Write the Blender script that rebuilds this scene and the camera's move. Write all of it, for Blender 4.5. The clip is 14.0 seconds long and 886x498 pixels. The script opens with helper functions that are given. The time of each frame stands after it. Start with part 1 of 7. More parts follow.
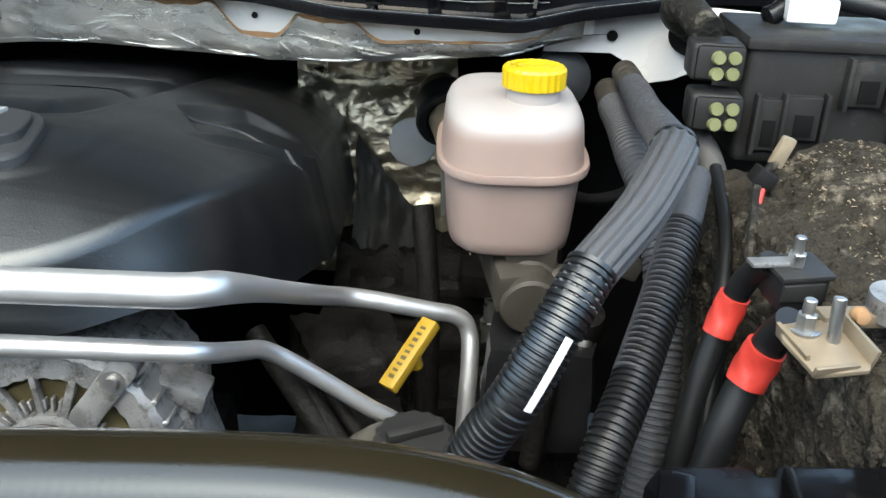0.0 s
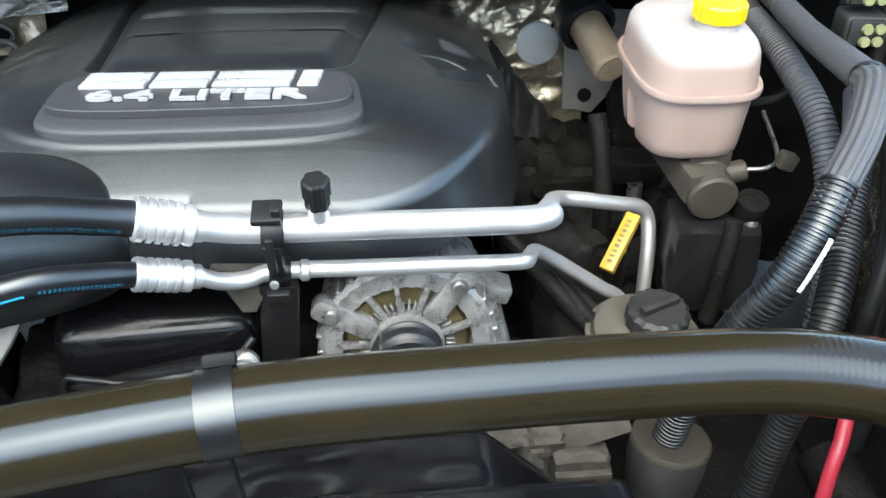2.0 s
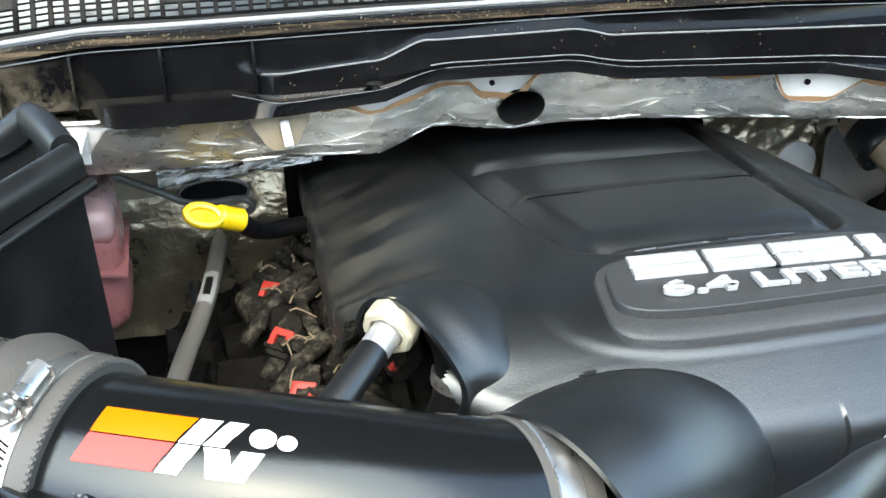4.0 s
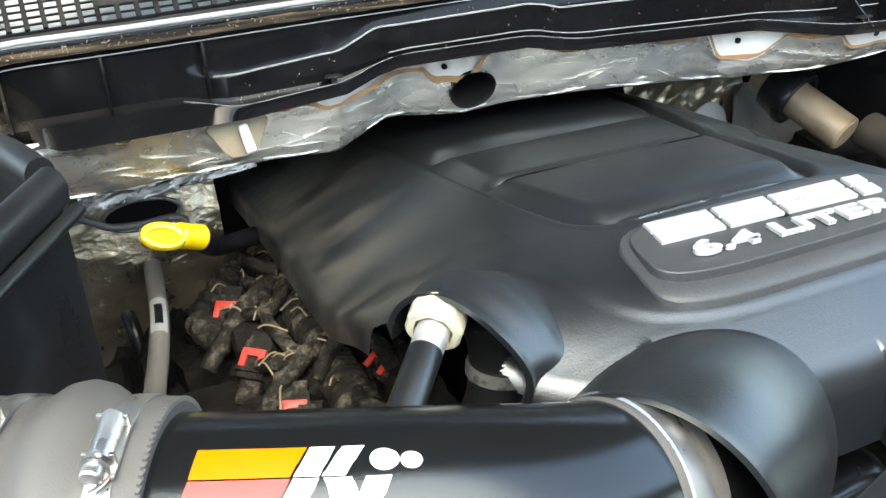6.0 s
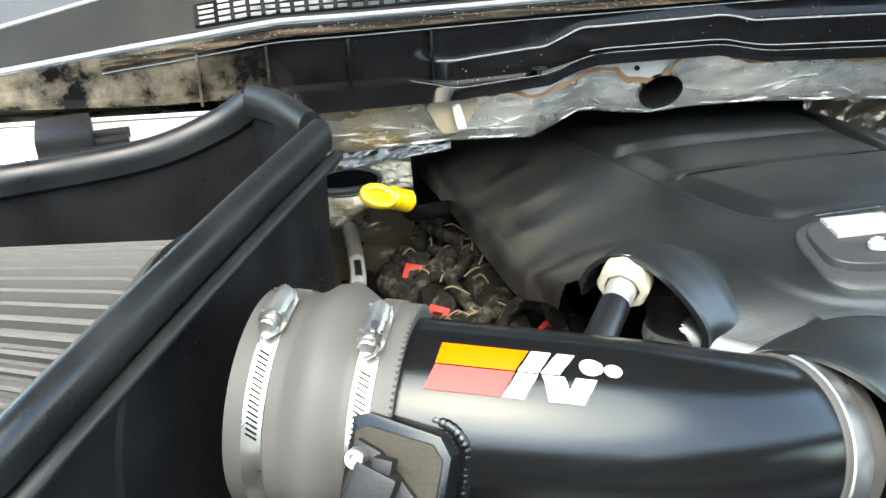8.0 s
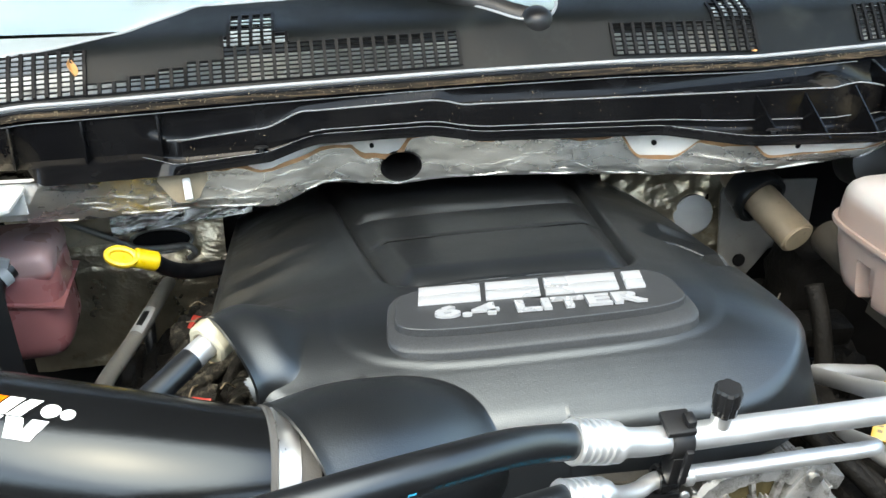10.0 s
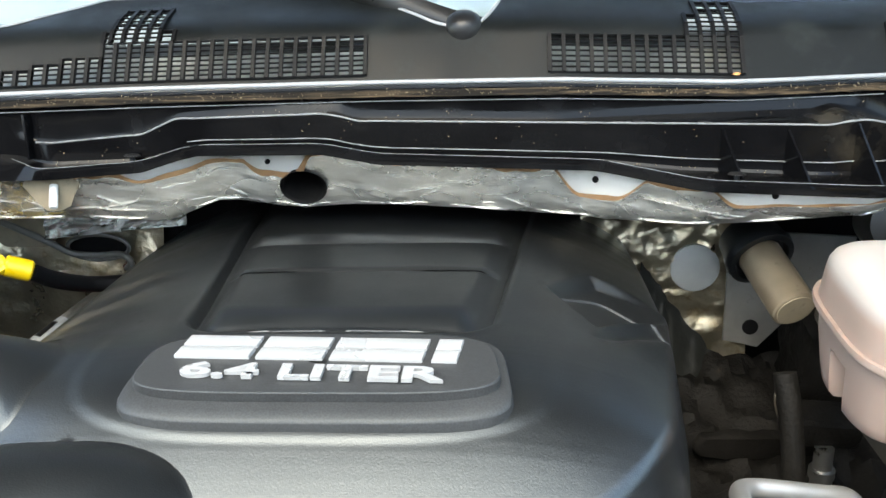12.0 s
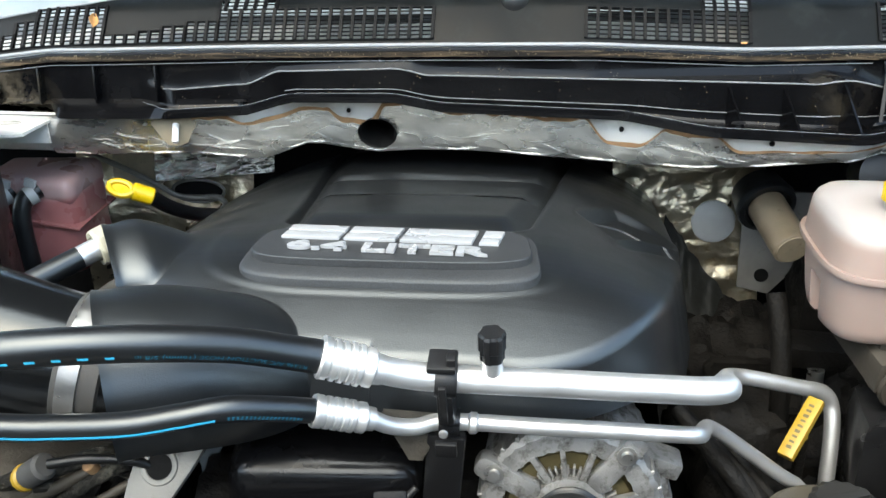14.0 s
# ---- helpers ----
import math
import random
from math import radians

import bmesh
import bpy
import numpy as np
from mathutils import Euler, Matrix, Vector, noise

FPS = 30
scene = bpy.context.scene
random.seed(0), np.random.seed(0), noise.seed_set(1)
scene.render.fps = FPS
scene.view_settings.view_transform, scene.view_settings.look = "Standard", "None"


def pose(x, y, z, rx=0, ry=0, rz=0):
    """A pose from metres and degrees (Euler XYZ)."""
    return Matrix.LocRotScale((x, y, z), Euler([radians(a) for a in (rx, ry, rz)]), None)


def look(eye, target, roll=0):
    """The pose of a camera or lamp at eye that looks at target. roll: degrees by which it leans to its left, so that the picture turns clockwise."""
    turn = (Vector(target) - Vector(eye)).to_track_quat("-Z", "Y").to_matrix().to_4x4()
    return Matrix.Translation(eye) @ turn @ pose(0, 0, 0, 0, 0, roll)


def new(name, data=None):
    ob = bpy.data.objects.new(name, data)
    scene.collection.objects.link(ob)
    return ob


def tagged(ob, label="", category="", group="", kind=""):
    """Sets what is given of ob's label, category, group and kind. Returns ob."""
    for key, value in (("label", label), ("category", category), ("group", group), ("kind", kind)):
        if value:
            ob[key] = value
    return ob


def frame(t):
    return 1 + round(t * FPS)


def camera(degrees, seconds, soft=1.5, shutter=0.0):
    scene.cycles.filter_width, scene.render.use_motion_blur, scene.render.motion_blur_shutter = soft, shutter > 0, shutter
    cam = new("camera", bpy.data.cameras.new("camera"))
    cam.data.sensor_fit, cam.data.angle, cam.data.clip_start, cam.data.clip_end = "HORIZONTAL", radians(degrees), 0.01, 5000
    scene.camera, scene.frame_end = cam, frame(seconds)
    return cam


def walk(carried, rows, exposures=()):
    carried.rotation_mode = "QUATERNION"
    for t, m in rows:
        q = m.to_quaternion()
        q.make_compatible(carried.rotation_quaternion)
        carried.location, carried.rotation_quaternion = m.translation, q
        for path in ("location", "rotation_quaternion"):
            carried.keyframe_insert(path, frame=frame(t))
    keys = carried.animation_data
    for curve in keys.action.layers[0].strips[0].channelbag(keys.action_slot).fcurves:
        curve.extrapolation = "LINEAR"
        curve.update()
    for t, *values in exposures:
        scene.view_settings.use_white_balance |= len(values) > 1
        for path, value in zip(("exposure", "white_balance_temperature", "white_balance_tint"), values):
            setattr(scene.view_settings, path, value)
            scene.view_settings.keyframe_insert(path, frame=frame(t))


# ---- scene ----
cam = camera(54.1, 14.0)
PATH = [
    (0, (-0.008, 0.011, 1.609), (0.016, 1.821, 0.758), 1.8),
    (0.5, (-0.035, 0.0, 1.599), (-0.002, 1.709, 0.561), 1.9),
    (1, (-0.115, -0.027, 1.63), (-0.064, 1.631, 0.511), 1.9),
    (1.5, (-0.202, -0.076, 1.678), (-0.136, 1.556, 0.523), 1.9),
    (2, (-0.283, -0.11, 1.749), (-0.166, 1.519, 0.595), -0.0),
    (2.5, (-0.437, -0.049, 1.788), (-0.177, 1.578, 0.654), 1.0),
    (3, (-0.595, 0.024, 1.763), (-0.302, 1.721, 0.748), 0.6),
    (3.5, (-0.731, 0.084, 1.755), (-0.406, 1.792, 0.768), 0.7),
    (5.8, (-0.965, 0.203, 1.742), (-0.265, 1.789, 0.745), -1.3),
    (6, (-0.945, 0.196, 1.734), (-0.234, 1.78, 0.74), -1.1),
    (6.5, (-0.952, 0.183, 1.739), (-0.244, 1.769, 0.747), -1.0),
    (7, (-1.04, 0.174, 1.738), (-0.386, 1.777, 0.736), -1.1),
    (7.2, (-1.064, 0.168, 1.73), (-0.486, 1.802, 0.731), -1.3),
    (9.3, (-0.815, -0.014, 1.792), (-0.514, 1.715, 0.834), -1.1),
    (9.5, (-0.769, -0.034, 1.794), (-0.512, 1.707, 0.844), -1.8),
    (9.8, (-0.698, -0.063, 1.769), (-0.441, 1.732, 0.926), -0.6),
    (10, (-0.639, -0.054, 1.808), (-0.382, 1.728, 0.937), -1.7),
    (10.5, (-0.428, 0.006, 1.759), (-0.12, 1.8, 0.932), -0.3),
    (11, (-0.306, 0.081, 1.768), (-0.213, 1.901, 0.944), -0.6),
    (11.5, (-0.294, 0.108, 1.736), (-0.356, 1.928, 0.91), -1.9),
    (12, (-0.315, 0.084, 1.756), (-0.438, 1.901, 0.928), -2.0),
    (12.5, (-0.308, 0.068, 1.747), (-0.483, 1.882, 0.923), -2.1),
    (13, (-0.332, 0.022, 1.751), (-0.504, 1.841, 0.937), -1.9),
    (13.5, (-0.318, -0.037, 1.757), (-0.531, 1.776, 0.94), -1.7),
    (14, (-0.297, -0.13, 1.745), (-0.539, 1.685, 0.942), -1.6),
]
walk(cam, [(t, look(eye, target, roll)) for t, eye, target, roll in PATH], [(0, 2.62, 7200, 2), (0.5, 3.06, 7000, 2), (1.0, 3.18, 6900, 2), (2.5, 3.12, 7100, 2), (6.0, 3.42, 7600, 2), (7.2, 3.42, 7700, 2), (9.5, 3.22, 7500, 2), (11, 2.62, 7700, 2), (12.0, 3.06, 7600, 2), (12.5, 3.02, 7400, 2), (14, 2.84, 7300, 2)])


# ---- world, sun, exposure ----
world = bpy.data.worlds.new("overcast_sky")
scene.world = world
world.use_nodes = True
wn = world.node_tree.nodes
sky = wn.new("ShaderNodeTexSky")
sky.sky_type = "NISHITA"
sky.sun_disc = False
sky.sun_elevation, sky.sun_rotation = radians(58), radians(200)
sky.air_density, sky.dust_density = 1.0, 1.6
world.node_tree.links.new(sky.outputs[0], wn["Background"].inputs[0])
wn["Background"].inputs[1].default_value = 0.15
sun = new("sun", bpy.data.lights.new("sun", "SUN"))
sun.data.energy, sun.data.angle, sun.data.color = 0.9, radians(72), (0.93, 0.975, 1.0)
sun.matrix_world = look((-0.7, -1.5, 5.9), (0, 0.6, 1.3))


# ---- materials ----
def material(name, colour, rough=0.5, metal=0.0, var=0.2, scale=18.0, grain=350.0, bump=0.15, dirt=None, coat=0.0,
             stretch=(1, 1, 1), spec=0.5, rough_var=0.15, sub=0.0, depth=0.001, speck=0.0):
    """Principled surface with a broad stain noise, a fine grain relief and, if asked, dust (colour, share, scale)."""
    m = bpy.data.materials.new(name)
    m.use_nodes = True
    nt = m.node_tree
    n, l = nt.nodes, nt.links
    b = n["Principled BSDF"]
    tc = n.new("ShaderNodeTexCoord")
    mp = n.new("ShaderNodeMapping")
    mp.inputs["Scale"].default_value = stretch
    l.new(tc.outputs["Object"], mp.inputs[0])
    big = n.new("ShaderNodeTexNoise")
    big.inputs["Scale"].default_value, big.inputs["Detail"].default_value = scale, 6
    l.new(mp.outputs[0], big.inputs["Vector"])
    mix = n.new("ShaderNodeMix")
    mix.data_type = "RGBA"
    mix.inputs[6].default_value = (*[c * (1 - var) for c in colour], 1)
    mix.inputs[7].default_value = (*[min(1, c * (1 + var)) for c in colour], 1)
    l.new(big.outputs[0], mix.inputs[0])
    col = mix.outputs[2]
    rr = n.new("ShaderNodeMapRange")
    rr.inputs["From Min"].default_value, rr.inputs["From Max"].default_value = 0.3, 0.7
    rr.inputs["To Min"].default_value, rr.inputs["To Max"].default_value = max(0.02, rough - rough_var), min(1, rough + rough_var)
    l.new(big.outputs[0], rr.inputs[0])
    rough_out = rr.outputs[0]
    if speck:
        sn = n.new("ShaderNodeTexNoise")
        sn.inputs["Scale"].default_value, sn.inputs["Detail"].default_value = speck, 1
        l.new(mp.outputs[0], sn.inputs["Vector"])
        sr = n.new("ShaderNodeMapRange")
        sr.inputs["From Min"].default_value, sr.inputs["From Max"].default_value = 0.3, 0.7
        sr.inputs["To Min"].default_value, sr.inputs["To Max"].default_value = -0.045, 0.045
        l.new(sn.outputs[0], sr.inputs[0])
        sa = n.new("ShaderNodeMath")
        l.new(rough_out, sa.inputs[0])
        l.new(sr.outputs[0], sa.inputs[1])
        rough_out = sa.outputs[0]
        sc = n.new("ShaderNodeMix")
        sc.data_type, sc.blend_type = "RGBA", "MULTIPLY"
        sc.inputs[0].default_value = 1.0
        sm = n.new("ShaderNodeMapRange")
        sm.inputs["From Min"].default_value, sm.inputs["From Max"].default_value = 0.35, 0.65
        sm.inputs["To Min"].default_value, sm.inputs["To Max"].default_value = 0.8, 1.3
        l.new(sn.outputs[0], sm.inputs[0])
        l.new(col, sc.inputs[6])
        l.new(sm.outputs[0], sc.inputs[7])
        col = sc.outputs[2]
    if dirt:
        dc, share, dscale = dirt
        dn = n.new("ShaderNodeTexNoise")
        dn.inputs["Scale"].default_value, dn.inputs["Detail"].default_value, dn.inputs["Roughness"].default_value = dscale, 9, 0.7
        l.new(mp.outputs[0], dn.inputs["Vector"])
        dr = n.new("ShaderNodeMapRange")
        dr.inputs["From Min"].default_value, dr.inputs["From Max"].default_value = 0.72 - 0.4 * share, 0.92 - 0.4 * share
        l.new(dn.outputs[0], dr.inputs[0])
        dm = n.new("ShaderNodeMix")
        dm.data_type = "RGBA"
        dm.inputs[7].default_value = (*dc, 1)
        l.new(dr.outputs[0], dm.inputs[0])
        l.new(col, dm.inputs[6])
        col = dm.outputs[2]
        ra = n.new("ShaderNodeMix")
        ra.inputs[3].default_value = 0.85
        l.new(dr.outputs[0], ra.inputs[0])
        l.new(rough_out, ra.inputs[2])
        rough_out = ra.outputs[0]
    l.new(col, b.inputs["Base Color"])
    l.new(rough_out, b.inputs["Roughness"])
    b.inputs["Metallic"].default_value = metal
    b.inputs["Specular IOR Level"].default_value = spec
    b.inputs["Coat Weight"].default_value = coat
    b.inputs["Coat Roughness"].default_value = 0.12
    if sub:
        b.inputs["Subsurface Weight"].default_value = sub
        b.inputs["Subsurface Radius"].default_value = (0.02, 0.012, 0.01)
    if bump:
        fine = n.new("ShaderNodeTexNoise")
        fine.inputs["Scale"].default_value, fine.inputs["Detail"].default_value = grain, 4
        l.new(mp.outputs[0], fine.inputs["Vector"])
        bp = n.new("ShaderNodeBump")
        bp.inputs["Strength"].default_value, bp.inputs["Distance"].default_value = bump, depth
        l.new(fine.outputs[0], bp.inputs["Height"])
        l.new(bp.outputs[0], b.inputs["Normal"])
    return m


def crumple(m, scale, depth, stretch):
    """Adds the sharp folds of crushed foil to a material's relief."""
    nt = m.node_tree
    b = nt.nodes["Principled BSDF"]
    old = b.inputs["Normal"].links[0].from_socket
    tc = nt.nodes.new("ShaderNodeTexCoord")
    mp = nt.nodes.new("ShaderNodeMapping")
    mp.inputs["Scale"].default_value = stretch
    mp.inputs["Rotation"].default_value = (0.0, 0.35, 0.0)
    warp = nt.nodes.new("ShaderNodeTexNoise")
    warp.inputs["Scale"].default_value = scale * 0.7
    add = nt.nodes.new("ShaderNodeVectorMath")
    add.operation = "MULTIPLY_ADD"
    add.inputs[1].default_value = (0.03, 0.03, 0.03)
    vor = nt.nodes.new("ShaderNodeTexVoronoi")
    vor.feature = "F1"
    vor.inputs["Scale"].default_value = scale
    bp = nt.nodes.new("ShaderNodeBump")
    bp.inputs["Strength"].default_value, bp.inputs["Distance"].default_value = 0.8, depth
    nt.links.new(tc.outputs["Object"], mp.inputs["Vector"])
    nt.links.new(mp.outputs["Vector"], warp.inputs["Vector"])
    nt.links.new(warp.outputs["Color"], add.inputs[0])
    nt.links.new(mp.outputs["Vector"], add.inputs[2])
    nt.links.new(add.outputs[0], vor.inputs["Vector"])
    nt.links.new(vor.outputs["Distance"], bp.inputs["Height"])
    nt.links.new(old, bp.inputs["Normal"])
    nt.links.new(bp.outputs[0], b.inputs["Normal"])


M_COVER = material("textured_black_plastic", (0.0046, 0.0050, 0.0055), 0.37, var=0.25, grain=700, bump=0.19, speck=650, dirt=((0.045, 0.040, 0.030), 0.12, 14), rough_var=0.04, spec=0.82)
M_PAD = material("grained_grey_plastic", (0.024, 0.0248, 0.026), 0.48, var=0.15, grain=700, bump=0.2, speck=700, rough_var=0.05, spec=0.3)
M_SILVER = material("satin_silver_paint", (0.35, 0.355, 0.36), 0.35, metal=0.35, var=0.06, bump=0.05)
M_PLASTIC = material("black_plastic", (0.008, 0.008, 0.0085), 0.38, var=0.3, grain=700, bump=0.2, dirt=((0.10, 0.085, 0.065), 0.12, 30), spec=0.32)
M_COWL = material("weathered_cowl_plastic", (0.0045, 0.0054, 0.0056), 0.46, var=0.6, scale=12, grain=900, bump=0.3, dirt=((0.019, 0.022, 0.021), 0.38, 9), spec=0.14)
M_TRAY = material("glossy_black_tray", (0.003, 0.003, 0.0034), 0.17, var=0.3, grain=300, bump=0.05, dirt=((0.22, 0.18, 0.13), 0.08, 130), spec=0.15)
M_SHROUD = material("scuffed_glossy_plastic", (0.004, 0.004, 0.0045), 0.20, var=0.3, grain=300, bump=0.06, dirt=((0.07, 0.065, 0.055), 0.12, 60), spec=0.30)
M_DUSTC = material("pale_dusty_casting", (0.05, 0.044, 0.036), 0.75, metal=0.1, var=0.6, scale=60, grain=300, bump=0.9, dirt=((0.012, 0.011, 0.010), 0.45, 45), spec=0.15)
M_CASTD = material("dusty_dark_casting", (0.032, 0.028, 0.022), 0.7, metal=0.2, var=0.6, scale=50, grain=300, bump=0.8, dirt=((0.03, 0.027, 0.024), 0.45, 40), spec=0.2)
M_SEAL = material("grey_rubber_seal", (0.22, 0.228, 0.236), 0.5, var=0.25, scale=60, bump=0.1)
M_RUBBER = material("satin_black_rubber", (0.006, 0.0065, 0.007), 0.40, var=0.25, grain=600, bump=0.1, spec=0.4)
M_GLOSS = material("glossy_black_hose_rubber", (0.004, 0.004, 0.0045), 0.37, var=0.25, grain=500, bump=0.06, dirt=((0.045, 0.040, 0.032), 0.16, 34), spec=0.72, rough_var=0.06)
M_HOSE = material("brown_black_rubber", (0.0125, 0.0098, 0.0050), 0.17, var=0.3, grain=900, bump=0.04, dirt=((0.06, 0.048, 0.026), 0.10, 30), rough_var=0.02, spec=0.36)
M_ALU = material("bright_aluminium", (0.68, 0.68, 0.675), 0.44, metal=0.9, var=0.05, scale=40, grain=1200, bump=0.08, rough_var=0.06)
M_CAST = material("cast_aluminium", (0.30, 0.295, 0.285), 0.48, metal=0.75, var=0.4, scale=60, grain=500, bump=0.6, dirt=((0.045, 0.038, 0.031), 0.56, 70))
M_STEEL = material("bare_steel", (0.40, 0.395, 0.38), 0.38, metal=0.95, var=0.25, scale=70, bump=0.15, dirt=((0.2, 0.14, 0.09), 0.2, 60))
M_IRON = material("grimy_grey_iron", (0.044, 0.038, 0.030), 0.55, metal=0.25, var=0.25, scale=50, grain=600, bump=0.4, spec=0.3)
M_RES = material("milky_translucent_plastic", (0.315, 0.285, 0.268), 0.40, var=0.12, scale=14, grain=300, bump=0.04, dirt=((0.20, 0.135, 0.08), 0.13, 20), sub=0.3, spec=0.35, rough_var=0.05)
M_YELLOW = material("yellow_plastic", (0.50, 0.335, 0.008), 0.38, var=0.1, scale=50, bump=0.1, dirt=((0.22, 0.14, 0.04), 0.12, 60))
M_OCHRE = material("ochre_plastic", (0.30, 0.185, 0.016), 0.42, var=0.12, scale=50, bump=0.1, dirt=((0.16, 0.10, 0.04), 0.16, 60))
M_RED = material("red_tape", (0.42, 0.032, 0.022), 0.5, var=0.25, scale=60, grain=260, bump=0.4)
M_WIRE = material("crimson_wire_sleeve", (0.27, 0.018, 0.030), 0.4, var=0.15, scale=60, grain=400, bump=0.1)
M_FOIL = material("dull_wrinkled_foil", (0.62, 0.605, 0.565), 0.27, metal=0.9, var=0.3, scale=30, grain=240, bump=0.22, dirt=((0.20, 0.15, 0.085), 0.24, 26), depth=0.0015, stretch=(0.5, 1, 1), rough_var=0.10)
M_FOILB = material("crinkled_golden_foil", (0.42, 0.365, 0.265), 0.33, metal=0.92, var=0.4, scale=22, grain=220, bump=0.25, dirt=((0.22, 0.155, 0.06), 0.46, 18), depth=0.002, rough_var=0.08)
M_MEMBRANE = material("dark_grey_membrane", (0.010, 0.0105, 0.009), 0.62, var=0.4, scale=16, grain=90, bump=0.2, dirt=((0.03, 0.026, 0.02), 0.15, 40), depth=0.003, spec=0.2)
M_WHITE = material("white_body_paint", (0.64, 0.62, 0.585), 0.32, var=0.06, scale=12, bump=0.02, coat=0.3, dirt=((0.28, 0.21, 0.15), 0.16, 26))
M_RUST = material("rusty_edge_sealer", (0.27, 0.15, 0.07), 0.8, var=0.6, scale=60, bump=0.3, dirt=((0.5, 0.46, 0.4), 0.3, 50))
M_TUBE = material("gloss_powder_coat", (0.0045, 0.0047, 0.0050), 0.16, var=0.15, grain=1100, bump=0.09, spec=0.42, rough_var=0.03)
M_COUPLER = material("grey_silicone_rubber", (0.055, 0.053, 0.050), 0.6, var=0.18, scale=25, grain=700, bump=0.2, spec=0.3)
M_ORANGE = material("orange_decal", (0.46, 0.105, 0.002), 0.45, var=0.04, bump=0, spec=0.15)
M_DRED = material("red_decal", (0.52, 0.055, 0.05), 0.45, var=0.05, bump=0, spec=0.12)
M_DWHITE = material("white_decal", (0.62, 0.62, 0.61), 0.4, var=0.03, bump=0)
M_CYAN = material("cyan_print", (0.03, 0.36, 0.55), 0.45, var=0.1, bump=0)
M_CYAND = material("faded_cyan_print", (0.012, 0.10, 0.15), 0.5, var=0.3, scale=200, bump=0)
M_PINK = material("pink_translucent_plastic", (0.32, 0.21, 0.20), 0.3, var=0.25, scale=16, bump=0.04, sub=0.2)
M_NUT = material("cream_nylon", (0.31, 0.29, 0.22), 0.42, var=0.1, scale=60, bump=0.08)
M_FELT = material("dirty_felt", (0.032, 0.028, 0.022), 0.95, var=0.8, scale=45, grain=260, bump=1.0, dirt=((0.22, 0.19, 0.145), 0.44, 38), depth=0.006, spec=0.05)
M_FUSE = material("dusty_grey_plastic", (0.015, 0.0148, 0.014), 0.55, var=0.4, scale=24, grain=500, bump=0.25, dirt=((0.055, 0.050, 0.042), 0.36, 26), spec=0.3)
M_BRAID = material("woven_grey_sleeve", (0.042, 0.043, 0.046), 0.5, var=0.25, scale=300, grain=900, bump=0.6)
M_LOOM = material("dirty_taped_loom", (0.012, 0.0112, 0.0095), 0.75, var=0.5, scale=40, grain=220, bump=0.9, dirt=((0.12, 0.108, 0.084), 0.52, 48), depth=0.003, spec=0.15)
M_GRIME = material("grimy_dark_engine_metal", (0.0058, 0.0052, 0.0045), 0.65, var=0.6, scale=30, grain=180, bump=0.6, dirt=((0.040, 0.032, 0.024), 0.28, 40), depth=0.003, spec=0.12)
# Near-black sheet; also paints the shade within flat holes and slots.
M_DARK = material("dark_sheet_and_hole_shade", (0.005, 0.0048, 0.0048), 0.7, var=0.5, scale=14, grain=120, bump=0.5, spec=0.08)
M_GREEN = material("pale_green_pin_cover", (0.15, 0.155, 0.07), 0.5, var=0.2, scale=90, bump=0.1)
M_DISC = material("pale_grey_plug", (0.34, 0.345, 0.335), 0.5, var=0.15, scale=40, bump=0.1)
M_GASKET = material("tan_gasket", (0.21, 0.17, 0.115), 0.6, var=0.35, scale=60, bump=0.3, dirt=((0.08, 0.055, 0.04), 0.32, 70))
M_FILTER = material("grey_pleated_gauze", (0.058, 0.054, 0.049), 0.8, var=0.2, scale=60, grain=900, bump=0.4)
M_COPPER = material("copper_winding", (0.085, 0.07, 0.032), 0.45, metal=0.5, var=0.4, scale=90, bump=0.3)
M_GROUND = material("asphalt", (0.05, 0.05, 0.05), 0.9, var=0.3, scale=4, grain=90, bump=0.8, depth=0.004, spec=0.1)
# Pale grey puts the highlight of the tray's rounded edges into the colour.
M_EDGE = material("pale_edge_highlight", (0.16, 0.165, 0.17), 0.4, var=0.5, scale=60, bump=0.1)
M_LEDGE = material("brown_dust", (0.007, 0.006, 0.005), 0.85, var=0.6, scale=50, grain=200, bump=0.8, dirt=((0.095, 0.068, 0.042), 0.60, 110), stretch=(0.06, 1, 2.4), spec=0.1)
M_OLDRES = material("dusty_cream_plastic", (0.062, 0.055, 0.043), 0.5, var=0.3, scale=30, bump=0.2, dirt=((0.10, 0.08, 0.06), 0.3, 40))
M_PLENUM = material("streaked_plenum_paint", (0.36, 0.35, 0.32), 0.6, var=0.4, scale=30, bump=0.1, dirt=((0.02, 0.018, 0.016), 0.42, 20), spec=0.2)
M_GRIT = material("pale_dust_grit", (0.115, 0.092, 0.062), 0.9, var=0.6, scale=700, bump=0, spec=0.1)
M_TAN = material("tan_plated_metal", (0.22, 0.175, 0.12), 0.45, metal=0.5, var=0.3, scale=50, grain=300, bump=0.2, dirt=((0.12, 0.09, 0.06), 0.3, 60))
M_STRAW = material("straw_chaff", (0.20, 0.16, 0.11), 0.85, var=0.7, scale=500, bump=0, spec=0.1)
M_BRACKET = material("scuffed_pale_metal", (0.15, 0.143, 0.128), 0.5, metal=0.15, var=0.3, scale=50, grain=400, bump=0.3, dirt=((0.05, 0.042, 0.033), 0.3, 50))
M_LEAF = material("dry_leaf", (0.40, 0.20, 0.07), 0.7, var=0.4, scale=120, bump=0.3)
M_BARS = material("black_grille_plastic", (0.0045, 0.0045, 0.005), 0.5, var=0.3, grain=700, bump=0.1, spec=0.10)
# Dark surface of the added wall, reflected in front-facing parts.
M_SKYBLOCK = material("dark_grey_sky_blocker", (0.04, 0.04, 0.04), 0.9, var=0.2, scale=2, bump=0.2, spec=0.1)
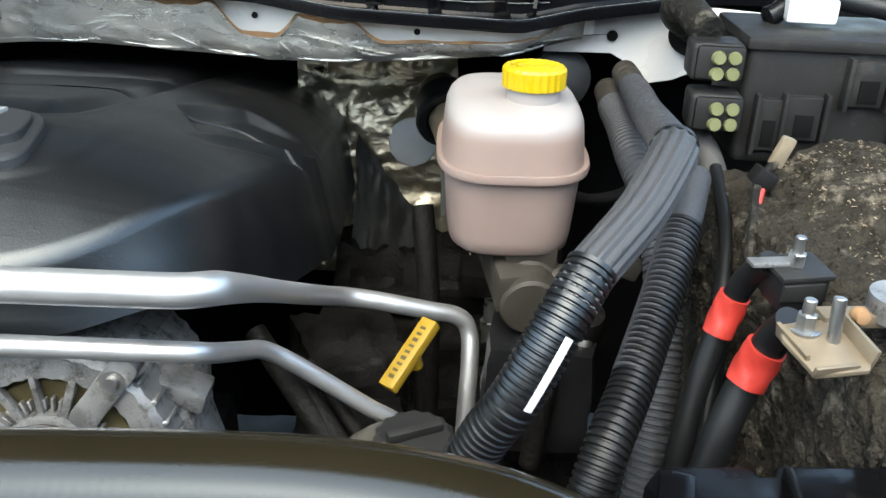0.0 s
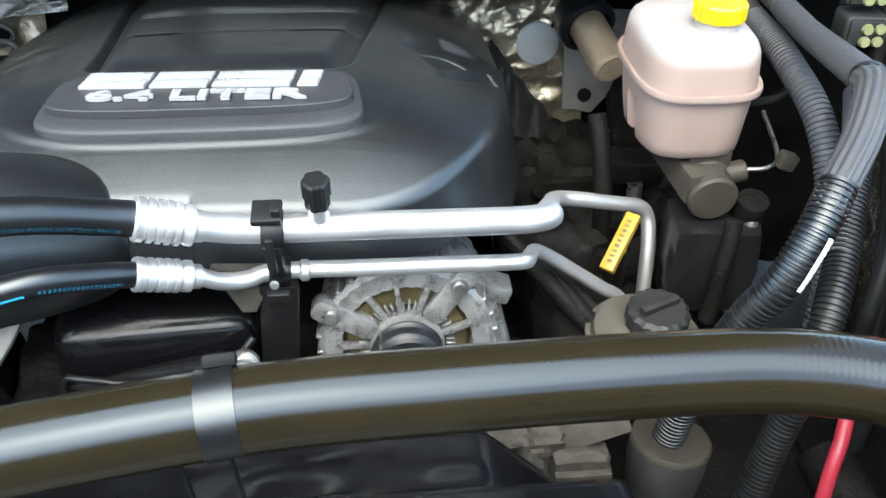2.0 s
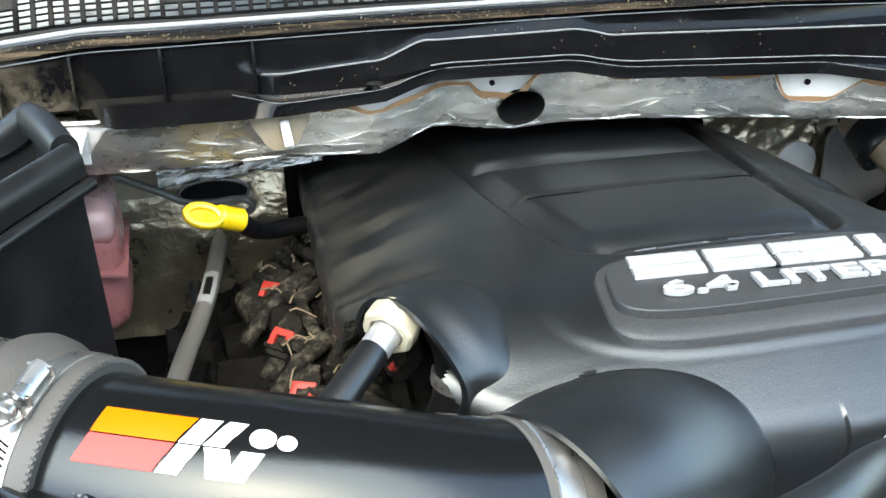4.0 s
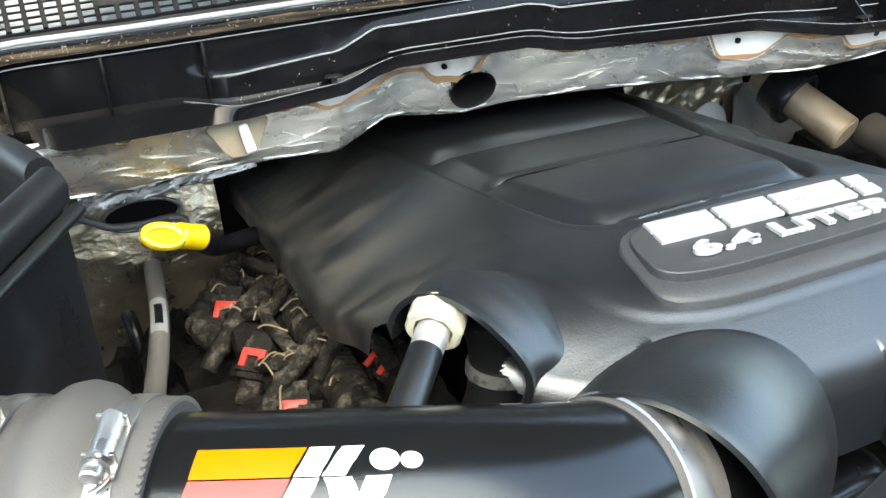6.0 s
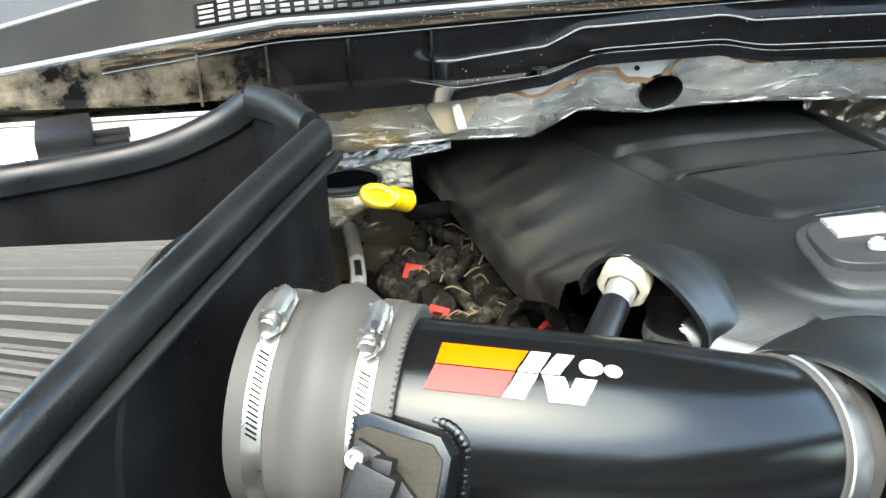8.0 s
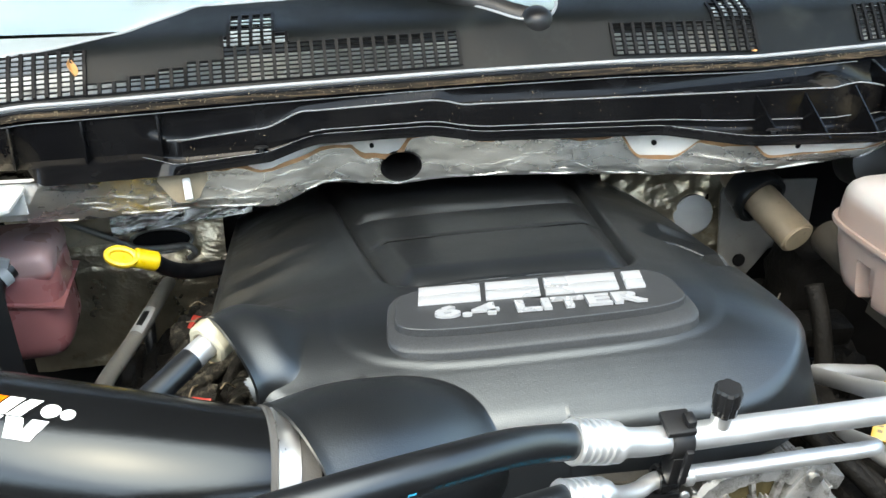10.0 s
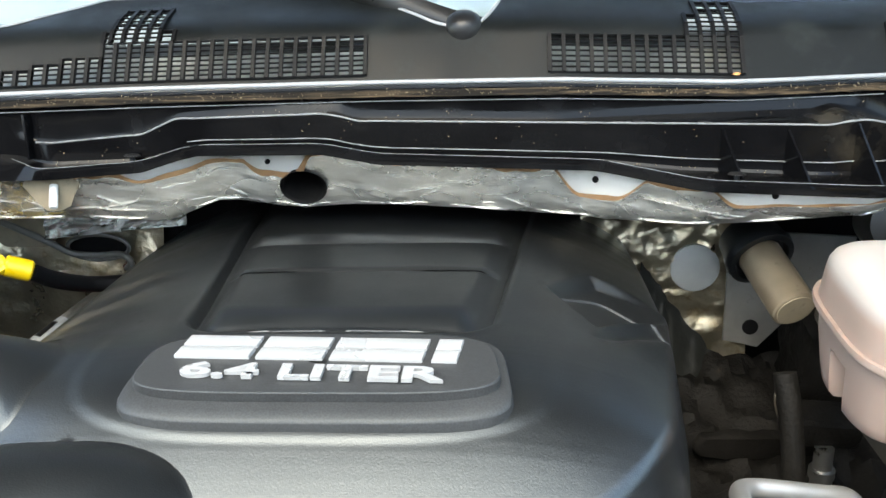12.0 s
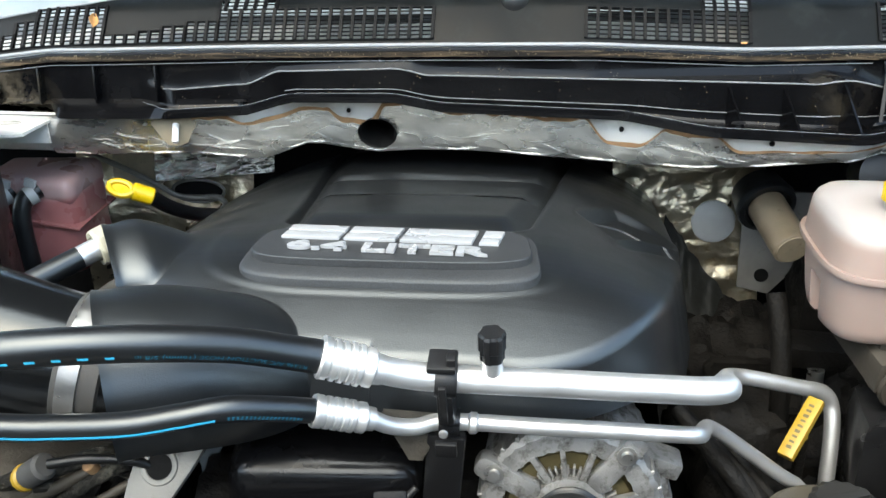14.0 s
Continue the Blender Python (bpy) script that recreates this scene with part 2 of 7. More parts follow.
M_HOODIN = material("black_hood_lining", (0.022, 0.022, 0.023), 0.8, var=0.2, scale=3, bump=0.2, spec=0.1)
# Pale grey behind the glass carries the windscreen's reflected brightness.
M_DASH = material("pale_dash_as_glass_reflection", (0.17, 0.18, 0.19), 0.7, var=0.1, scale=4, bump=0.1)


# Blue specular tint puts the cool sky colour into these highlights.
for m in (M_COVER, M_PAD, M_TUBE, M_HOSE, M_GLOSS):
    m.node_tree.nodes["Principled BSDF"].inputs["Specular Tint"].default_value = (0.90, 0.97, 1.0, 1)
M_HOSE.node_tree.nodes["Principled BSDF"].inputs["Specular Tint"].default_value = (0.66, 0.82, 1.0, 1)
crumple(M_FOIL, 420.0, 0.00022, (0.6, 1.0, 1.2))
crumple(M_FOIL, 130.0, 0.0005, (0.5, 1.0, 1.3))
crumple(M_FOIL, 22.0, 0.0010, (0.7, 1.0, 1.4))
crumple(M_FOILB, 75.0, 0.0014, (0.8, 1.0, 1.2))


def fluid_tint(m, level, wet, soft):
    """Tints a tank below its fluid level, a height in metres."""
    nt = m.node_tree
    b = nt.nodes["Principled BSDF"]
    src = b.inputs["Base Color"].links[0].from_socket
    tc = nt.nodes.new("ShaderNodeTexCoord")
    sep = nt.nodes.new("ShaderNodeSeparateXYZ")
    rng = nt.nodes.new("ShaderNodeMapRange")
    mix = nt.nodes.new("ShaderNodeMix")
    mix.data_type, mix.blend_type = "RGBA", "MULTIPLY"
    rng.inputs["From Min"].default_value, rng.inputs["From Max"].default_value = level + soft, level - soft
    nt.links.new(tc.outputs["Object"], sep.inputs[0])
    nt.links.new(sep.outputs[2], rng.inputs[0])
    nt.links.new(rng.outputs[0], mix.inputs[0])
    nt.links.new(src, mix.inputs[6])
    mix.inputs[7].default_value = (*wet, 1)
    nt.links.new(mix.outputs[2], b.inputs["Base Color"])


fluid_tint(M_RES, 1.384, (0.82, 0.67, 0.61), 0.006)
fluid_tint(M_PINK, 1.318, (0.85, 0.50, 0.50), 0.004)


def glass(name, tint):
    m = bpy.data.materials.new(name)
    m.use_nodes = True
    b = m.node_tree.nodes["Principled BSDF"]
    b.inputs["Base Color"].default_value = (*tint, 1)
    b.inputs["Transmission Weight"].default_value = 1.0
    b.inputs["Roughness"].default_value = 0.03
    b.inputs["IOR"].default_value = 1.5
    return m


def settle_dust(m, colour, spots, scale, stretch):
    """Streaky dust settled in soft round patches: (x, y, z, radius, strength)."""
    nt = m.node_tree
    b = nt.nodes["Principled BSDF"]
    src, rsrc = b.inputs["Base Color"].links[0].from_socket, b.inputs["Roughness"].links[0].from_socket
    tc = nt.nodes.new("ShaderNodeTexCoord")
    total = None
    for x, y, z, r, k in spots:
        dist = nt.nodes.new("ShaderNodeVectorMath")
        dist.operation = "DISTANCE"
        dist.inputs[1].default_value = (x, y, z)
        nt.links.new(tc.outputs["Object"], dist.inputs[0])
        rng_ = nt.nodes.new("ShaderNodeMapRange")
        rng_.interpolation_type = "SMOOTHSTEP"
        rng_.inputs["From Min"].default_value, rng_.inputs["From Max"].default_value = r, 0.2 * r
        rng_.inputs["To Max"].default_value = k
        nt.links.new(dist.outputs["Value"], rng_.inputs[0])
        if total is None:
            total = rng_.outputs[0]
        else:
            top = nt.nodes.new("ShaderNodeMath")
            top.operation = "MAXIMUM"
            nt.links.new(total, top.inputs[0])
            nt.links.new(rng_.outputs[0], top.inputs[1])
            total = top.outputs[0]
    mp = nt.nodes.new("ShaderNodeMapping")
    mp.inputs["Scale"].default_value = stretch
    mp.inputs["Rotation"].default_value = (0, 0, 0.5)
    ns = nt.nodes.new("ShaderNodeTexNoise")
    ns.inputs["Scale"].default_value, ns.inputs["Detail"].default_value, ns.inputs["Roughness"].default_value = scale, 8, 0.68
    nt.links.new(tc.outputs["Object"], mp.inputs[0])
    nt.links.new(mp.outputs[0], ns.inputs["Vector"])
    cut_ = nt.nodes.new("ShaderNodeMapRange")
    cut_.inputs["From Min"].default_value, cut_.inputs["From Max"].default_value = 0.42, 0.68
    nt.links.new(ns.outputs[0], cut_.inputs[0])
    mul = nt.nodes.new("ShaderNodeMath")
    mul.operation = "MULTIPLY"
    nt.links.new(total, mul.inputs[0])
    nt.links.new(cut_.outputs[0], mul.inputs[1])
    mix = nt.nodes.new("ShaderNodeMix")
    mix.data_type = "RGBA"
    mix.inputs[7].default_value = (*colour, 1)
    nt.links.new(mul.outputs[0], mix.inputs[0])
    nt.links.new(src, mix.inputs[6])
    nt.links.new(mix.outputs[2], b.inputs["Base Color"])
    rmix = nt.nodes.new("ShaderNodeMix")
    rmix.inputs[3].default_value = 0.9
    nt.links.new(mul.outputs[0], rmix.inputs[0])
    nt.links.new(rsrc, rmix.inputs[2])
    nt.links.new(rmix.outputs[0], b.inputs["Roughness"])


settle_dust(M_COVER, (0.085, 0.075, 0.055), ((-0.75, 0.74, 1.34, 0.10, 0.55), (-0.76, 0.88, 1.33, 0.13, 0.5), (-0.74, 1.12, 1.31, 0.16, 0.8), (-0.20, 1.10, 1.31, 0.16, 0.5), (-0.45, 1.24, 1.33, 0.16, 0.2)), 22.0, (0.45, 1.5, 1.0))
settle_dust(M_TRAY, (0.15, 0.125, 0.088), ((-1.20, 0.97, 1.46, 0.16, 1.0), (-1.03, 0.95, 1.455, 0.075, 0.9), (-1.10, 0.98, 1.50, 0.09, 0.8), (0.05, 0.98, 1.48, 0.05, 0.4)), 16.0, (1.0, 1.0, 1.0))


M_GLASS = glass("tinted_windscreen_glass", (0.80, 0.90, 0.92))


# ---- mesh helpers ----
def thing(name, at, label, category, group="", kind=""):
    """An empty at the thing's base, which carries its parts."""
    ob = new(name)
    ob.empty_display_size = 0.02
    ob.location = at
    return tagged(ob, label, category, group, kind)


def part(name, bm, mat, parent=None, label="", sharp=38, kind=""):
    """Links a bmesh as one mesh object, in world coordinates, under a thing or a part."""
    bmesh.ops.remove_doubles(bm, verts=bm.verts, dist=1e-6)
    bmesh.ops.recalc_face_normals(bm, faces=bm.faces)
    lim = radians(sharp)
    for f in bm.faces:
        f.smooth = True
    for e in bm.edges:
        if len(e.link_faces) == 2 and e.calc_face_angle(0) > lim:
            e.smooth = False
    me = bpy.data.meshes.new(name)
    bm.to_mesh(me)
    bm.free()
    me.materials.append(mat)
    ob = new(name, me)
    if parent:
        ob.parent = parent
        ob.matrix_parent_inverse = parent.matrix_basis.inverted() if parent.parent is None else Matrix.Identity(4)
    return tagged(ob, label, kind=kind)


def single(name, bm, mat, label, category, kind="", sharp=38, group=""):
    return tagged(part(name, bm, mat, None, "", sharp), label, category, group, kind)


def box(bm, at, size, rot=(0, 0, 0), bevel=0.002, seg=2, taper=1.0):
    r = bmesh.ops.create_cube(bm, size=1.0)
    vs = r["verts"]
    for v in vs:
        k = taper if v.co.z > 0 else 1.0
        v.co = Vector((v.co.x * size[0] * k, v.co.y * size[1] * k, v.co.z * size[2]))
    if bevel > 0:
        es = list({e for v in vs for e in v.link_edges})
        g = bmesh.ops.bevel(bm, geom=es, offset=bevel, segments=seg, profile=0.6, affect="EDGES")
        vs = list({v for f in g["faces"] for v in f.verts} | {v for v in vs if v.is_valid})
    m = pose(*at, *rot)
    for v in vs:
        v.co = m @ v.co
    return bm


def boxes(*specs):
    bm = bmesh.new()
    for sp in specs:
        tmp = bmesh.new()
        box(tmp, *sp)
        merge(bm, tmp)
    return bm


def lumpy(at, size, rot, amount, seed, cuts=9, scale=28.0):
    """A worn casting: a block with rounded corners whose faces swell and dip."""
    bm = bmesh.new()
    bmesh.ops.create_cube(bm, size=1.0)
    bmesh.ops.subdivide_edges(bm, edges=bm.edges[:], cuts=cuts, use_grid_fill=True)
    m = pose(*at, *rot)
    for v in bm.verts:
        r = v.co.length / 0.5
        c = v.co * (1 - 0.16 * max(0.0, r - 1.0))
        c = Vector((c.x * size[0], c.y * size[1], c.z * size[2]))
        w = m @ c
        k = noise.noise(w * scale + Vector((seed, 0, 0))) + 0.6 * noise.noise(w * scale * 2.7 + Vector((0, seed, 0))) + 0.5 * abs(noise.noise(w * scale * 1.4 + Vector((0, 0, seed))))
        v.co = w + (m.to_3x3() @ v.co.normalized()) * amount * k
    return bm


def merge(bm, other):
    me = bpy.data.meshes.new("merge_tmp")
    other.to_mesh(me)
    other.free()
    bm.from_mesh(me)
    bpy.data.meshes.remove(me)
    return bm


def spline(pts, step=0.004):
    """Catmull-Rom through the points, resampled at even steps."""
    P = [Vector(p) for p in pts]
    P = [P[0] * 2 - P[1]] + P + [P[-1] * 2 - P[-2]]
    out = []
    for i in range(1, len(P) - 2):
        a, b, c, d = P[i - 1:i + 3]
        k = max(6, int((c - b).length / 0.003))
        for j in range(k):
            t = j / k
            out.append(0.5 * ((2 * b) + (c - a) * t + (2 * a - 5 * b + 4 * c - d) * t * t + (3 * b - a - 3 * c + d) * t ** 3))
    out.append(P[-2])
    cum = [0.0]
    for a, b in zip(out, out[1:]):
        cum.append(cum[-1] + (b - a).length)
    n = max(3, int(cum[-1] / step))
    res, j = [], 0
    for i in range(n + 1):
        s = cum[-1] * i / n
        while j < len(cum) - 2 and cum[j + 1] < s:
            j += 1
        u = (s - cum[j]) / max(1e-9, cum[j + 1] - cum[j])
        res.append(out[j].lerp(out[j + 1], min(1, max(0, u))))
    return res, cum[-1]


def frames_along(path):
    """Tangent and two side directions at each point, carried along without twist."""
    T = [(path[min(i + 1, len(path) - 1)] - path[max(i - 1, 0)]).normalized() for i in range(len(path))]
    up = Vector((0, 0, 1)) if abs(T[0].z) < 0.9 else Vector((0, 1, 0))
    N = (up - T[0] * up.dot(T[0])).normalized()
    out = []
    for t in T:
        N = (N - t * N.dot(t)).normalized()
        out.append((t, N, t.cross(N)))
    return out


def sweep(pts, r, n=20, step=0.004, caps=True, ang=None):
    """A tube along a smooth line. r: a radius, or a function of (share of length, metres, angle)."""
    path, length = spline(pts, step)
    fr = frames_along(path)
    f = r if callable(r) else (lambda u, s, a: r)
    bm = bmesh.new()
    rings = []
    for i, (p, (t, N, B)) in enumerate(zip(path, fr)):
        u = i / (len(path) - 1)
        ring = []
        for k in range(n):
            a = 2 * math.pi * k / n
            ring.append(bm.verts.new(p + (N * math.cos(a) + B * math.sin(a)) * f(u, u * length, a)))
        rings.append(ring)
    for A, B in zip(rings, rings[1:]):
        for k in range(n):
            bm.faces.new((A[k], A[(k + 1) % n], B[(k + 1) % n], B[k]))
    if caps:
        bm.faces.new(rings[0])
        bm.faces.new(rings[-1])
    return bm


def strip_on(pts, r, a0, a1, u0, u1, step=0.004, lift=0.0005, n=4, dash=None, toward=None):
    """A printed stripe on a tube: angles in degrees from the tube's top, or from a direction, over a stretch of its length."""
    path, length = spline(pts, step)
    fr = frames_along(path)
    bm = bmesh.new()
    prev = None
    for i, (p, (t, N, B)) in enumerate(zip(path, fr)):
        u = i / (len(path) - 1)
        if u < u0 or u > u1 or (dash and ((u * length) % dash[0]) > dash[1]):
            prev = None
            continue
        off = math.degrees(math.atan2(Vector(toward).dot(B), Vector(toward).dot(N))) if toward else 0.0
        row = [bm.verts.new(p + (N * math.cos(radians(off + a0 + (a1 - a0) * k / n)) + B * math.sin(radians(off + a0 + (a1 - a0) * k / n))) * (r + lift)) for k in range(n + 1)]
        if prev:
            for k in range(n):
                bm.faces.new((prev[k], prev[k + 1], row[k + 1], row[k]))
        prev = row
    return bm


def lathe(profile, at, axis=(0, 0, 1), n=36, ridges=0, ridge=0.0, cap=True):
    """Turns (radius, height) pairs round an axis through at."""
    m = Matrix.Translation(at) @ Vector(axis).normalized().to_track_quat("Z", "Y").to_matrix().to_4x4()
    bm = bmesh.new()
    rings = []
    for r, h in profile:
        ring = []
        for k in range(n):
            a = 2 * math.pi * k / n
            q = r * (1 - (ridge if ridges and (k * ridges * 2 // n) % 2 else 0.0))
            ring.append(bm.verts.new(m @ Vector((q * math.cos(a), q * math.sin(a), h))))
        rings.append(ring)
    for A, B in zip(rings, rings[1:]):
        for k in range(n):
            bm.faces.new((A[k], A[(k + 1) % n], B[(k + 1) % n], B[k]))
    if cap:
        bm.faces.new(rings[0])
        bm.faces.new(rings[-1])
    return bm


def cyl(a, b, r, n=20, bevel=0.0):
    a, b = Vector(a), Vector(b)
    L = (b - a).length
    pr = [(r, 0), (r, L)] if not bevel else [(r - bevel, 0), (r, bevel), (r, L - bevel), (r - bevel, L)]
    return lathe(pr, a, b - a, n)


def prism(poly, z0, z1, m=None, bevel=0.0):
    """A flat outline (x, y) given thickness, then placed by m."""
    bm = bmesh.new()
    lo = [bm.verts.new((x, y, z0)) for x, y in poly]
    f = bm.faces.new(lo)
    g = bmesh.ops.extrude_face_region(bm, geom=[f])
    top = [e for e in g["geom"] if isinstance(e, bmesh.types.BMVert)]
    for v in top:
        v.co.z = z1
    if bevel:
        es = [e for e in bm.edges if all(v in top for v in e.verts)]
        bmesh.ops.bevel(bm, geom=es, offset=bevel, segments=2, profile=0.5, affect="EDGES")
    if m is not None:
        bm.transform(m)
    return bm


def rounded(x0, y0, x1, y1, r, n=5):
    """Outline of a rounded rectangle."""
    out = []
    for cx, cy, a in ((x1 - r, y1 - r, 0), (x0 + r, y1 - r, 90), (x0 + r, y0 + r, 180), (x1 - r, y0 + r, 270)):
        for k in range(n + 1):
            t = radians(a + 90 * k / n)
            out.append((cx + r * math.cos(t), cy + r * math.sin(t)))
    return out


def sheet(rows, thick=0.0):
    """A skin through rows of points, thickened downwards from its normals if asked."""
    bm = bmesh.new()
    V = [[bm.verts.new(p) for p in row] for row in rows]
    for A, B in zip(V, V[1:]):
        for k in range(len(A) - 1):
            bm.faces.new((A[k], A[k + 1], B[k + 1], B[k]))
    if thick:
        bmesh.ops.recalc_face_normals(bm, faces=bm.faces)
        bmesh.ops.solidify(bm, geom=bm.faces[:], thickness=thick)
    return bm


def ease(a, b, x):
    t = min(1.0, max(0.0, (x - a) / (b - a)))
    return t * t * (3 - 2 * t)


def table(pairs, x):
    """Smooth value between the given (x, value) pairs."""
    if x <= pairs[0][0]:
        return pairs[0][1]
    for (a, va), (b, vb) in zip(pairs, pairs[1:]):
        if x <= b:
            return va + (vb - va) * (x - a) / (b - a)
    return pairs[-1][1]


def words(text, size, m, mat, parent, depth=0.001, name="lettering"):
    """Lettering in the built-in font as a mesh, placed by m."""
    cu = bpy.data.curves.new(name, "FONT")
    cu.offset = size * 0.03
    cu.body, cu.size, cu.extrude, cu.align_x, cu.align_y = text, size, depth, "CENTER", "CENTER"
    tmp = bpy.data.objects.new(name, cu)
    scene.collection.objects.link(tmp)
    me = bpy.data.meshes.new_from_object(tmp.evaluated_get(bpy.context.evaluated_depsgraph_get()))
    bpy.data.objects.remove(tmp)
    bm = bmesh.new()
    bm.from_mesh(me)
    bpy.data.meshes.remove(me)
    bm.transform(m)
    return part(name, bm, mat, parent, sharp=20)


def words_on_tube(text, size, pts, r, start, deg, mat, parent, name="lettering"):
    """Lettering wrapped on a tube: runs along it from start (metres), its top towards larger negative angles."""
    cu = bpy.data.curves.new(name, "FONT")
    cu.body, cu.size, cu.align_x, cu.align_y, cu.resolution_u = text, size, "LEFT", "CENTER", 3
    tmp = bpy.data.objects.new(name, cu)
    scene.collection.objects.link(tmp)
    me = bpy.data.meshes.new_from_object(tmp.evaluated_get(bpy.context.evaluated_depsgraph_get()))
    bpy.data.objects.remove(tmp)
    bm = bmesh.new()
    bm.from_mesh(me)
    bpy.data.meshes.remove(me)
    path, length = spline(pts, 0.002)
    fr = frames_along(path)
    for v in bm.verts:
        k = (start + v.co.x * 1.25) / length * (len(path) - 1)
        i = max(0, min(len(path) - 2, int(k)))
        q = path[i].lerp(path[i + 1], k - i)
        t, N, B = fr[i]
        a = radians(deg) - v.co.y / r
        v.co = q + (N * math.cos(a) + B * math.sin(a)) * (r + 0.0004)
    return part(name, bm, mat, parent, sharp=20)


# ---- large structure: ground, bay walls, firewall, cowl ----
g = bmesh.new()
bmesh.ops.create_grid(g, x_segments=8, y_segments=8, size=400)
single("ground", g, M_GROUND, "grey asphalt ground under the truck", "ground", "structure")

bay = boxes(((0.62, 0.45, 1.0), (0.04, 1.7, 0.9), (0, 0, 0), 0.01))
single("wall_east", bay, M_DARK, "near-black inner wing panel of the engine bay", "panel", "structure")
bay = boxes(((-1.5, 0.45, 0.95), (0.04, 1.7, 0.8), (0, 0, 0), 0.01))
single("wall_west", bay, M_DARK, "near-black inner wing panel of the engine bay", "panel", "structure")
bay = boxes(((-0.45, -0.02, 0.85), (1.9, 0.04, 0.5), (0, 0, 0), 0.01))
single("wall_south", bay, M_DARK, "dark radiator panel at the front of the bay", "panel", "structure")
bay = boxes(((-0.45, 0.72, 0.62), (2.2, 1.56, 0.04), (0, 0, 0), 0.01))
single("floor", bay, M_DARK, "near-black undertray of the engine bay", "panel", "structure")

# Added wall, never in view: hides the low sky from glossy reflections.
back = boxes(((-0.4, -4.5, 1.5), (14, 0.2, 3.0), (0, 0, 0), 0.02))
single("wall_sky_blocker", back, M_SKYBLOCK, "unseen dark wall added behind the camera to block low sky", "wall", "structure")

# open bonnet above the bay, hinged at the windscreen
hood = sheet([[(x, 1.13 - 0.49 * v - 0.04 * math.sin(math.pi * v / 1.3), 1.675 + 0.85 * v) for x in np.linspace(-1.35, 0.5, 12)] for v in np.linspace(0, 1.3, 10)], 0.03)
single("hood", hood, M_HOODIN, "open hood with a black lined underside", "hood", "structure")


def lip(x):
    """Front face of the cowl's painted flange: its place in y, and the heights of its upper and lower edges."""
    y = table([(-1.3, 1.00), (-0.95, 0.968), (-0.80, 0.970), (-0.70, 0.985), (-0.62, 1.012), (-0.48, 1.012), (-0.40, 0.998), (-0.22, 0.980), (-0.10, 0.935), (0.06, 0.930), (0.16, 0.96), (0.30, 1.0)], x)
    top = table([(-1.3, 1.45), (-0.80, 1.452), (-0.70, 1.454), (-0.64, 1.468), (-0.50, 1.470), (-0.44, 1.459), (-0.20, 1.452), (-0.12, 1.444), (0.08, 1.436), (0.14, 1.446), (0.30, 1.46)], x)
    low = table([(-1.3, 1.385), (-0.80, 1.392), (-0.70, 1.380), (-0.64, 1.398), (-0.58, 1.389), (-0.54, 1.384), (-0.50, 1.387), (-0.40, 1.392), (-0.20, 1.384), (-0.10, 1.392), (0.06, 1.405), (0.14, 1.42), (0.30, 1.43)], x)
    return y, top, low


XS = list(np.linspace(-1.28, 0.16, 361))


def lip_skin(u0, u1, out=0.0, x0=-2.0, x1=2.0, rough=0.0):
    """A skin on the flange between two shares of its height."""
    rows = []
    for v in np.linspace(0, 1, 25):
        row = []
        for x in XS:
            if x0 <= x <= x1:
                y, top, low = lip(x)
                u = u0(x) + (u1(x) - u0(x)) * v
                z = top + (low - top) * u
                curl = 0.018 * max(0, u - 0.75) ** 2 * 16
                k = rough * noise.noise(Vector((x * 26, z * 40, 3.1))) + rough * 0.5 * noise.noise(Vector((x * 70, z * 90, 8.1))) + rough * 1.1 * (0.3 - abs(noise.noise(Vector((x * 34 + z * 45, z * 60, 5.2)))))
                row.append((x, y - out + 0.3 * (top - z) - 0.006 + curl * 0.2 + k, z))
        rows.append(row)
    bm = sheet(rows)
    cut = [f for f in bm.faces if ((f.calc_center_median().x + 0.537) / 0.0262) ** 2 + ((f.calc_center_median().z - 1.411) / 0.0226) ** 2 < 1]
    bmesh.ops.delete(bm, geom=cut, context="FACES")
    for v in {v for e in bm.edges if e.is_boundary for v in e.verts}:
        q = math.hypot((v.co.x + 0.537) / 0.0255, (v.co.z - 1.411) / 0.0219)
        if q < 1.4:
            v.co.x, v.co.z = -0.537 + (v.co.x + 0.537) / q, 1.411 + (v.co.z - 1.411) / q
    return bm


zero, one = (lambda x: 0.0), (lambda x: 1.0)
flange = thing("cowl_flange", (-0.5, 1.0, 1.39), "white painted body flange under the cowl with rusty sealer edges", "body panel", kind="structure")
part("painted_flange", lip_skin(zero, one), M_WHITE, flange, "white painted steel with rust stains")


def foil_top(x):
    """Upper torn edge of the foil, as a share of the flange's height; it leaves painted patches bare."""
    base = 0.17 + 0.07 * noise.noise(Vector((x * 18, 0, 4))) + 0.05 * noise.noise(Vector((x * 60, 2, 4)))
    for c, w, d in ((-0.565, 0.040, 0.50), (-0.66, 0.075, 0.30), (-0.205, 0.042, 0.62), (0.015, 0.105, 0.56), (-1.055, 0.075, 0.75)):
        base = max(base, d * ease(c - w - 0.02, c - w + 0.024, x) * (1 - ease(c + w - 0.024, c + w + 0.02, x)))
    return base


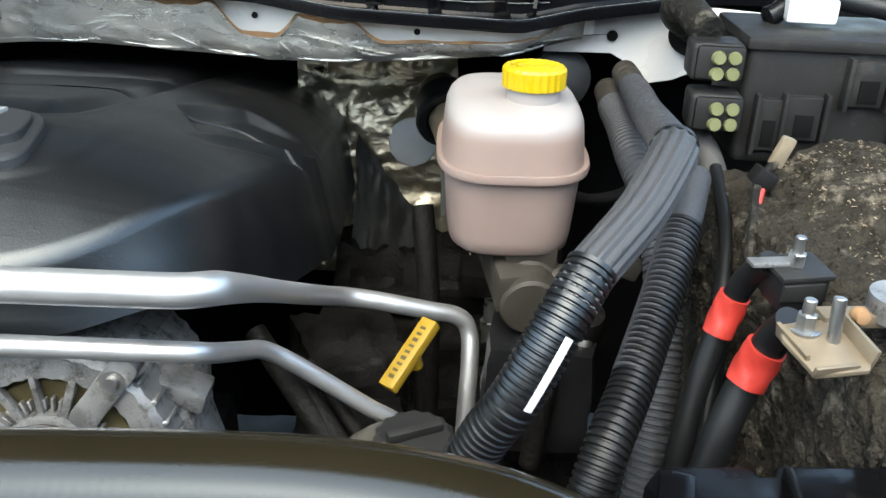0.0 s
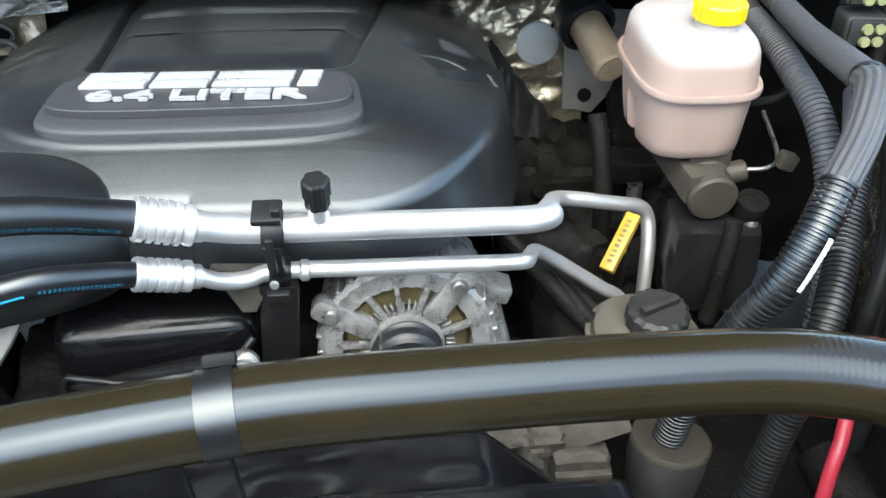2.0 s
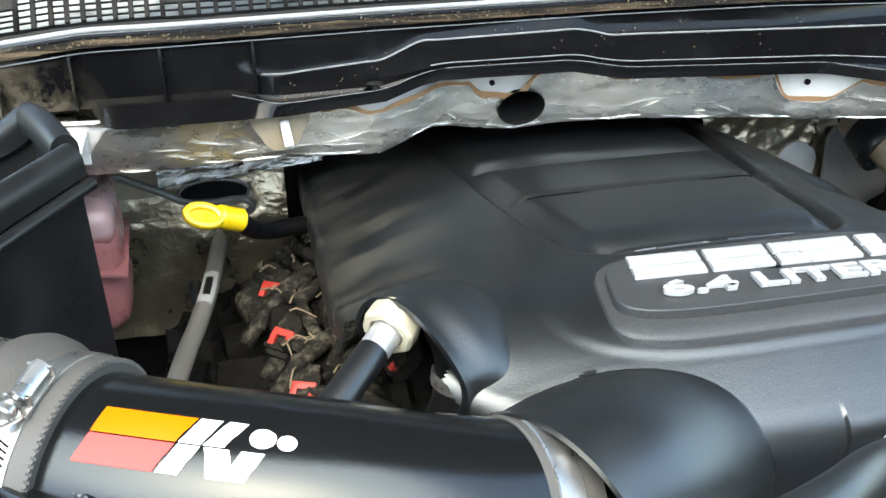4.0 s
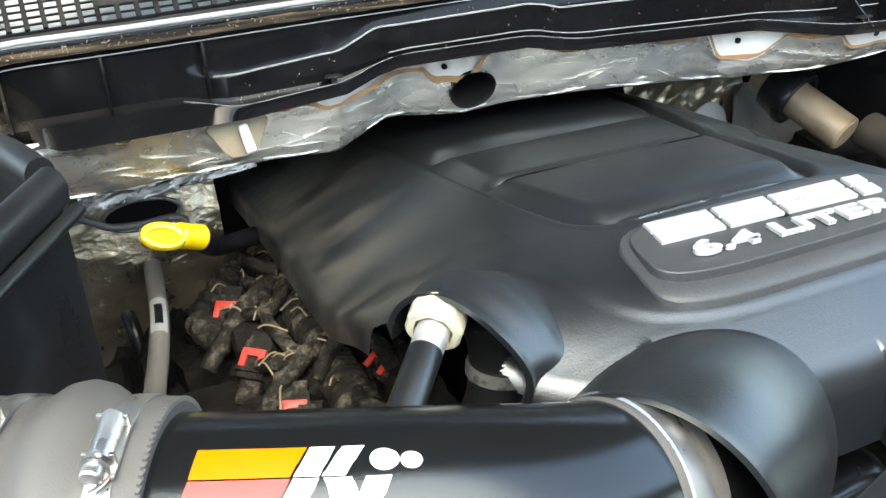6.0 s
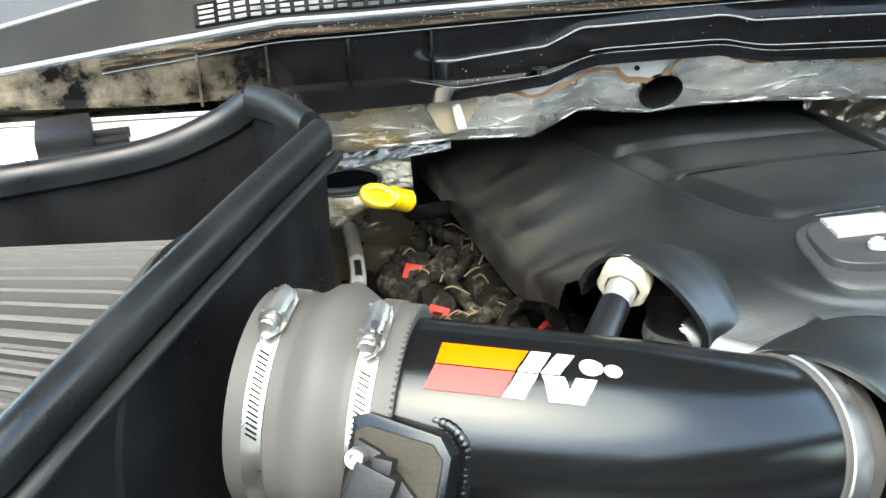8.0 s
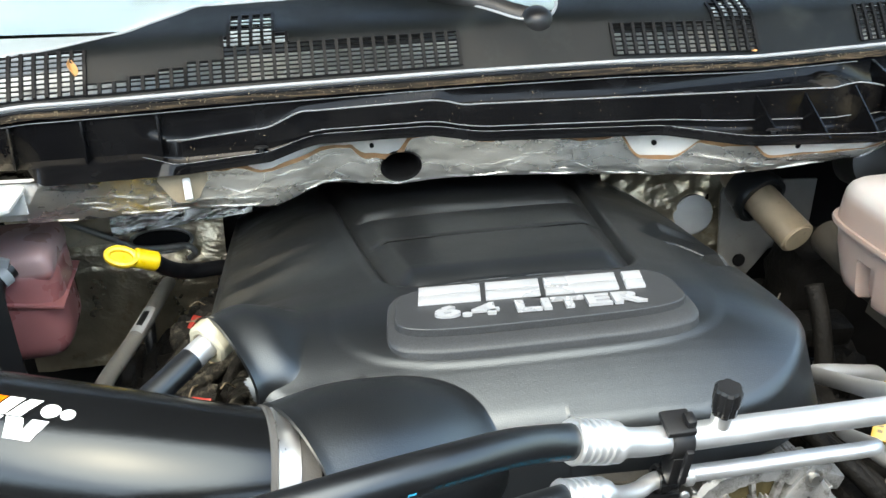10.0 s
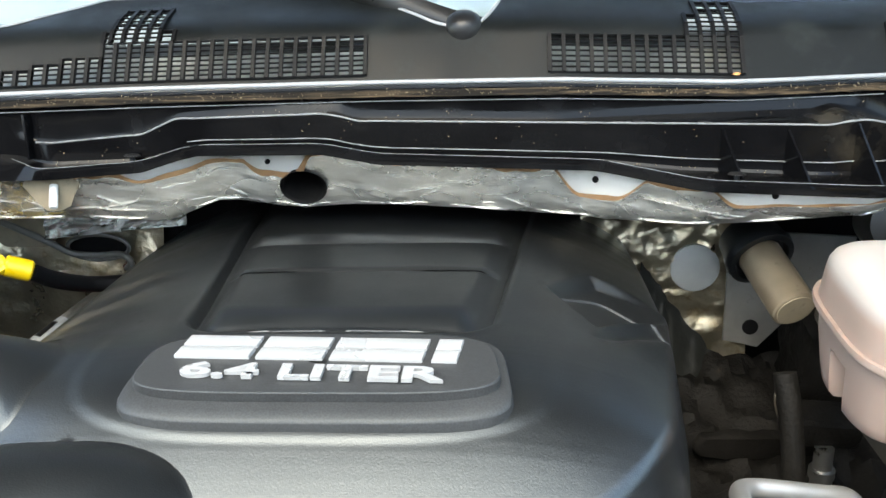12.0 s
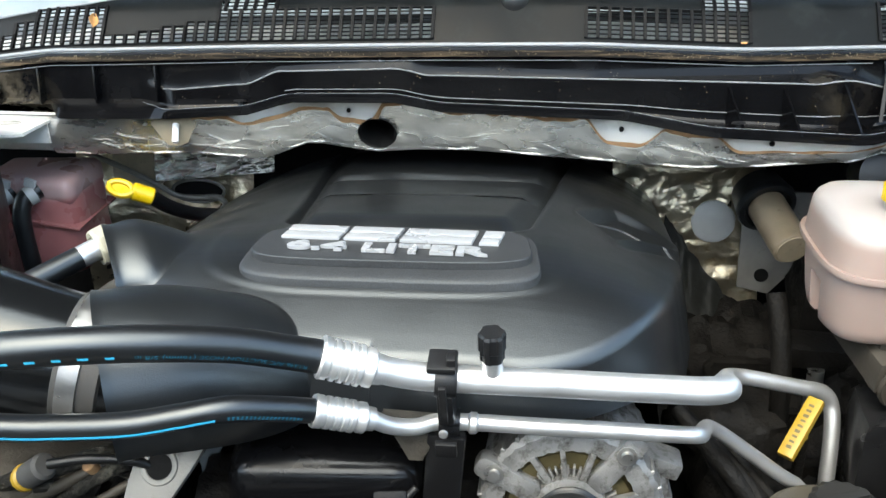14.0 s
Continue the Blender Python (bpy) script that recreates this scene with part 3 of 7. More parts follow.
part("foil_lining", lip_skin(foil_top, lambda x: 1.06, 0.004, -1.0, 0.15, 0.0016), M_FOIL, flange, "crinkled silver foil insulation, stained and dusty")
part("sealer_edge", lip_skin(lambda x: foil_top(x) - 0.05 - 0.03 * math.sin(x * 57) ** 2, lambda x: foil_top(x) + 0.015 + 0.02 * math.sin(x * 83), 0.0065, -0.78, 0.13), M_RUST, flange, "orange-brown sealer bead")
hole = lathe([(0.0266, -0.0012), (0.0275, 0.0004), (0.0252, -0.0016), (0.0245, -0.004), (0.0242, -0.06), (0.0, -0.06)], (0, 0, 0), (0, 0, 1), 48, cap=False)
hole.transform(Matrix.Translation((-0.537, 1.0152, 1.411)) @ Vector((0, -1, -0.3)).to_track_quat("Z", "Y").to_matrix().to_4x4() @ Matrix.Diagonal((1.0, 0.86, 1.0, 1.0)))
part("drain_hole", hole, M_DARK, flange, "round dark hole through the foil")
# Bolt holes are dark discs on the flange, their depth painted.
for hx, hr in ((-0.574, 0.003), (-0.208, 0.0035), (-0.03, 0.0035)):
    y, top, low = lip(hx)
    part("bolt_hole", lathe([(0.0, 0.0), (hr, 0.0), (hr, 0.003)], (hx, y - 0.0005, top - 0.3 * (top - low)), (0, -1, 0), 14), M_DARK, flange)
y, top, low = lip(-0.806)
part("plastic_washer", prism([(0.028 * math.cos(a) * (1 + 0.2 * math.sin(3 * a)), 0.026 * math.sin(a)) for a in np.linspace(0, 2 * math.pi, 14)[:-1]], 0, 0.002, pose(-0.806, y - 0.006, 1.432, 90, 0, 10)), M_GASKET, flange, "torn tan plastic washer")
creases = random.Random(21)
folds = bmesh.new()
for _ in range(46):
    x, u, run, lean = creases.uniform(-0.95, 0.10), creases.uniform(0.40, 0.92), creases.uniform(0.02, 0.09), creases.uniform(-0.3, 0.5)
    if abs(x + run / 2 + 0.537) < 0.07:
        continue
    pts = []
    for q in np.linspace(0, 1, 5):
        xx, uu = x + run * q, min(0.97, max(foil_top(x + run * q) + 0.04, u + lean * q + creases.uniform(-0.03, 0.03)))
        y_, top_, low_ = lip(xx)
        zz = top_ + (low_ - top_) * uu
        pts.append((xx, y_ - 0.0105 + 0.3 * (top_ - zz) + 0.018 * max(0, uu - 0.75) ** 2 * 6.4, zz))
    merge(folds, sweep(pts, lambda q, s, a: 0.0009 * math.sin(math.pi * min(0.95, max(0.05, q))), 6, 0.004))
part("foil_folds", folds, M_FOIL, flange, "sharp bright folds in the foil", kind="stuff")
hem = [(x, lip(x)[0] - 0.0095 + 0.3 * (lip(x)[1] - lip(x)[2]) + 0.0040, lip(x)[2] + 0.0015 * math.sin(x * 61) + 0.002 * noise.noise(Vector((x * 30, 1, 1)))) for x in np.linspace(-0.97, 0.12, 90)]
part("foil_hem", sweep(hem, lambda u, s, a: 0.0013 + 0.0008 * noise.noise(Vector((s * 40, math.cos(a), 3))), 8, 0.004), M_FOIL, flange, "curled lower edge of the foil")
stud = single("stud", cyl((-0.803, 0.962, 1.437), (-0.800, 0.945, 1.416), 0.0048, 12, 0.001), M_DWHITE, "white plastic stud in the foil lining", "stud")

# firewall behind the engine, lined with foil
rows = []
for z in np.linspace(0.7, 1.42, 40):
    row = []
    for x in np.linspace(-1.45, 0.6, 110):
        y = 1.25 - 0.05 * ease(1.3, 1.4, z) + 0.03 * ease(-0.15, 0.0, x)
        y += 0.010 * noise.noise(Vector((x * 14, z * 14, 0))) + 0.006 * noise.noise(Vector((x * 40, z * 40, 5)))
        row.append((x, y, z))
    rows.append(row)
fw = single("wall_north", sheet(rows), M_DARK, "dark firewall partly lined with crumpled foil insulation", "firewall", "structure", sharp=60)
rows = []
for z in np.linspace(1.04, 1.42, 70):
    row = []
    for x in np.linspace(-1.12, -0.80, 60):
        row.append((x, 1.200 + 0.30 * (max(z, 1.205) - 1.19) - 0.05 * ease(1.33, 1.4, z) + 0.005 * noise.noise(Vector((x * 14, z * 14, 0))) + 0.0035 * noise.noise(Vector((x * 40, z * 40, 5))), z))
    rows.append(row)
part("foil_lining", sheet(rows), M_FOILB, fw, "crumpled golden foil", sharp=60)
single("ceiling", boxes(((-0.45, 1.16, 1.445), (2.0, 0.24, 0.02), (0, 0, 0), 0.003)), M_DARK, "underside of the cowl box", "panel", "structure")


# cowl tray: black channel between the flange and the grille panel
def tray_profile(x):
    """Section of the tray at x, from the seal down to its lower edge."""
    yr = table([(-1.3, 0.995), (-0.95, 0.972), (-0.66, 0.979), (-0.479, 0.969), (-0.40, 0.966), (0.02, 0.95), (0.10, 0.961), (0.2, 0.99), (0.4, 1.03)], x)
    zr = table([(-1.3, 1.492), (-0.82, 1.480), (-0.70, 1.489), (-0.66, 1.505), (-0.49, 1.511), (-0.465, 1.503), (-0.1, 1.498), (0.03, 1.496), (0.05, 1.501), (0.095, 1.492), (0.14, 1.47), (0.4, 1.46)], x)
    ys, zs = seal_line(x)
    y, top, low = lip(x)
    back = ease(-0.955, -1.0, x)
    yr += 0.045 * back
    ye = min(y - 0.026 + 0.050 * back, yr - 0.007)
    flat = ease(-0.80, -0.86, x)
    pts = [(ys, zs - 0.003), (ys - 0.003, zs - 0.012), (ys - 0.002, zs - 0.018), (ys - 0.004, zr + 0.002), (ys - 0.007, zr - 0.005),
            (yr + 0.003, zr - 0.004), (yr, zr), (yr - 0.0015, zr - 0.0015), (yr - 0.002, top + 0.008), (yr - 0.004, top + 0.005), (ye, top + 0.010),
            (ye - 0.001, top + 0.007), (ye - 0.0005, top - 0.003), (y - 0.008, top - 0.005)]
    ya, za = pts[2]
    for k in range(3, 12):
        q = min(1, (k - 2) / 7)
        yw, zw = ya - 0.004 * q, za + (1.467 - za) * q
        if k > 9:
            yw, zw = ya - 0.004 - 0.014 * (k - 9) / 2, 1.467 - 0.002 * (k - 9)
        pts[k] = (pts[k][0] + (yw - pts[k][0]) * flat, pts[k][1] + (zw - pts[k][1]) * flat)
    return pts


def seal_line(x):
    """The grille panel's front edge."""
    y = table([(-1.4, 1.03), (-1.10, 0.985), (-0.9, 0.985), (-0.45, 1.003), (-0.25, 0.997), (-0.05, 1.025), (0.15, 1.055), (0.45, 1.13)], x)
    z = table([(-1.4, 1.47), (-1.12, 1.515), (-0.98, 1.531), (-0.7, 1.534), (-0.45, 1.534), (-0.25, 1.535), (-0.05, 1.522), (0.15, 1.520), (0.45, 1.51)], x)
    return y, z


TX = list(np.linspace(-1.35, 0.42, 178))
tray = thing("cowl_tray", (-0.5, 0.98, 1.45), "glossy black plastic cowl tray, dusty, with ribs and gussets", "cowl tray", kind="structure")
prof = [tray_profile(x) for x in TX]
part("channel", sheet([[(x, pr[k][0], pr[k][1]) for x, pr in zip(TX, prof)] for k in range(len(prof[0]))]), M_TRAY, tray, sharp=30)
# Thin pale beads along the ribs stand for highlights on black plastic.
part("rib_edge", sweep([(x, tray_profile(x)[6][0] - 0.001, tray_profile(x)[6][1]) for x in TX[53:152:2]], 0.0010, 6, 0.004), M_EDGE, tray, "rib edge with its highlight painted pale")
part("lower_edge", sweep([(x, tray_profile(x)[10][0], tray_profile(x)[10][1]) for x in TX[50:165:2]], 0.0003, 6, 0.004), M_EDGE, tray, "rib edge with its highlight painted pale")
part("upper_edge", sweep([(x, seal_line(x)[0] - 0.0048, seal_line(x)[1] - 0.0185) for x in TX[20:148:2]], 0.0006, 6, 0.006), M_EDGE, tray, "thin moulding line with its highlight painted pale")
part("middle_edge", sweep([(x, tray_profile(x)[8][0] - 0.0020, 0.22 * tray_profile(x)[7][1] + 0.78 * tray_profile(x)[8][1]) for x in TX[70:148:2]], 0.0006, 6, 0.005), M_EDGE, tray, "thin moulding line with its highlight painted pale")
part("end_wall", prism([(0.0, 0.0), (0.062, 0.040), (0.062, 0.055), (-0.008, 0.052), (-0.030, 0.0)], 0, 0.004, Matrix.Translation((0.098, 0.962, 1.4545)) @ pose(0, 0, 0, 90, 0, 90) @ pose(0, 0, 0, 0, -16, 0)), M_TRAY, tray)
rng = random.Random(12)


def grit(bm, x, y, z, size, tilt):
    """Adds one tiny flake of dirt lying on a slope."""
    L, w = size * rng.uniform(0.5, 1.6), size * rng.uniform(0.3, 0.7)
    m = pose(x, y, z, tilt + rng.uniform(-15, 15), rng.uniform(-20, 20), 0) @ Matrix.Rotation(rng.uniform(0, 3.1), 4, "Z")
    bm.faces.new([bm.verts.new(m @ Vector(c)) for c in ((-L, -w * 0.6, 0), (L * 0.8, -w, 0), (L, w * 0.7, 0), (-L * 0.7, w, 0))])


crumbs = bmesh.new()
for _ in range(800):
    x = rng.uniform(-1.12, 0.12)
    if noise.noise(Vector((x * 9, 3, 1))) + rng.uniform(-0.5, 0.5) < -0.05:
        continue
    v = rng.random()
    grit(crumbs, x, seal_line(x)[0] - 0.0065 - 0.004 * v, seal_line(x)[1] - 0.0035 - 0.007 * v, 0.0009 * rng.uniform(0.4, 1.3), 60)
for _ in range(150):
    x = rng.uniform(-0.80, 0.12)
    pr = tray_profile(x)
    k, v = rng.choice((3, 4, 7, 7, 8, 8)), rng.random()
    grit(crumbs, x, pr[k][0] + (pr[k + 1][0] - pr[k][0]) * v - 0.0015, pr[k][1] + (pr[k + 1][1] - pr[k][1]) * v + 0.001, 0.0008, 62)
part("dirt_crumbs", crumbs, M_GRIT, tray, "scattered tan dirt crumbs", kind="stuff")
specks = bmesh.new()
for _ in range(330):
    x, u = rng.uniform(-1.0, 0.10), rng.uniform(0.3, 0.75)
    if u < foil_top(x) + 0.06 or abs(x + 0.538) < 0.035 or noise.noise(Vector((x * 7, u * 2, 9))) + rng.uniform(-0.4, 0.4) < 0:
        continue
    y, top, low = lip(x)
    z = top + (low - top) * u
    grit(specks, x, y - 0.0135 + 0.3 * (top - z), z, 0.0006, 75)
part("dust_specks", specks, M_GRIT, flange, "pale dust specks on the foil", kind="stuff")
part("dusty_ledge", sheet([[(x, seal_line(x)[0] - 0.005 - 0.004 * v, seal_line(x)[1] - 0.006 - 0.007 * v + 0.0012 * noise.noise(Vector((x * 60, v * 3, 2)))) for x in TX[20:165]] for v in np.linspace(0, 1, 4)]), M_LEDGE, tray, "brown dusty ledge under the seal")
for gx in (-0.085, -0.02, 0.05):
    pr = tray_profile(gx)
    (ya, za), (yb, zb) = pr[7], pr[9]
    gus = prism([(0, 0), (-0.050, -(za - zb) * 0.95), (0.004, -(za - zb))], 0, 0.0025, Matrix.Translation((gx, ya, za - 0.003)) @ pose(0, 0, 0, 90, 0, 90) @ pose(0, 0, 0, 0, 18, 0))
    part("gusset", gus, M_TRAY, tray)
for gx in (-1.06, -0.993, -0.912, -0.826):
    pr = tray_profile(gx - 0.03)
    part("tray_rib", boxes(((gx, pr[5][0] - 0.006, (pr[2][1] + pr[11][1]) / 2), (0.0028, 0.018, 0.050), (-9, 0, 0), 0.0008)), M_TRAY, tray)

for gx in (-0.71, -0.075):
    y, top, low = lip(gx)
    part("push_pin", lathe([(0.0, 0.003), (0.007, 0.002), (0.009, 0.0), (0.003, -0.001), (0.002, -0.016), (0.0, -0.018)], (gx, y - 0.018, top + 0.014), (0, 0.2, 1), 16), M_PLASTIC, tray)

# grille panel with openings between the bars
cowl = thing("cowl_panel", (-0.45, 1.02, 1.53), "weathered dark grey plastic cowl panel with air grilles", "cowl panel", kind="structure")
SLOPE = 0.62


def panel_at(x, h, out=0.0):
    """A point of the cowl panel, h metres up its face from the front edge."""
    y, z = seal_line(x)
    bow = 0.012 * math.sin(min(1, h / 0.14) * math.pi)
    return (x, y + 0.003 + h * SLOPE * (1 + 0.9 * ease(0.05, 0.13, h)) - out, z + 0.002 + h * 0.80 * (1 - 0.25 * ease(0.05, 0.13, h)) + out * 0.6)


GRILLES = [(-1.055, -1.036, 0.0065, 0.028), (-1.036, -1.005, 0.0065, 0.045), (-1.005, -0.905, 0.0065, 0.062), (-0.905, -0.856, 0.0055, 0.019), (-0.856, -0.823, 0.0060, 0.024), (-0.823, -0.790, 0.0063, 0.030), (-0.790, -0.746, 0.0065, 0.036), (-0.746, -0.4555, 0.0065, 0.052), (-0.257, -0.047, 0.0065, 0.050), (0.119, 0.30, 0.006, 0.060)]
TOWERS = [(-0.738, -0.684, 0.052, 0.098), (-0.746, -0.738, 0.052, 0.066), (-0.684, -0.668, 0.052, 0.066), (-0.092, -0.047, 0.050, 0.098), (-0.107, -0.092, 0.050, 0.078)]


def in_grille(x, h):
    for a, b, c, d in GRILLES + TOWERS:
        if a < x < b and c - 1e-4 < h < d:
            return True
    return False


def panel_top(x):
    """Height of the panel's upper edge, dipping round the wiper spindle."""
    t = table([(-1.35, 0.03), (-1.12, 0.055), (-0.95, 0.066), (-0.86, 0.085), (-0.78, 0.122), (-0.52, 0.125), (-0.46, 0.108), (-0.38, 0.067), (-0.345, 0.058), (-0.325, 0.070), (-0.30, 0.118),
               (-0.27, 0.128), (0.0, 0.125), (0.05, 0.112), (0.10, 0.098), (0.35, 0.09), (0.45, 0.06)], x)
    return t


px = list(np.linspace(-1.34, 0.44, 357))
hv = list(np.linspace(0, 1, 41))
bm = bmesh.new()
V = [[bm.verts.new(panel_at(x, 0.13 * v if 0.13 * v < panel_top(x) else panel_top(x))) for x in px] for v in hv]
for i in range(40):
    for k in range(356):
        x, h = (px[k] + px[k + 1]) / 2, 0.13 * (hv[i] + hv[i + 1]) / 2
        if not in_grille(x, h) and h < panel_top(x) + 0.003:
            bm.faces.new((V[i][k], V[i][k + 1], V[i + 1][k + 1], V[i + 1][k]))
bmesh.ops.remove_doubles(bm, verts=bm.verts, dist=2e-4)
bmesh.ops.delete(bm, geom=[v for v in bm.verts if not v.link_faces], context="VERTS")
bmesh.ops.recalc_face_normals(bm, faces=bm.faces)
bmesh.ops.solidify(bm, geom=bm.faces[:], thickness=0.003)
part("panel", bm, M_COWL, cowl, sharp=50)


def bar(p, q, w, d):
    """A thin bar between two points of the panel."""
    p, q = Vector(p), Vector(q)
    m = Matrix.Translation((p + q) / 2) @ (q - p).to_track_quat("X", "Z").to_matrix().to_4x4()
    b = bmesh.new()
    box(b, (0, 0, 0), ((q - p).length, w, d), (0, 0, 0), 0)
    b.transform(m)
    return b


for a, b, c, d in GRILLES + TOWERS:
    cols = max(1, round((b - a) / 0.0152))
    rise = max(1, round((d - c) / 0.016))
    for k in range(cols + 1):
        x = a + (b - a) * k / cols
        for q in range(rise):
            h0, h1 = c + (d - c) * q / rise, c + (d - c) * (q + 1) / rise
            part("grille_bar", bar(panel_at(x, h0, 0.001), panel_at(x, h1, 0.001), 0.0042, 0.005), M_BARS, cowl)
    rowsn = max(2, round((d - c) / 0.0060))
    for k in range(rowsn + 1):
        h = c + (d - c) * k / rowsn
        part("grille_slat", bar(panel_at(a, h, 0.0010), panel_at(b, h, 0.0010), 0.0030, 0.0016), M_BARS, cowl)
edge_pts = [(x, seal_line(x)[0] - 0.001, seal_line(x)[1] + 0.001) for x in np.linspace(-1.34, 0.44, 40)]
part("edge_seal", sweep(edge_pts, 0.0027, 10, 0.01), M_SEAL, cowl, "pale grey weathered rubber edge seal")
top_pts = [panel_at(x, panel_top(x)) for x in np.linspace(-1.34, 0.44, 90)]
part("upper_lip", sweep(top_pts, 0.0022, 8, 0.008), M_SEAL, cowl, "pale upper lip")
# painted plenum below the grilles
plen = sheet([[(x, seal_line(x)[0] + 0.03 + 0.11 * v, seal_line(x)[1] - 0.026 + 0.034 * v) for x in np.linspace(-1.3, 0.42, 40)] for v in np.linspace(0, 1, 4)])
single("cowl_plenum", plen, M_PLENUM, "pale streaked plenum seen through the cowl grilles", "plenum", "structure")

# dry leaves caught on the panel
for (lx, ly, lz), rot, L in (((-0.918, 1.004, 1.567), (30, -25, 110), 0.030), ((-0.057, 1.024, 1.531), (30, 0, 20), 0.010)):
    rows = [[(L * (u - 0.5), 0.22 * L * (v - 0.5) * math.sin(math.pi * (0.08 + 0.84 * u)) * 2, 0.10 * L * (v - 0.5) ** 2 * 4 + 0.12 * L * (u - 0.5) ** 2) for u in np.linspace(0, 1, 12)] for v in np.linspace(0, 1, 5)]
    b = sheet(rows, 0.0006)
    b.transform(pose(lx, ly, lz, *rot))
    single("dry_leaf", b, M_LEAF, "curled orange-brown dry leaf on the cowl panel", "leaf", group="dry leaves")

# windscreen and what lies behind it, made pale in place of sky reflection
ws = sheet([[(x, 1.10 + 0.9 * v + 0.12 * (x + 0.45) ** 2, 1.585 + 0.62 * v) for x in np.linspace(-1.35, 0.45, 24)] for v in np.linspace(0, 1, 10)], 0.006)
wso = single("window_1", ws, M_GLASS, "sloping tinted windscreen glass reflecting the sky", "windscreen", "structure")
wso.visible_shadow = False
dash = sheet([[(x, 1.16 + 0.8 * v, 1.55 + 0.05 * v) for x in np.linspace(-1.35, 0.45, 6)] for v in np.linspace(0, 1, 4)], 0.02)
single("dashboard", dash, M_DASH, "dashboard top, made pale to stand for reflection in the windscreen", "dashboard", "structure")
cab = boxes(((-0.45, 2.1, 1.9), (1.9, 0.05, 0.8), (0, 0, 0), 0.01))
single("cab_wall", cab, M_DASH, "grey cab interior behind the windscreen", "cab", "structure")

# wiper
wiper = thing("wiper", (-0.349, 1.044, 1.56), "satin black windscreen wiper arm with spindle nut", "wiper")
part("spindle_nut", lathe([(0.021, -0.03), (0.021, 0.002), (0.018, 0.011), (0.011, 0.0165), (0.0, 0.018)], (-0.349, 1.05, 1.582), (0, -0.35, 1), 28), M_PLASTIC, wiper, "rounded black spindle cap")
part("arm", sweep([(-0.349, 1.06, 1.575), (-0.40, 1.085, 1.590), (-0.46, 1.11, 1.612), (-0.53, 1.15, 1.635), (-0.62, 1.19, 1.655)], lambda u, s, a: 0.021 - 0.006 * u - 0.008 * abs(math.sin(a)), 14), M_PLASTIC, wiper)
part("blade", boxes(((-0.55, 1.18, 1.648), (0.65, 0.012, 0.014), (0, -1.5, 2), 0.002), ((-0.02, 1.17, 1.640), (0.45, 0.012, 0.014), (0, 1.5, -3), 0.002)), M_RUBBER, wiper, "long black rubber blade")

# bracket of the wing, painted white, with its holes
wing = thing("wing_bracket", (0.2, 0.99, 1.38), "white painted wing bracket with round holes", "body panel", kind="structure")
wp = [(-0.06, -0.022), (0.015, -0.02), (0.035, -0.03), (0.06, -0.05), (0.085, -0.045), (0.14, -0.02), (0.36, -0.01), (0.36, 0.022), (0.12, 0.034), (0.02, 0.036), (-0.05, 0.012)]
part("plate", prism(wp, -0.002, 0.002, pose(0.17, 0.985, 1.42, 80, 0, -8), 0.001), M_WHITE, wing)
# Dark discs and a dark oval paint the shade inside the bracket's holes.
part("hole", lathe([(0.0, 0.0), (0.006, 0.0), (0.006, 0.002)], (0.184, 0.977, 1.420), (0, -1, 0.1), 16), M_DARK, wing)
part("hole", lathe([(0.0, 0.0), (0.004, 0.0), (0.004, 0.002)], (0.198, 0.975, 1.452), (0, -1, 0.1), 16), M_DARK, wing)
part("opening", prism([(0.032 * math.cos(a), 0.024 * math.sin(a)) for a in np.linspace(0, 2 * math.pi, 28)[:-1]], 0, 0.003, pose(0.275, 0.965, 1.425, 80, 0, -8)), M_DARK, wing, "large oval opening, its shade painted as a dark plate")
shelf = [(-1.40, 0.875), (-1.25, 0.882), (-1.13, 0.890), (-1.05, 0.893), (-1.000, 0.893), (-0.988, 0.900), (-0.990, 0.990), (-1.02, 1.000), (-1.08, 1.000), (-1.14, 0.995), (-1.40, 1.0)]
part("inner_shelf", prism(shelf, 1.436, 1.440, None, 0.001), M_WHITE, wing, "white painted inner wing shelf")
part("front_flange", sheet([[(x, 0.9635, 1.440 - 0.032 * v) for x in np.linspace(-1.12, -0.990, 12)] for v in np.linspace(0, 1, 4)], 0.002), M_WHITE, wing)
# Openings are thin plates on the shelf; the largest is painted shade-dark.
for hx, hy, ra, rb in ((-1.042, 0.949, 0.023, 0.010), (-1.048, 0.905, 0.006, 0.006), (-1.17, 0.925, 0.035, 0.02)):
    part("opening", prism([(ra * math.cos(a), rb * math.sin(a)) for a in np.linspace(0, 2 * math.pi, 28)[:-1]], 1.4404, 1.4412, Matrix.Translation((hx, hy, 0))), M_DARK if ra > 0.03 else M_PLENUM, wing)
lat = thing("wing_latch", (-1.17, 0.91, 1.44), "black plastic clip block on the white shelf", "clip")
part("block", boxes(((-1.185, 0.930, 1.452), (0.050, 0.060, 0.024), (0, 0, 8), 0.005), ((-1.150, 0.915, 1.448), (0.045, 0.010, 0.010), (0, 0, 8), 0.002), ((-1.150, 0.932, 1.450), (0.045, 0.008, 0.010), (0, 0, 6), 0.002), ((-1.148, 0.898, 1.447), (0.040, 0.008, 0.010), (0, 0, 10), 0.002)), M_PLASTIC, lat)
part("rubber_stop", lathe([(0.0, 0.012), (0.010, 0.012), (0.014, 0.008), (0.015, 0.0)], (-1.135, 0.880, 1.440), (0, 0, 1), 20), M_RUBBER, lat)



# ---- engine cover ----
XC, XL, XR, YF, YB, RC = -0.452, -0.782, -0.134, 0.514, 1.27, 0.150


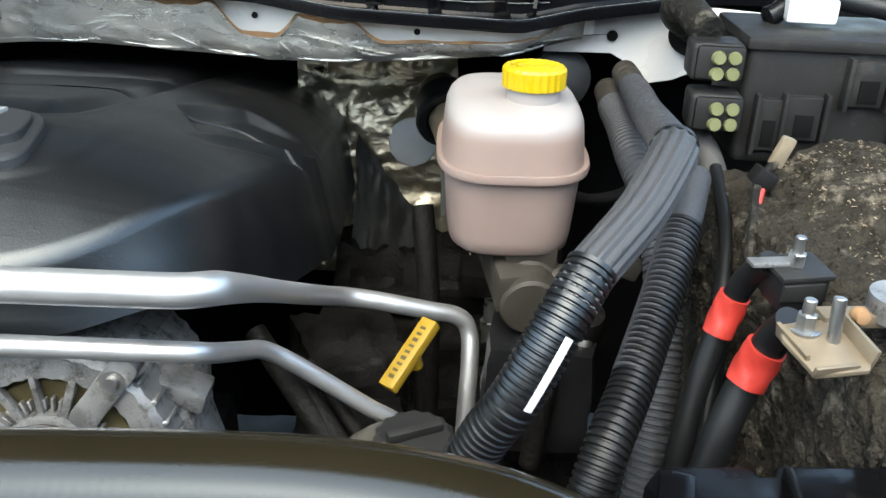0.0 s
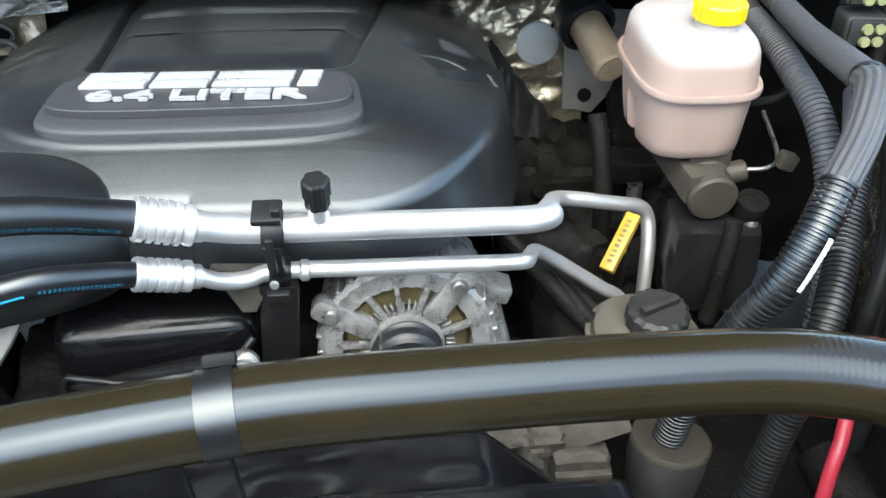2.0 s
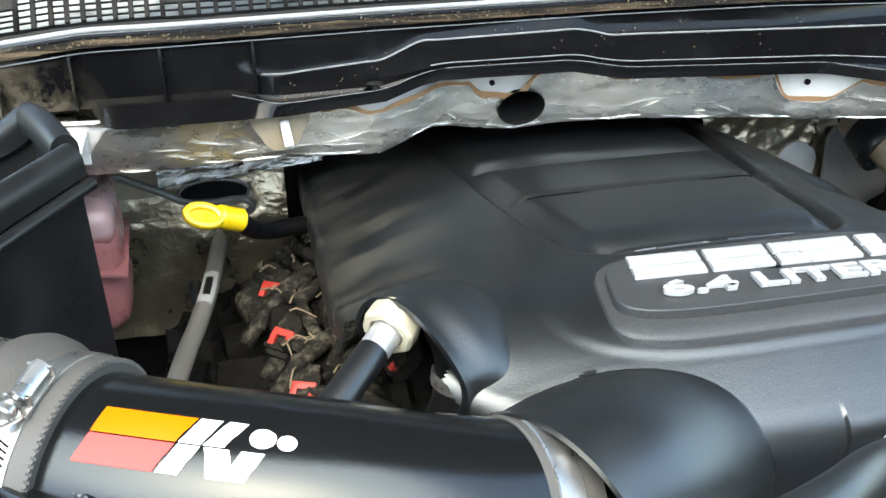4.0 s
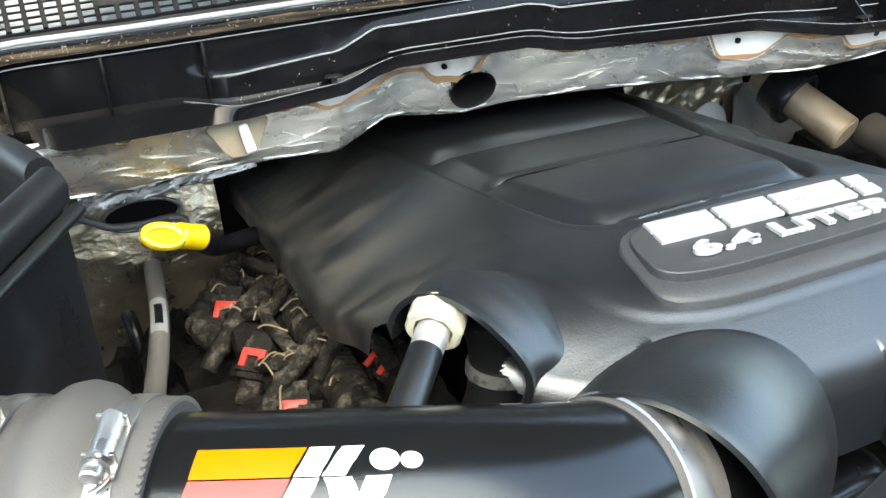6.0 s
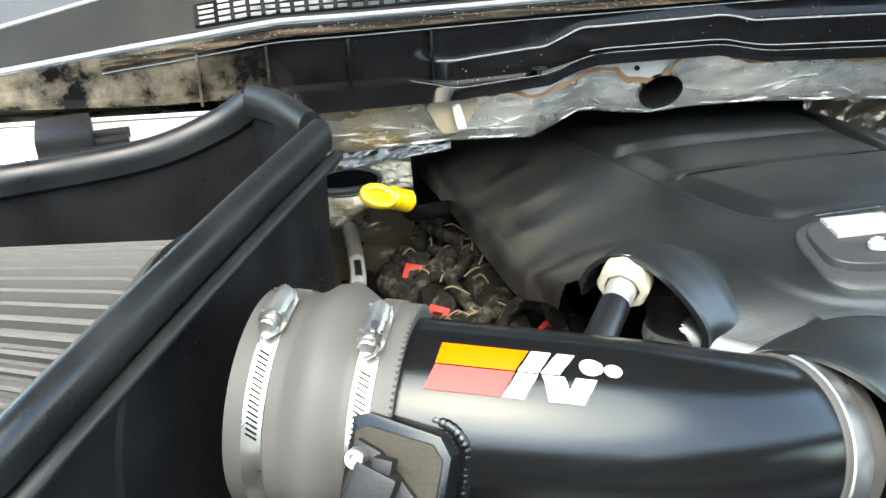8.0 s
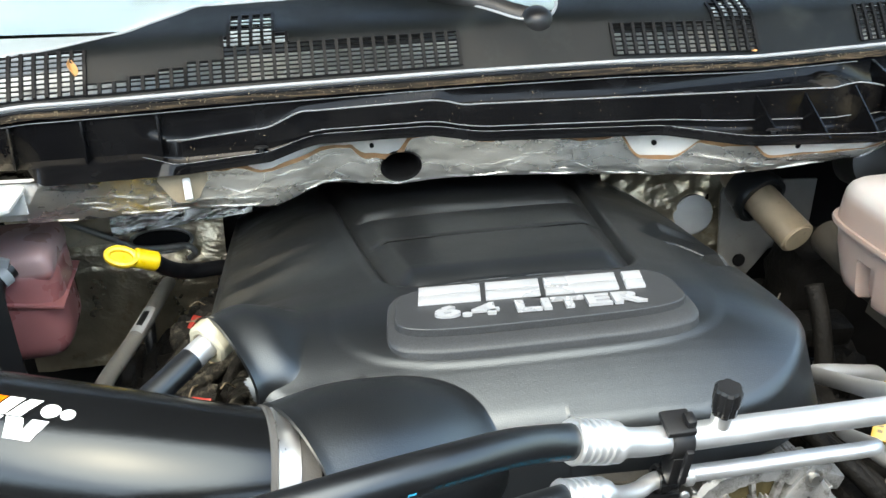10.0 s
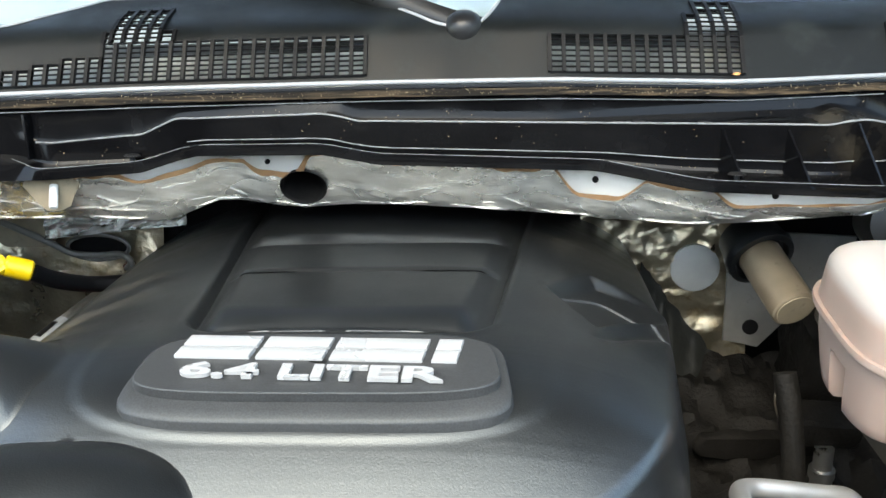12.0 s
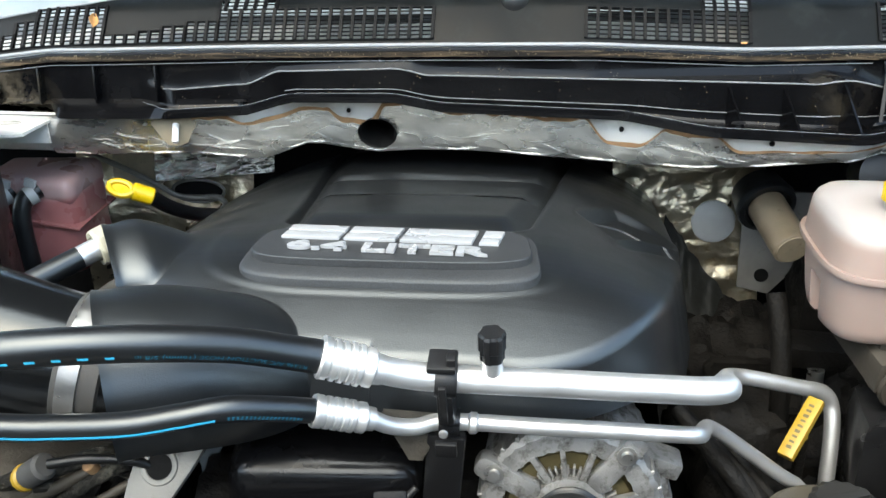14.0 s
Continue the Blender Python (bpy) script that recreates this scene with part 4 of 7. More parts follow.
def cover_taper(x, y):
    """How far the cover's sides draw in towards the front."""
    return 0.046 * ease(0.92, 0.56, y) if x > XC else 0.060 * ease(0.66, 0.54, y)


def cover_inside(x, y):
    """Distance in from the cover's outline (a rectangle rounded at the front)."""
    dx = min(x - XL, XR - x) - cover_taper(x, y)
    dy = y - YF
    if dx < RC and dy < RC:
        return RC - math.hypot(RC - dx, RC - dy)
    return min(dx, dy)


TOP = [(0.48, 1.328), (0.50, 1.342), (0.52, 1.354), (0.56, 1.377), (0.59, 1.391), (0.615, 1.398), (0.66, 1.401), (0.70, 1.399), (0.765, 1.389), (0.90, 1.371), (1.06, 1.352), (1.27, 1.318)]


# louvres of the sunken panel: front edge, rear edge, height, length of the front slope, strength in the middle
LOUVRES = ((0.716, 0.860, 0.0150, 0.040, 0.55), (0.866, 0.968, 0.0085, 0.016, 0.25), (0.974, 1.30, 0.0095, 0.026, 0.85))
SCOOP = ((-0.268, 0.858), (-0.215, 0.930), (-0.120, 0.926), (-0.120, 0.908), (-0.226, 0.779))


def panel_inside(x, y, hw):
    """Distance in from the louvre panel's outline, rounded at its front corners."""
    r = 0.040
    dx, dy = hw - abs(x), y - 0.706
    if dx < r and dy < r:
        return r - math.hypot(r - dx, r - dy)
    return min(dx, dy)


def edge_inside(p, q, x, y):
    """Distance to the right of the line from p to q."""
    L = math.hypot(q[0] - p[0], q[1] - p[1])
    return ((x - p[0]) * (q[1] - p[1]) - (y - p[1]) * (q[0] - p[0])) / L


def cover_z(x, y):
    z = sum(table(TOP, y + d) for d in (-0.02, -0.01, 0.0, 0.01, 0.02)) / 5
    fall = 0.078 * (0.55 + 0.45 * ease(0.5, 0.7, y)) if x > XC else 0.060 - 0.046 * ease(0.82, 0.66, y)
    z -= fall * min(1.0, abs(x - XC) / 0.32) ** (3.2 if x > XC else 2.6)
    # sunken panel inside a groove, with three pillowed louvres
    hw = 0.137 + 0.124 * (y - 0.752)
    d = panel_inside(x - XC, y, hw)
    if d > -0.012:
        z += 0.0006 * math.exp(-((d + 0.005) / 0.004) ** 2)
        z -= 0.0080 * ease(-0.001, 0.006, d) + 0.0035 * math.exp(-((d - 0.005) / 0.0035) ** 2)
        lou = ease(0.010, 0.034, hw - abs(x - XC)) * ease(0.003, 0.012, d)
        bow = 0.012 * ((x - XC) / 0.14) ** 2
        side = min(1.0, abs(x - XC) / 0.11) ** 2
        for y0, y1, high, slope, mid in LOUVRES:
            q = y - y0 - bow
            if 0.0 <= q and y - bow < y1 + 0.006:
                up = 1 - max(0.0, 1 - q / slope) ** 2
                top = high * up * (1 - 0.35 * min(1.0, q / (y1 - y0)))
                floor_ = high * 0.62 * (1 - mid) * (1 - side)
                z += lou * max(top, floor_) * (1 - ease(y1, y1 + 0.006, y - bow))
    # scooped pocket beside it: a flatter floor with a lip along its front
    pocket = 0.0
    if -0.29 < x and 0.75 < y < 0.97:
        rear = min(edge_inside(SCOOP[0], SCOOP[1], x, y), edge_inside(SCOOP[1], SCOOP[2], x, y))
        front = edge_inside(SCOOP[3], SCOOP[4], x, y)
        left = edge_inside(SCOOP[4], SCOOP[0], x, y)
        floor_ = min(1.352 - 0.40 * (x + 0.267) - 0.05 * (y - 0.863), z + 0.004)
        pocket = ease(-0.004, 0.014, rear) * ease(-0.003, 0.004, front) * ease(-0.001, 0.006, left)
        z -= 0.007 * math.exp(-((front + 0.016) / 0.009) ** 2) * ease(-0.235, -0.200, x) * ease(-0.03, 0.0, rear)
        z += (floor_ - z) * pocket
        z += 0.0025 * math.exp(-(front / 0.0045) ** 2) * ease(-0.226, -0.205, x) * ease(-0.01, 0.0, rear)
    # raised mesa that carries the badge
    mx, my = abs(x - XC + 0.003) / 0.184, (0.668 - y) / 0.091
    if y < 0.80 and mx < 1.3:
        k = 1 - (mx ** 3.4 + max(0.0, my) ** 3.4) ** (1 / 3.4)
        z += 0.0014 * ease(-0.05, 0.03, k) * (1 - ease(0.655, 0.74, y))
    # valley between the two duct mouths
    z -= 0.008 * math.exp(-((x + 0.695) / 0.040) ** 2 - ((y - 0.578) / 0.034) ** 2)
    d = cover_inside(x, y)
    f = 0.011 if x > XC else 0.022 - 0.012 * ease(-0.60, -0.70, x) * ease(0.60, 0.75, y)
    if d < f:
        z -= (1 - 0.7 * pocket) * f * (1 - math.sqrt(max(0.0, 1 - (1 - max(0, d) / f) ** 2)))
    return z


def in_duct(at, direction, x, y):
    """Metres along and across a duct's axis, seen from above."""
    L = math.hypot(direction[0], direction[1])
    dx, dy = direction[0] / L, direction[1] / L
    return (x - at[0]) * dx + (y - at[1]) * dy, -(x - at[0]) * dy + (y - at[1]) * dx


BREATHER, BREATHER_AXIS = (-0.747, 0.635, 1.371), (0.84, 0.54, 0.0)
INTAKE, INTAKE_AXIS = (-0.681, 0.483, 1.338), (0.88, 0.47, 0.0)
cover = thing("engine_cover", (XC, 0.8, 1.2), "large moulded black plastic engine cover, dusty at the back", "engine cover")
NX, NY = 300, 400
bm = bmesh.new()
grid = []
for j in range(NY + 1):
    y = YF + (YB - YF) * (j / NY) ** 1.15
    round_ = RC - math.sqrt(max(0.0, RC ** 2 - (RC - (y - YF)) ** 2)) if y - YF < RC else 0.0
    x0, x1 = XL + cover_taper(XL, y) + round_, XR - cover_taper(XR, y) - round_
    row = []
    for i in range(NX + 1):
        u = i / NX * 2 - 1
        u = math.sin(u * math.pi / 2) * 0.35 + u * 0.65
        x = (x0 + x1) / 2 + u * (x1 - x0) / 2
        row.append(bm.verts.new((x, y, cover_z(x, y))))
    grid.append(row)
for A, B in zip(grid, grid[1:]):
    for k in range(NX):
        bm.faces.new((A[k], A[k + 1], B[k + 1], B[k]))
loop = [r[0] for r in reversed(grid)] + grid[0][1:-1] + [r[-1] for r in grid]
rims = [loop]
for share in (0.35, 1.0):
    low = []
    for v in loop:
        drop, spread = 0.042 + 0.05 * ease(0.54, 0.70, v.co.y), 0.007 + 0.012 * ease(-0.30, -0.20, v.co.x)
        if v.co.x < XC - 0.2:
            drop, spread = 0.020, 0.002
        o = (Vector((v.co.x, v.co.y, 0)) - Vector((XC, 0.85, 0))).normalized()
        low.append(bm.verts.new((v.co.x + o.x * spread * share, v.co.y + o.y * spread * share, v.co.z - drop * share)))
    rims.append(low)
for A, B in zip(rims, rims[1:]):
    for k in range(len(loop) - 1):
        bm.faces.new((A[k], A[k + 1], B[k + 1], B[k]))
gone = []
for face in bm.faces:
    c = face.calc_center_median()
    s1, w1 = in_duct(BREATHER, BREATHER_AXIS, c.x, c.y)
    s2, w2 = in_duct(INTAKE, INTAKE_AXIS, c.x, c.y)
    if (s1 < 0 and c.x < -0.60) or (s1 < 0.09 and abs(w1) < 0.043) or (s2 < 0.0 and w2 < 0.06) or (s2 < 0.10 and abs(w2) < 0.06):
        gone.append(face)
bmesh.ops.delete(bm, geom=gone, context="FACES")
part("shell", bm, M_COVER, cover, sharp=50)
# Dark crescents laid on the shell paint the shade inside the louvre slots.
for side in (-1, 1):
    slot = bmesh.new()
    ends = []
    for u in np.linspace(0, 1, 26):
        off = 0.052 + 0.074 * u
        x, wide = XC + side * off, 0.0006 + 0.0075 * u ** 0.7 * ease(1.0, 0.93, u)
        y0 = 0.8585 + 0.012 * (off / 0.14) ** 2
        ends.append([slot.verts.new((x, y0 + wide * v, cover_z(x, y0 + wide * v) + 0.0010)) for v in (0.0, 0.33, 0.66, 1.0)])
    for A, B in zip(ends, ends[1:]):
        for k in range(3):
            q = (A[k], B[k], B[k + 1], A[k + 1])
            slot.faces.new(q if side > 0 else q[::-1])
    part("louvre_slot", slot, M_DARK, cover, "tapering slot, its inner shade painted as a dark sheet")
# Added lip in paler plastic stands for the highlight on the pocket's bevel.
rim, _ = spline([(-0.262, 0.852, 0.0), (-0.236, 0.869, 0.0), (-0.211, 0.880, 0.0), (-0.190, 0.873, 0.0), (-0.165, 0.857, 0.0), (-0.143, 0.842, 0.0)], 0.003)
part("scoop_rim", sweep([(p.x, p.y, cover_z(p.x, p.y + 0.003) - 0.0006) for p in rim], 0.0026, 10), M_PAD, cover, "added lip of the scooped pocket, paler for its bevel highlight")


def soft_max(a, b, k):
    h = max(k - abs(a - b), 0.0) / k
    return max(a, b) + h * h * k / 4


def horn(name, mouth, axis, radius, length, rise, wrap0, wrap1, fillet, flare=0.0):
    """An arched duct mouth with a rolled lip that runs into the cover through a soft fillet. radius: a function of the metres along."""
    d = Vector(axis).normalized()
    side = d.cross(Vector((0, 0, 1))).normalized()
    b = bmesh.new()
    n, skins = 64, []
    for inset in (0.0, 0.0030):
        rows = []
        for i in range(n + 1):
            s_ = length * (i / n)
            r = radius(s_) + (0.0014 * math.exp(-(s_ / 0.004) ** 2) if not inset else 0.0) - inset
            c = Vector(mouth) + d * s_ + Vector((0, 0, rise * ease(0.0, 1.0, i / n)))
            row = []
            for k in range(73):
                a = radians(wrap0 + (wrap1 - wrap0) * k / 72)
                p = c + side * math.sin(a) * r * (1 + flare * ease(0.2, 1.4, a)) + Vector((0, 0, math.cos(a) * r))
                if cover_inside(p.x, p.y) > 0.0 and not inset:
                    p.z = soft_max(p.z, cover_z(p.x, p.y) - 0.0008, fillet * ease(0.0, 0.02, s_) + 0.0005)
                row.append(b.verts.new(p))
            rows.append(row)
        for A, B in zip(rows, rows[1:]):
            for k in range(72):
                b.faces.new((A[k], A[k + 1], B[k + 1], B[k]))
        skins.append(rows)
    for k in range(72):
        b.faces.new((skins[0][0][k], skins[0][0][k + 1], skins[1][0][k + 1], skins[1][0][k]))
    return part(name, b, M_COVER, cover, sharp=50)


horn("breather_horn", BREATHER, BREATHER_AXIS, lambda q: (0.0490 + 0.007 * ease(0.006, 0.04, q)) * max(0.02, 1 - max(0.0, (q - 0.01) / 0.125) ** 2.4) ** 0.5, 0.132, -0.034, -92, 118, 0.005, 0.34)
horn("intake_horn", INTAKE, INTAKE_AXIS, lambda q: (0.0805 + 0.0012 * ease(0.010, 0.060, q)) * max(0.02, 1 - (q / 0.208) ** 3.0) ** 0.5, 0.205, -0.028, -100, 118, 0.004)

# badge: plate, blocks in place of the maker's word, and the displacement
BZ = 1.4085


def pad_outline(hx, hy, p, flare):
    """A squarish oval outline, wider at its front."""
    out = []
    for k in range(72):
        a = 2 * math.pi * k / 72
        c, s_ = math.cos(a), math.sin(a)
        sq = 1 / (abs(c) ** p + abs(s_) ** p) ** (1 / p)
        out.append((c * sq * (hx - flare * s_ * sq), s_ * sq * hy))
    return out


def tier(outline, at, steps):
    """A stepped plate: rings of the outline at (scale, height, slope of the height towards the front)."""
    b = bmesh.new()
    rr = []
    for sc, h, fall in steps:
        rr.append([b.verts.new((at[0] + x * (1 - (1 - sc) * 0.45), at[1] + y * sc, at[2] + h + fall * y)) for x, y in outline] if sc > 0.06 else [b.verts.new((at[0] + x * sc, at[1] + y * sc, at[2] + h)) for x, y in outline])
    for A, B in zip(rr, rr[1:]):
        for k in range(len(outline)):
            b.faces.new((A[k], A[(k + 1) % len(outline)], B[(k + 1) % len(outline)], B[k]))
    return b


badge = part("badge_plate", tier(pad_outline(0.144, 0.052, 4.6, 0.006), (XC + 0.002, 0.634, BZ), [(1.02, -0.018, 0.12), (1.0, -0.0085, 0.12), (0.985, -0.0070, 0.12), (0.94, -0.0055, 0.11), (0.80, -0.0040, 0.09), (0.05, -0.003, 0.0)]), M_PAD, cover, "grained dark grey badge plate with bevelled rim", sharp=24)
part("badge_inlay", tier(pad_outline(0.1355, 0.0405, 4.2, 0.006), (XC + 0.002, 0.6400, BZ), [(1.01, -0.006, 0.03), (1.0, 0.0000, 0.015), (0.985, 0.0010, 0.015), (0.05, 0.0014, 0.0)]), M_PAD, badge, "raised inner plate", sharp=24)
for x0, x1 in ((-0.108, -0.049), (-0.044, 0.008), (0.013, 0.084), (0.091, 0.110)):
    for y0, y1 in ((0.0022, 0.0160), (-0.0145, -0.0010)):
        sl = 0.12
        poly = [(x0 + y0 * sl, y0), (x1 + y0 * sl, y0), (x1 + y1 * sl, y1), (x0 + y1 * sl, y1)]
        part("badge_block", prism(poly, 0, 0.0035, pose(XC - 0.001, 0.6555, BZ + 0.0012, 0, 0, -2), 0.0012), M_SILVER, badge, "raised silver bar")
words("6.4 LITER", 0.0240, pose(XC - 0.002, 0.6210, BZ + 0.0034, 0, 0, -2) @ Matrix.Diagonal((2.06, 1.0, 1, 1)), M_SILVER, badge, 0.0016)


# ---- brake fluid reservoir and master cylinder ----
def blob_section(a, hx, hy, p=4.0):
    c, s_ = math.cos(a), math.sin(a)
    k = 1 / (abs(c / hx) ** p + abs(s_ / hy) ** p) ** (1 / p)
    return c * k, s_ * k


res = thing("brake_fluid_reservoir", (0.07, 0.79, 1.27), "milky translucent plastic brake fluid reservoir with yellow cap", "reservoir")
RX, RY = 0.066, 0.805
bm = bmesh.new()
rings = []
for z, k, dy in ((1.268, 0.60, 0), (1.269, 0.80, 0), (1.274, 0.875, 0), (1.285, 0.90, 0), (1.3165, 0.935, 0), (1.3195, 0.939, 0), (1.342, 0.965, 0), (1.3425, 1.0, 0), (1.357, 0.985, 0), (1.376, 0.965, 0), (1.386, 0.945, 0), (1.393, 0.90, 0), (1.3985, 0.82, 0), (1.4015, 0.66, 0), (1.403, 0.40, 0), (1.4035, 0.02, 0)):
    ring = []
    for q in range(88):
        x, y = blob_section(2 * math.pi * q / 88, 0.0635, 0.090, 3.4)
        low_cut = 0.0 if z > 1.31 else -0.25 * max(0.0, y) * (1.31 - z) / 0.04
        notch = 0.016 if z < 1.318 and x < -0.03 and -0.026 < y < 0.006 else 0.0
        ring.append(bm.verts.new((RX + x * k + notch, RY + y * k + low_cut, z)))
    rings.append(ring)
for A, B in zip(rings, rings[1:]):
    for q in range(88):
        bm.faces.new((A[q], A[(q + 1) % 88], B[(q + 1) % 88], B[q]))
bm.faces.new(rings[0])
bm.faces.new(rings[-1])
part("tank", bm, M_RES, res, sharp=55)
bm = bmesh.new()
rings = []
for e, z in ((0.0, 1.3455), (0.0042, 1.345), (0.005, 1.3485), (0.0042, 1.352), (0.0, 1.3515)):
    ring = []
    for q in range(88):
        x, y = blob_section(2 * math.pi * q / 88, 0.0633 + e, 0.0898 + e, 3.4)
        ring.append(bm.verts.new((RX + x, RY + y, z)))
    rings.append(ring)
for A, B in zip(rings, rings[1:] + rings[:1]):
    for q in range(88):
        bm.faces.new((A[q], A[(q + 1) % 88], B[(q + 1) % 88], B[q]))
part("weld_seam", bm, M_RES, res, "raised weld flange")
part("filler_neck", cyl((0.080, 0.775, 1.398), (0.080, 0.775, 1.418), 0.0235, 32, 0.001), M_RES, res)
cap = part("cap", lathe([(0.0, 0.0), (0.0275, 0.0), (0.0275, 0.015), (0.0255, 0.0175), (0.0235, 0.0175), (0.0225, 0.0165), (0.0, 0.0165)], (0.080, 0.775, 1.4135), (0, 0, 1), 96, 24, 0.035), M_YELLOW, res, "ribbed yellow screw cap", sharp=30)
for rr in (0.019, 0.013, 0.007):
    part("ring_mark", lathe([(rr, 0.0), (rr + 0.0012, 0.0008), (rr + 0.0024, 0.0)], (0.080, 0.775, 1.4302), (0, 0, 1), 40, cap=False), M_YELLOW, cap)

res.scale = (1.04, 1.04, 1.03)
res.location += Vector((-0.002, 0.0, -0.004))

mc = thing("master_cylinder", (0.08, 0.80, 1.20), "grey-brown cast brake master cylinder under the reservoir", "cylinder")
part("barrel", lathe([(0.0, 0.0), (0.026, 0.001), (0.029, 0.004), (0.029, 0.03), (0.033, 0.034), (0.033, 0.06), (0.027, 0.065), (0.027, 0.30)], (0.083, 0.700, 1.226), (0, 1, 0.10), 36), M_IRON, mc)
part("wedge_body", prism([(-0.020, -0.03), (0.026, -0.02), (0.030, 0.08), (-0.028, 0.09)], -0.020, 0.016, pose(0.070, 0.735, 1.243, 6, 0, 4), 0.006), M_IRON, mc, "tapering cast body")
part("outlet_boss", cyl((0.083, 0.735, 1.235), (0.128, 0.735, 1.245), 0.013, 18, 0.002), M_IRON, mc)
part("boss_pad", boxes(((0.083, 0.78, 1.262), (0.05, 0.10, 0.03), (0, 0, 0), 0.006)), M_IRON, mc)
part("brake_pipe", sweep([(0.128, 0.735, 1.245), (0.155, 0.735, 1.247), (0.175, 0.76, 1.25), (0.19, 0.85, 1.26)], 0.0028, 10), M_STEEL, mc)
part("outlet_boss", cyl((0.083, 0.79, 1.24), (0.083, 0.74, 1.205), 0.012, 18, 0.002), M_IRON, mc)

boost = thing("brake_booster", (0.02, 1.1, 1.2), "brake booster with a tan metal accumulator on a painted plate", "brake booster")
part("mounting_plate", prism([(-0.028, -0.085), (0.02, -0.095), (0.06, -0.05), (0.13, -0.02), (0.14, 0.065), (-0.015, 0.075), (-0.028, 0.055)], -0.003, 0.003, pose(0.03, 1.175, 1.205, 82, 0, 0), 0.001), M_BRACKET, boost, "grey mounting plate")
# Dark disc on the plate paints the hole's inner shade.
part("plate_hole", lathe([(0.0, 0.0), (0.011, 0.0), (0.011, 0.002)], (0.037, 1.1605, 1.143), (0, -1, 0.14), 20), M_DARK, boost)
acc0, acc1 = Vector((-0.006, 1.13, 1.315)), Vector((0.030, 0.990, 1.262))
part("accumulator", cyl(acc0, acc1, 0.0265, 36, 0.002), M_TAN, boost, "tan-grey metal accumulator cylinder")
part("accumulator_face", lathe([(0.0, 0.0012), (0.022, 0.001), (0.0225, 0.0)], acc1, acc1 - acc0, 36), M_GASKET, boost, "worn tan end face")
part("collar", lathe([(0.036, -0.03), (0.041, 0.0), (0.043, 0.006), (0.041, 0.014), (0.034, 0.015), (0.030, 0.008)], acc0.lerp(acc1, 0.36), acc1 - acc0, 36), M_RUBBER, boost)
part("housing", lumpy((0.115, 1.08, 1.15), (0.10, 0.10, 0.13), (8, 0, 0), 0.006, 3.0), M_GRIME, boost)
single("firewall_plug", lathe([(0.0, 0.003), (0.031, 0.002), (0.034, 0.0), (0.034, -0.006)], (-0.040, 1.186, 1.222), (0, -1, 0.15), 36), M_DISC, "round pale grey plug in the foil firewall", "plug")
rows = []
for v in np.linspace(0, 1, 90):
    row = []
    for u in np.linspace(0, 1, 80):
        x, z = -0.200 + (0.215 + 0.03 * v) * u, 1.395 - 0.37 * v
        fold = 0.014 * abs(noise.noise(Vector((x * 11 + z * 9, z * 16, 2)))) + 0.009 * abs(noise.noise(Vector((x * 26 - z * 14, z * 30, 4)))) + 0.003 * abs(noise.noise(Vector((x * 70, z * 60, 6)))) - 0.006
        row.append((x, 1.208 - 0.035 * v + fold, z))
    rows.append(row)
heat = thing("heat_flap", (-0.04, 1.2, 1.1), "crumpled shiny foil heat shield with a dark hanging membrane", "heat shield")
part("foil", sheet(rows, 0.0015), M_FOILB, heat, "crumpled golden foil", sharp=60)
edge, _ = spline([(-0.116, 1.178, 1.236), (-0.104, 1.175, 1.222), (-0.088, 1.172, 1.200), (-0.064, 1.166, 1.166), (-0.020, 1.158, 1.115), (0.036, 1.150, 1.065)], 0.006)
rows = []
for v in np.linspace(0, 1, 44):
    row = []
    for k, p in enumerate(edge):
        u = k / (len(edge) - 1)
        crease = 0.005 * noise.noise(Vector((u * 9, v * 6, 2))) + 0.003 * noise.noise(Vector((u * 24, v * 17, 5)))
        row.append((p.x - (0.012 + 0.03 * u) * v + crease, p.y - 0.115 * v + crease, p.z - (0.27 - 0.11 * u) * v + 0.006 * noise.noise(Vector((u * 11, 0, 7)))))
    rows.append(row)
part("membrane", sheet(rows, 0.001), M_MEMBRANE, heat, "dark grey creased membrane", sharp=60)


# ---- air conditioning lines ----
A1 = [(-0.430, 0.4595, 1.377), (-0.41, 0.466, 1.369), (-0.378, 0.474, 1.362), (-0.30, 0.481, 1.357), (-0.20, 0.489, 1.351), (-0.165, 0.4925, 1.349), (-0.149, 0.500, 1.347), (-0.1445, 0.520, 1.337), (-0.135, 0.57, 1.310),
      (-0.115, 0.65, 1.264), (-0.102, 0.705, 1.233), (-0.088, 0.728, 1.220), (-0.06, 0.738, 1.211), (-0.01, 0.752, 1.194), (0.018, 0.760, 1.184), (0.030, 0.760, 1.168), (0.032, 0.748, 1.14), (0.029, 0.730, 1.084), (0.028, 0.72, 1.02)]
suction = thing("ac_suction_line", (-0.3, 0.48, 1.03), "bright aluminium air conditioning pipe with black rubber hose", "ac line")
part("pipe", sweep(A1, lambda u, s, a: 0.0117 - 0.0027 * ease(0.27, 0.42, s), 22, 0.004), M_ALU, suction)


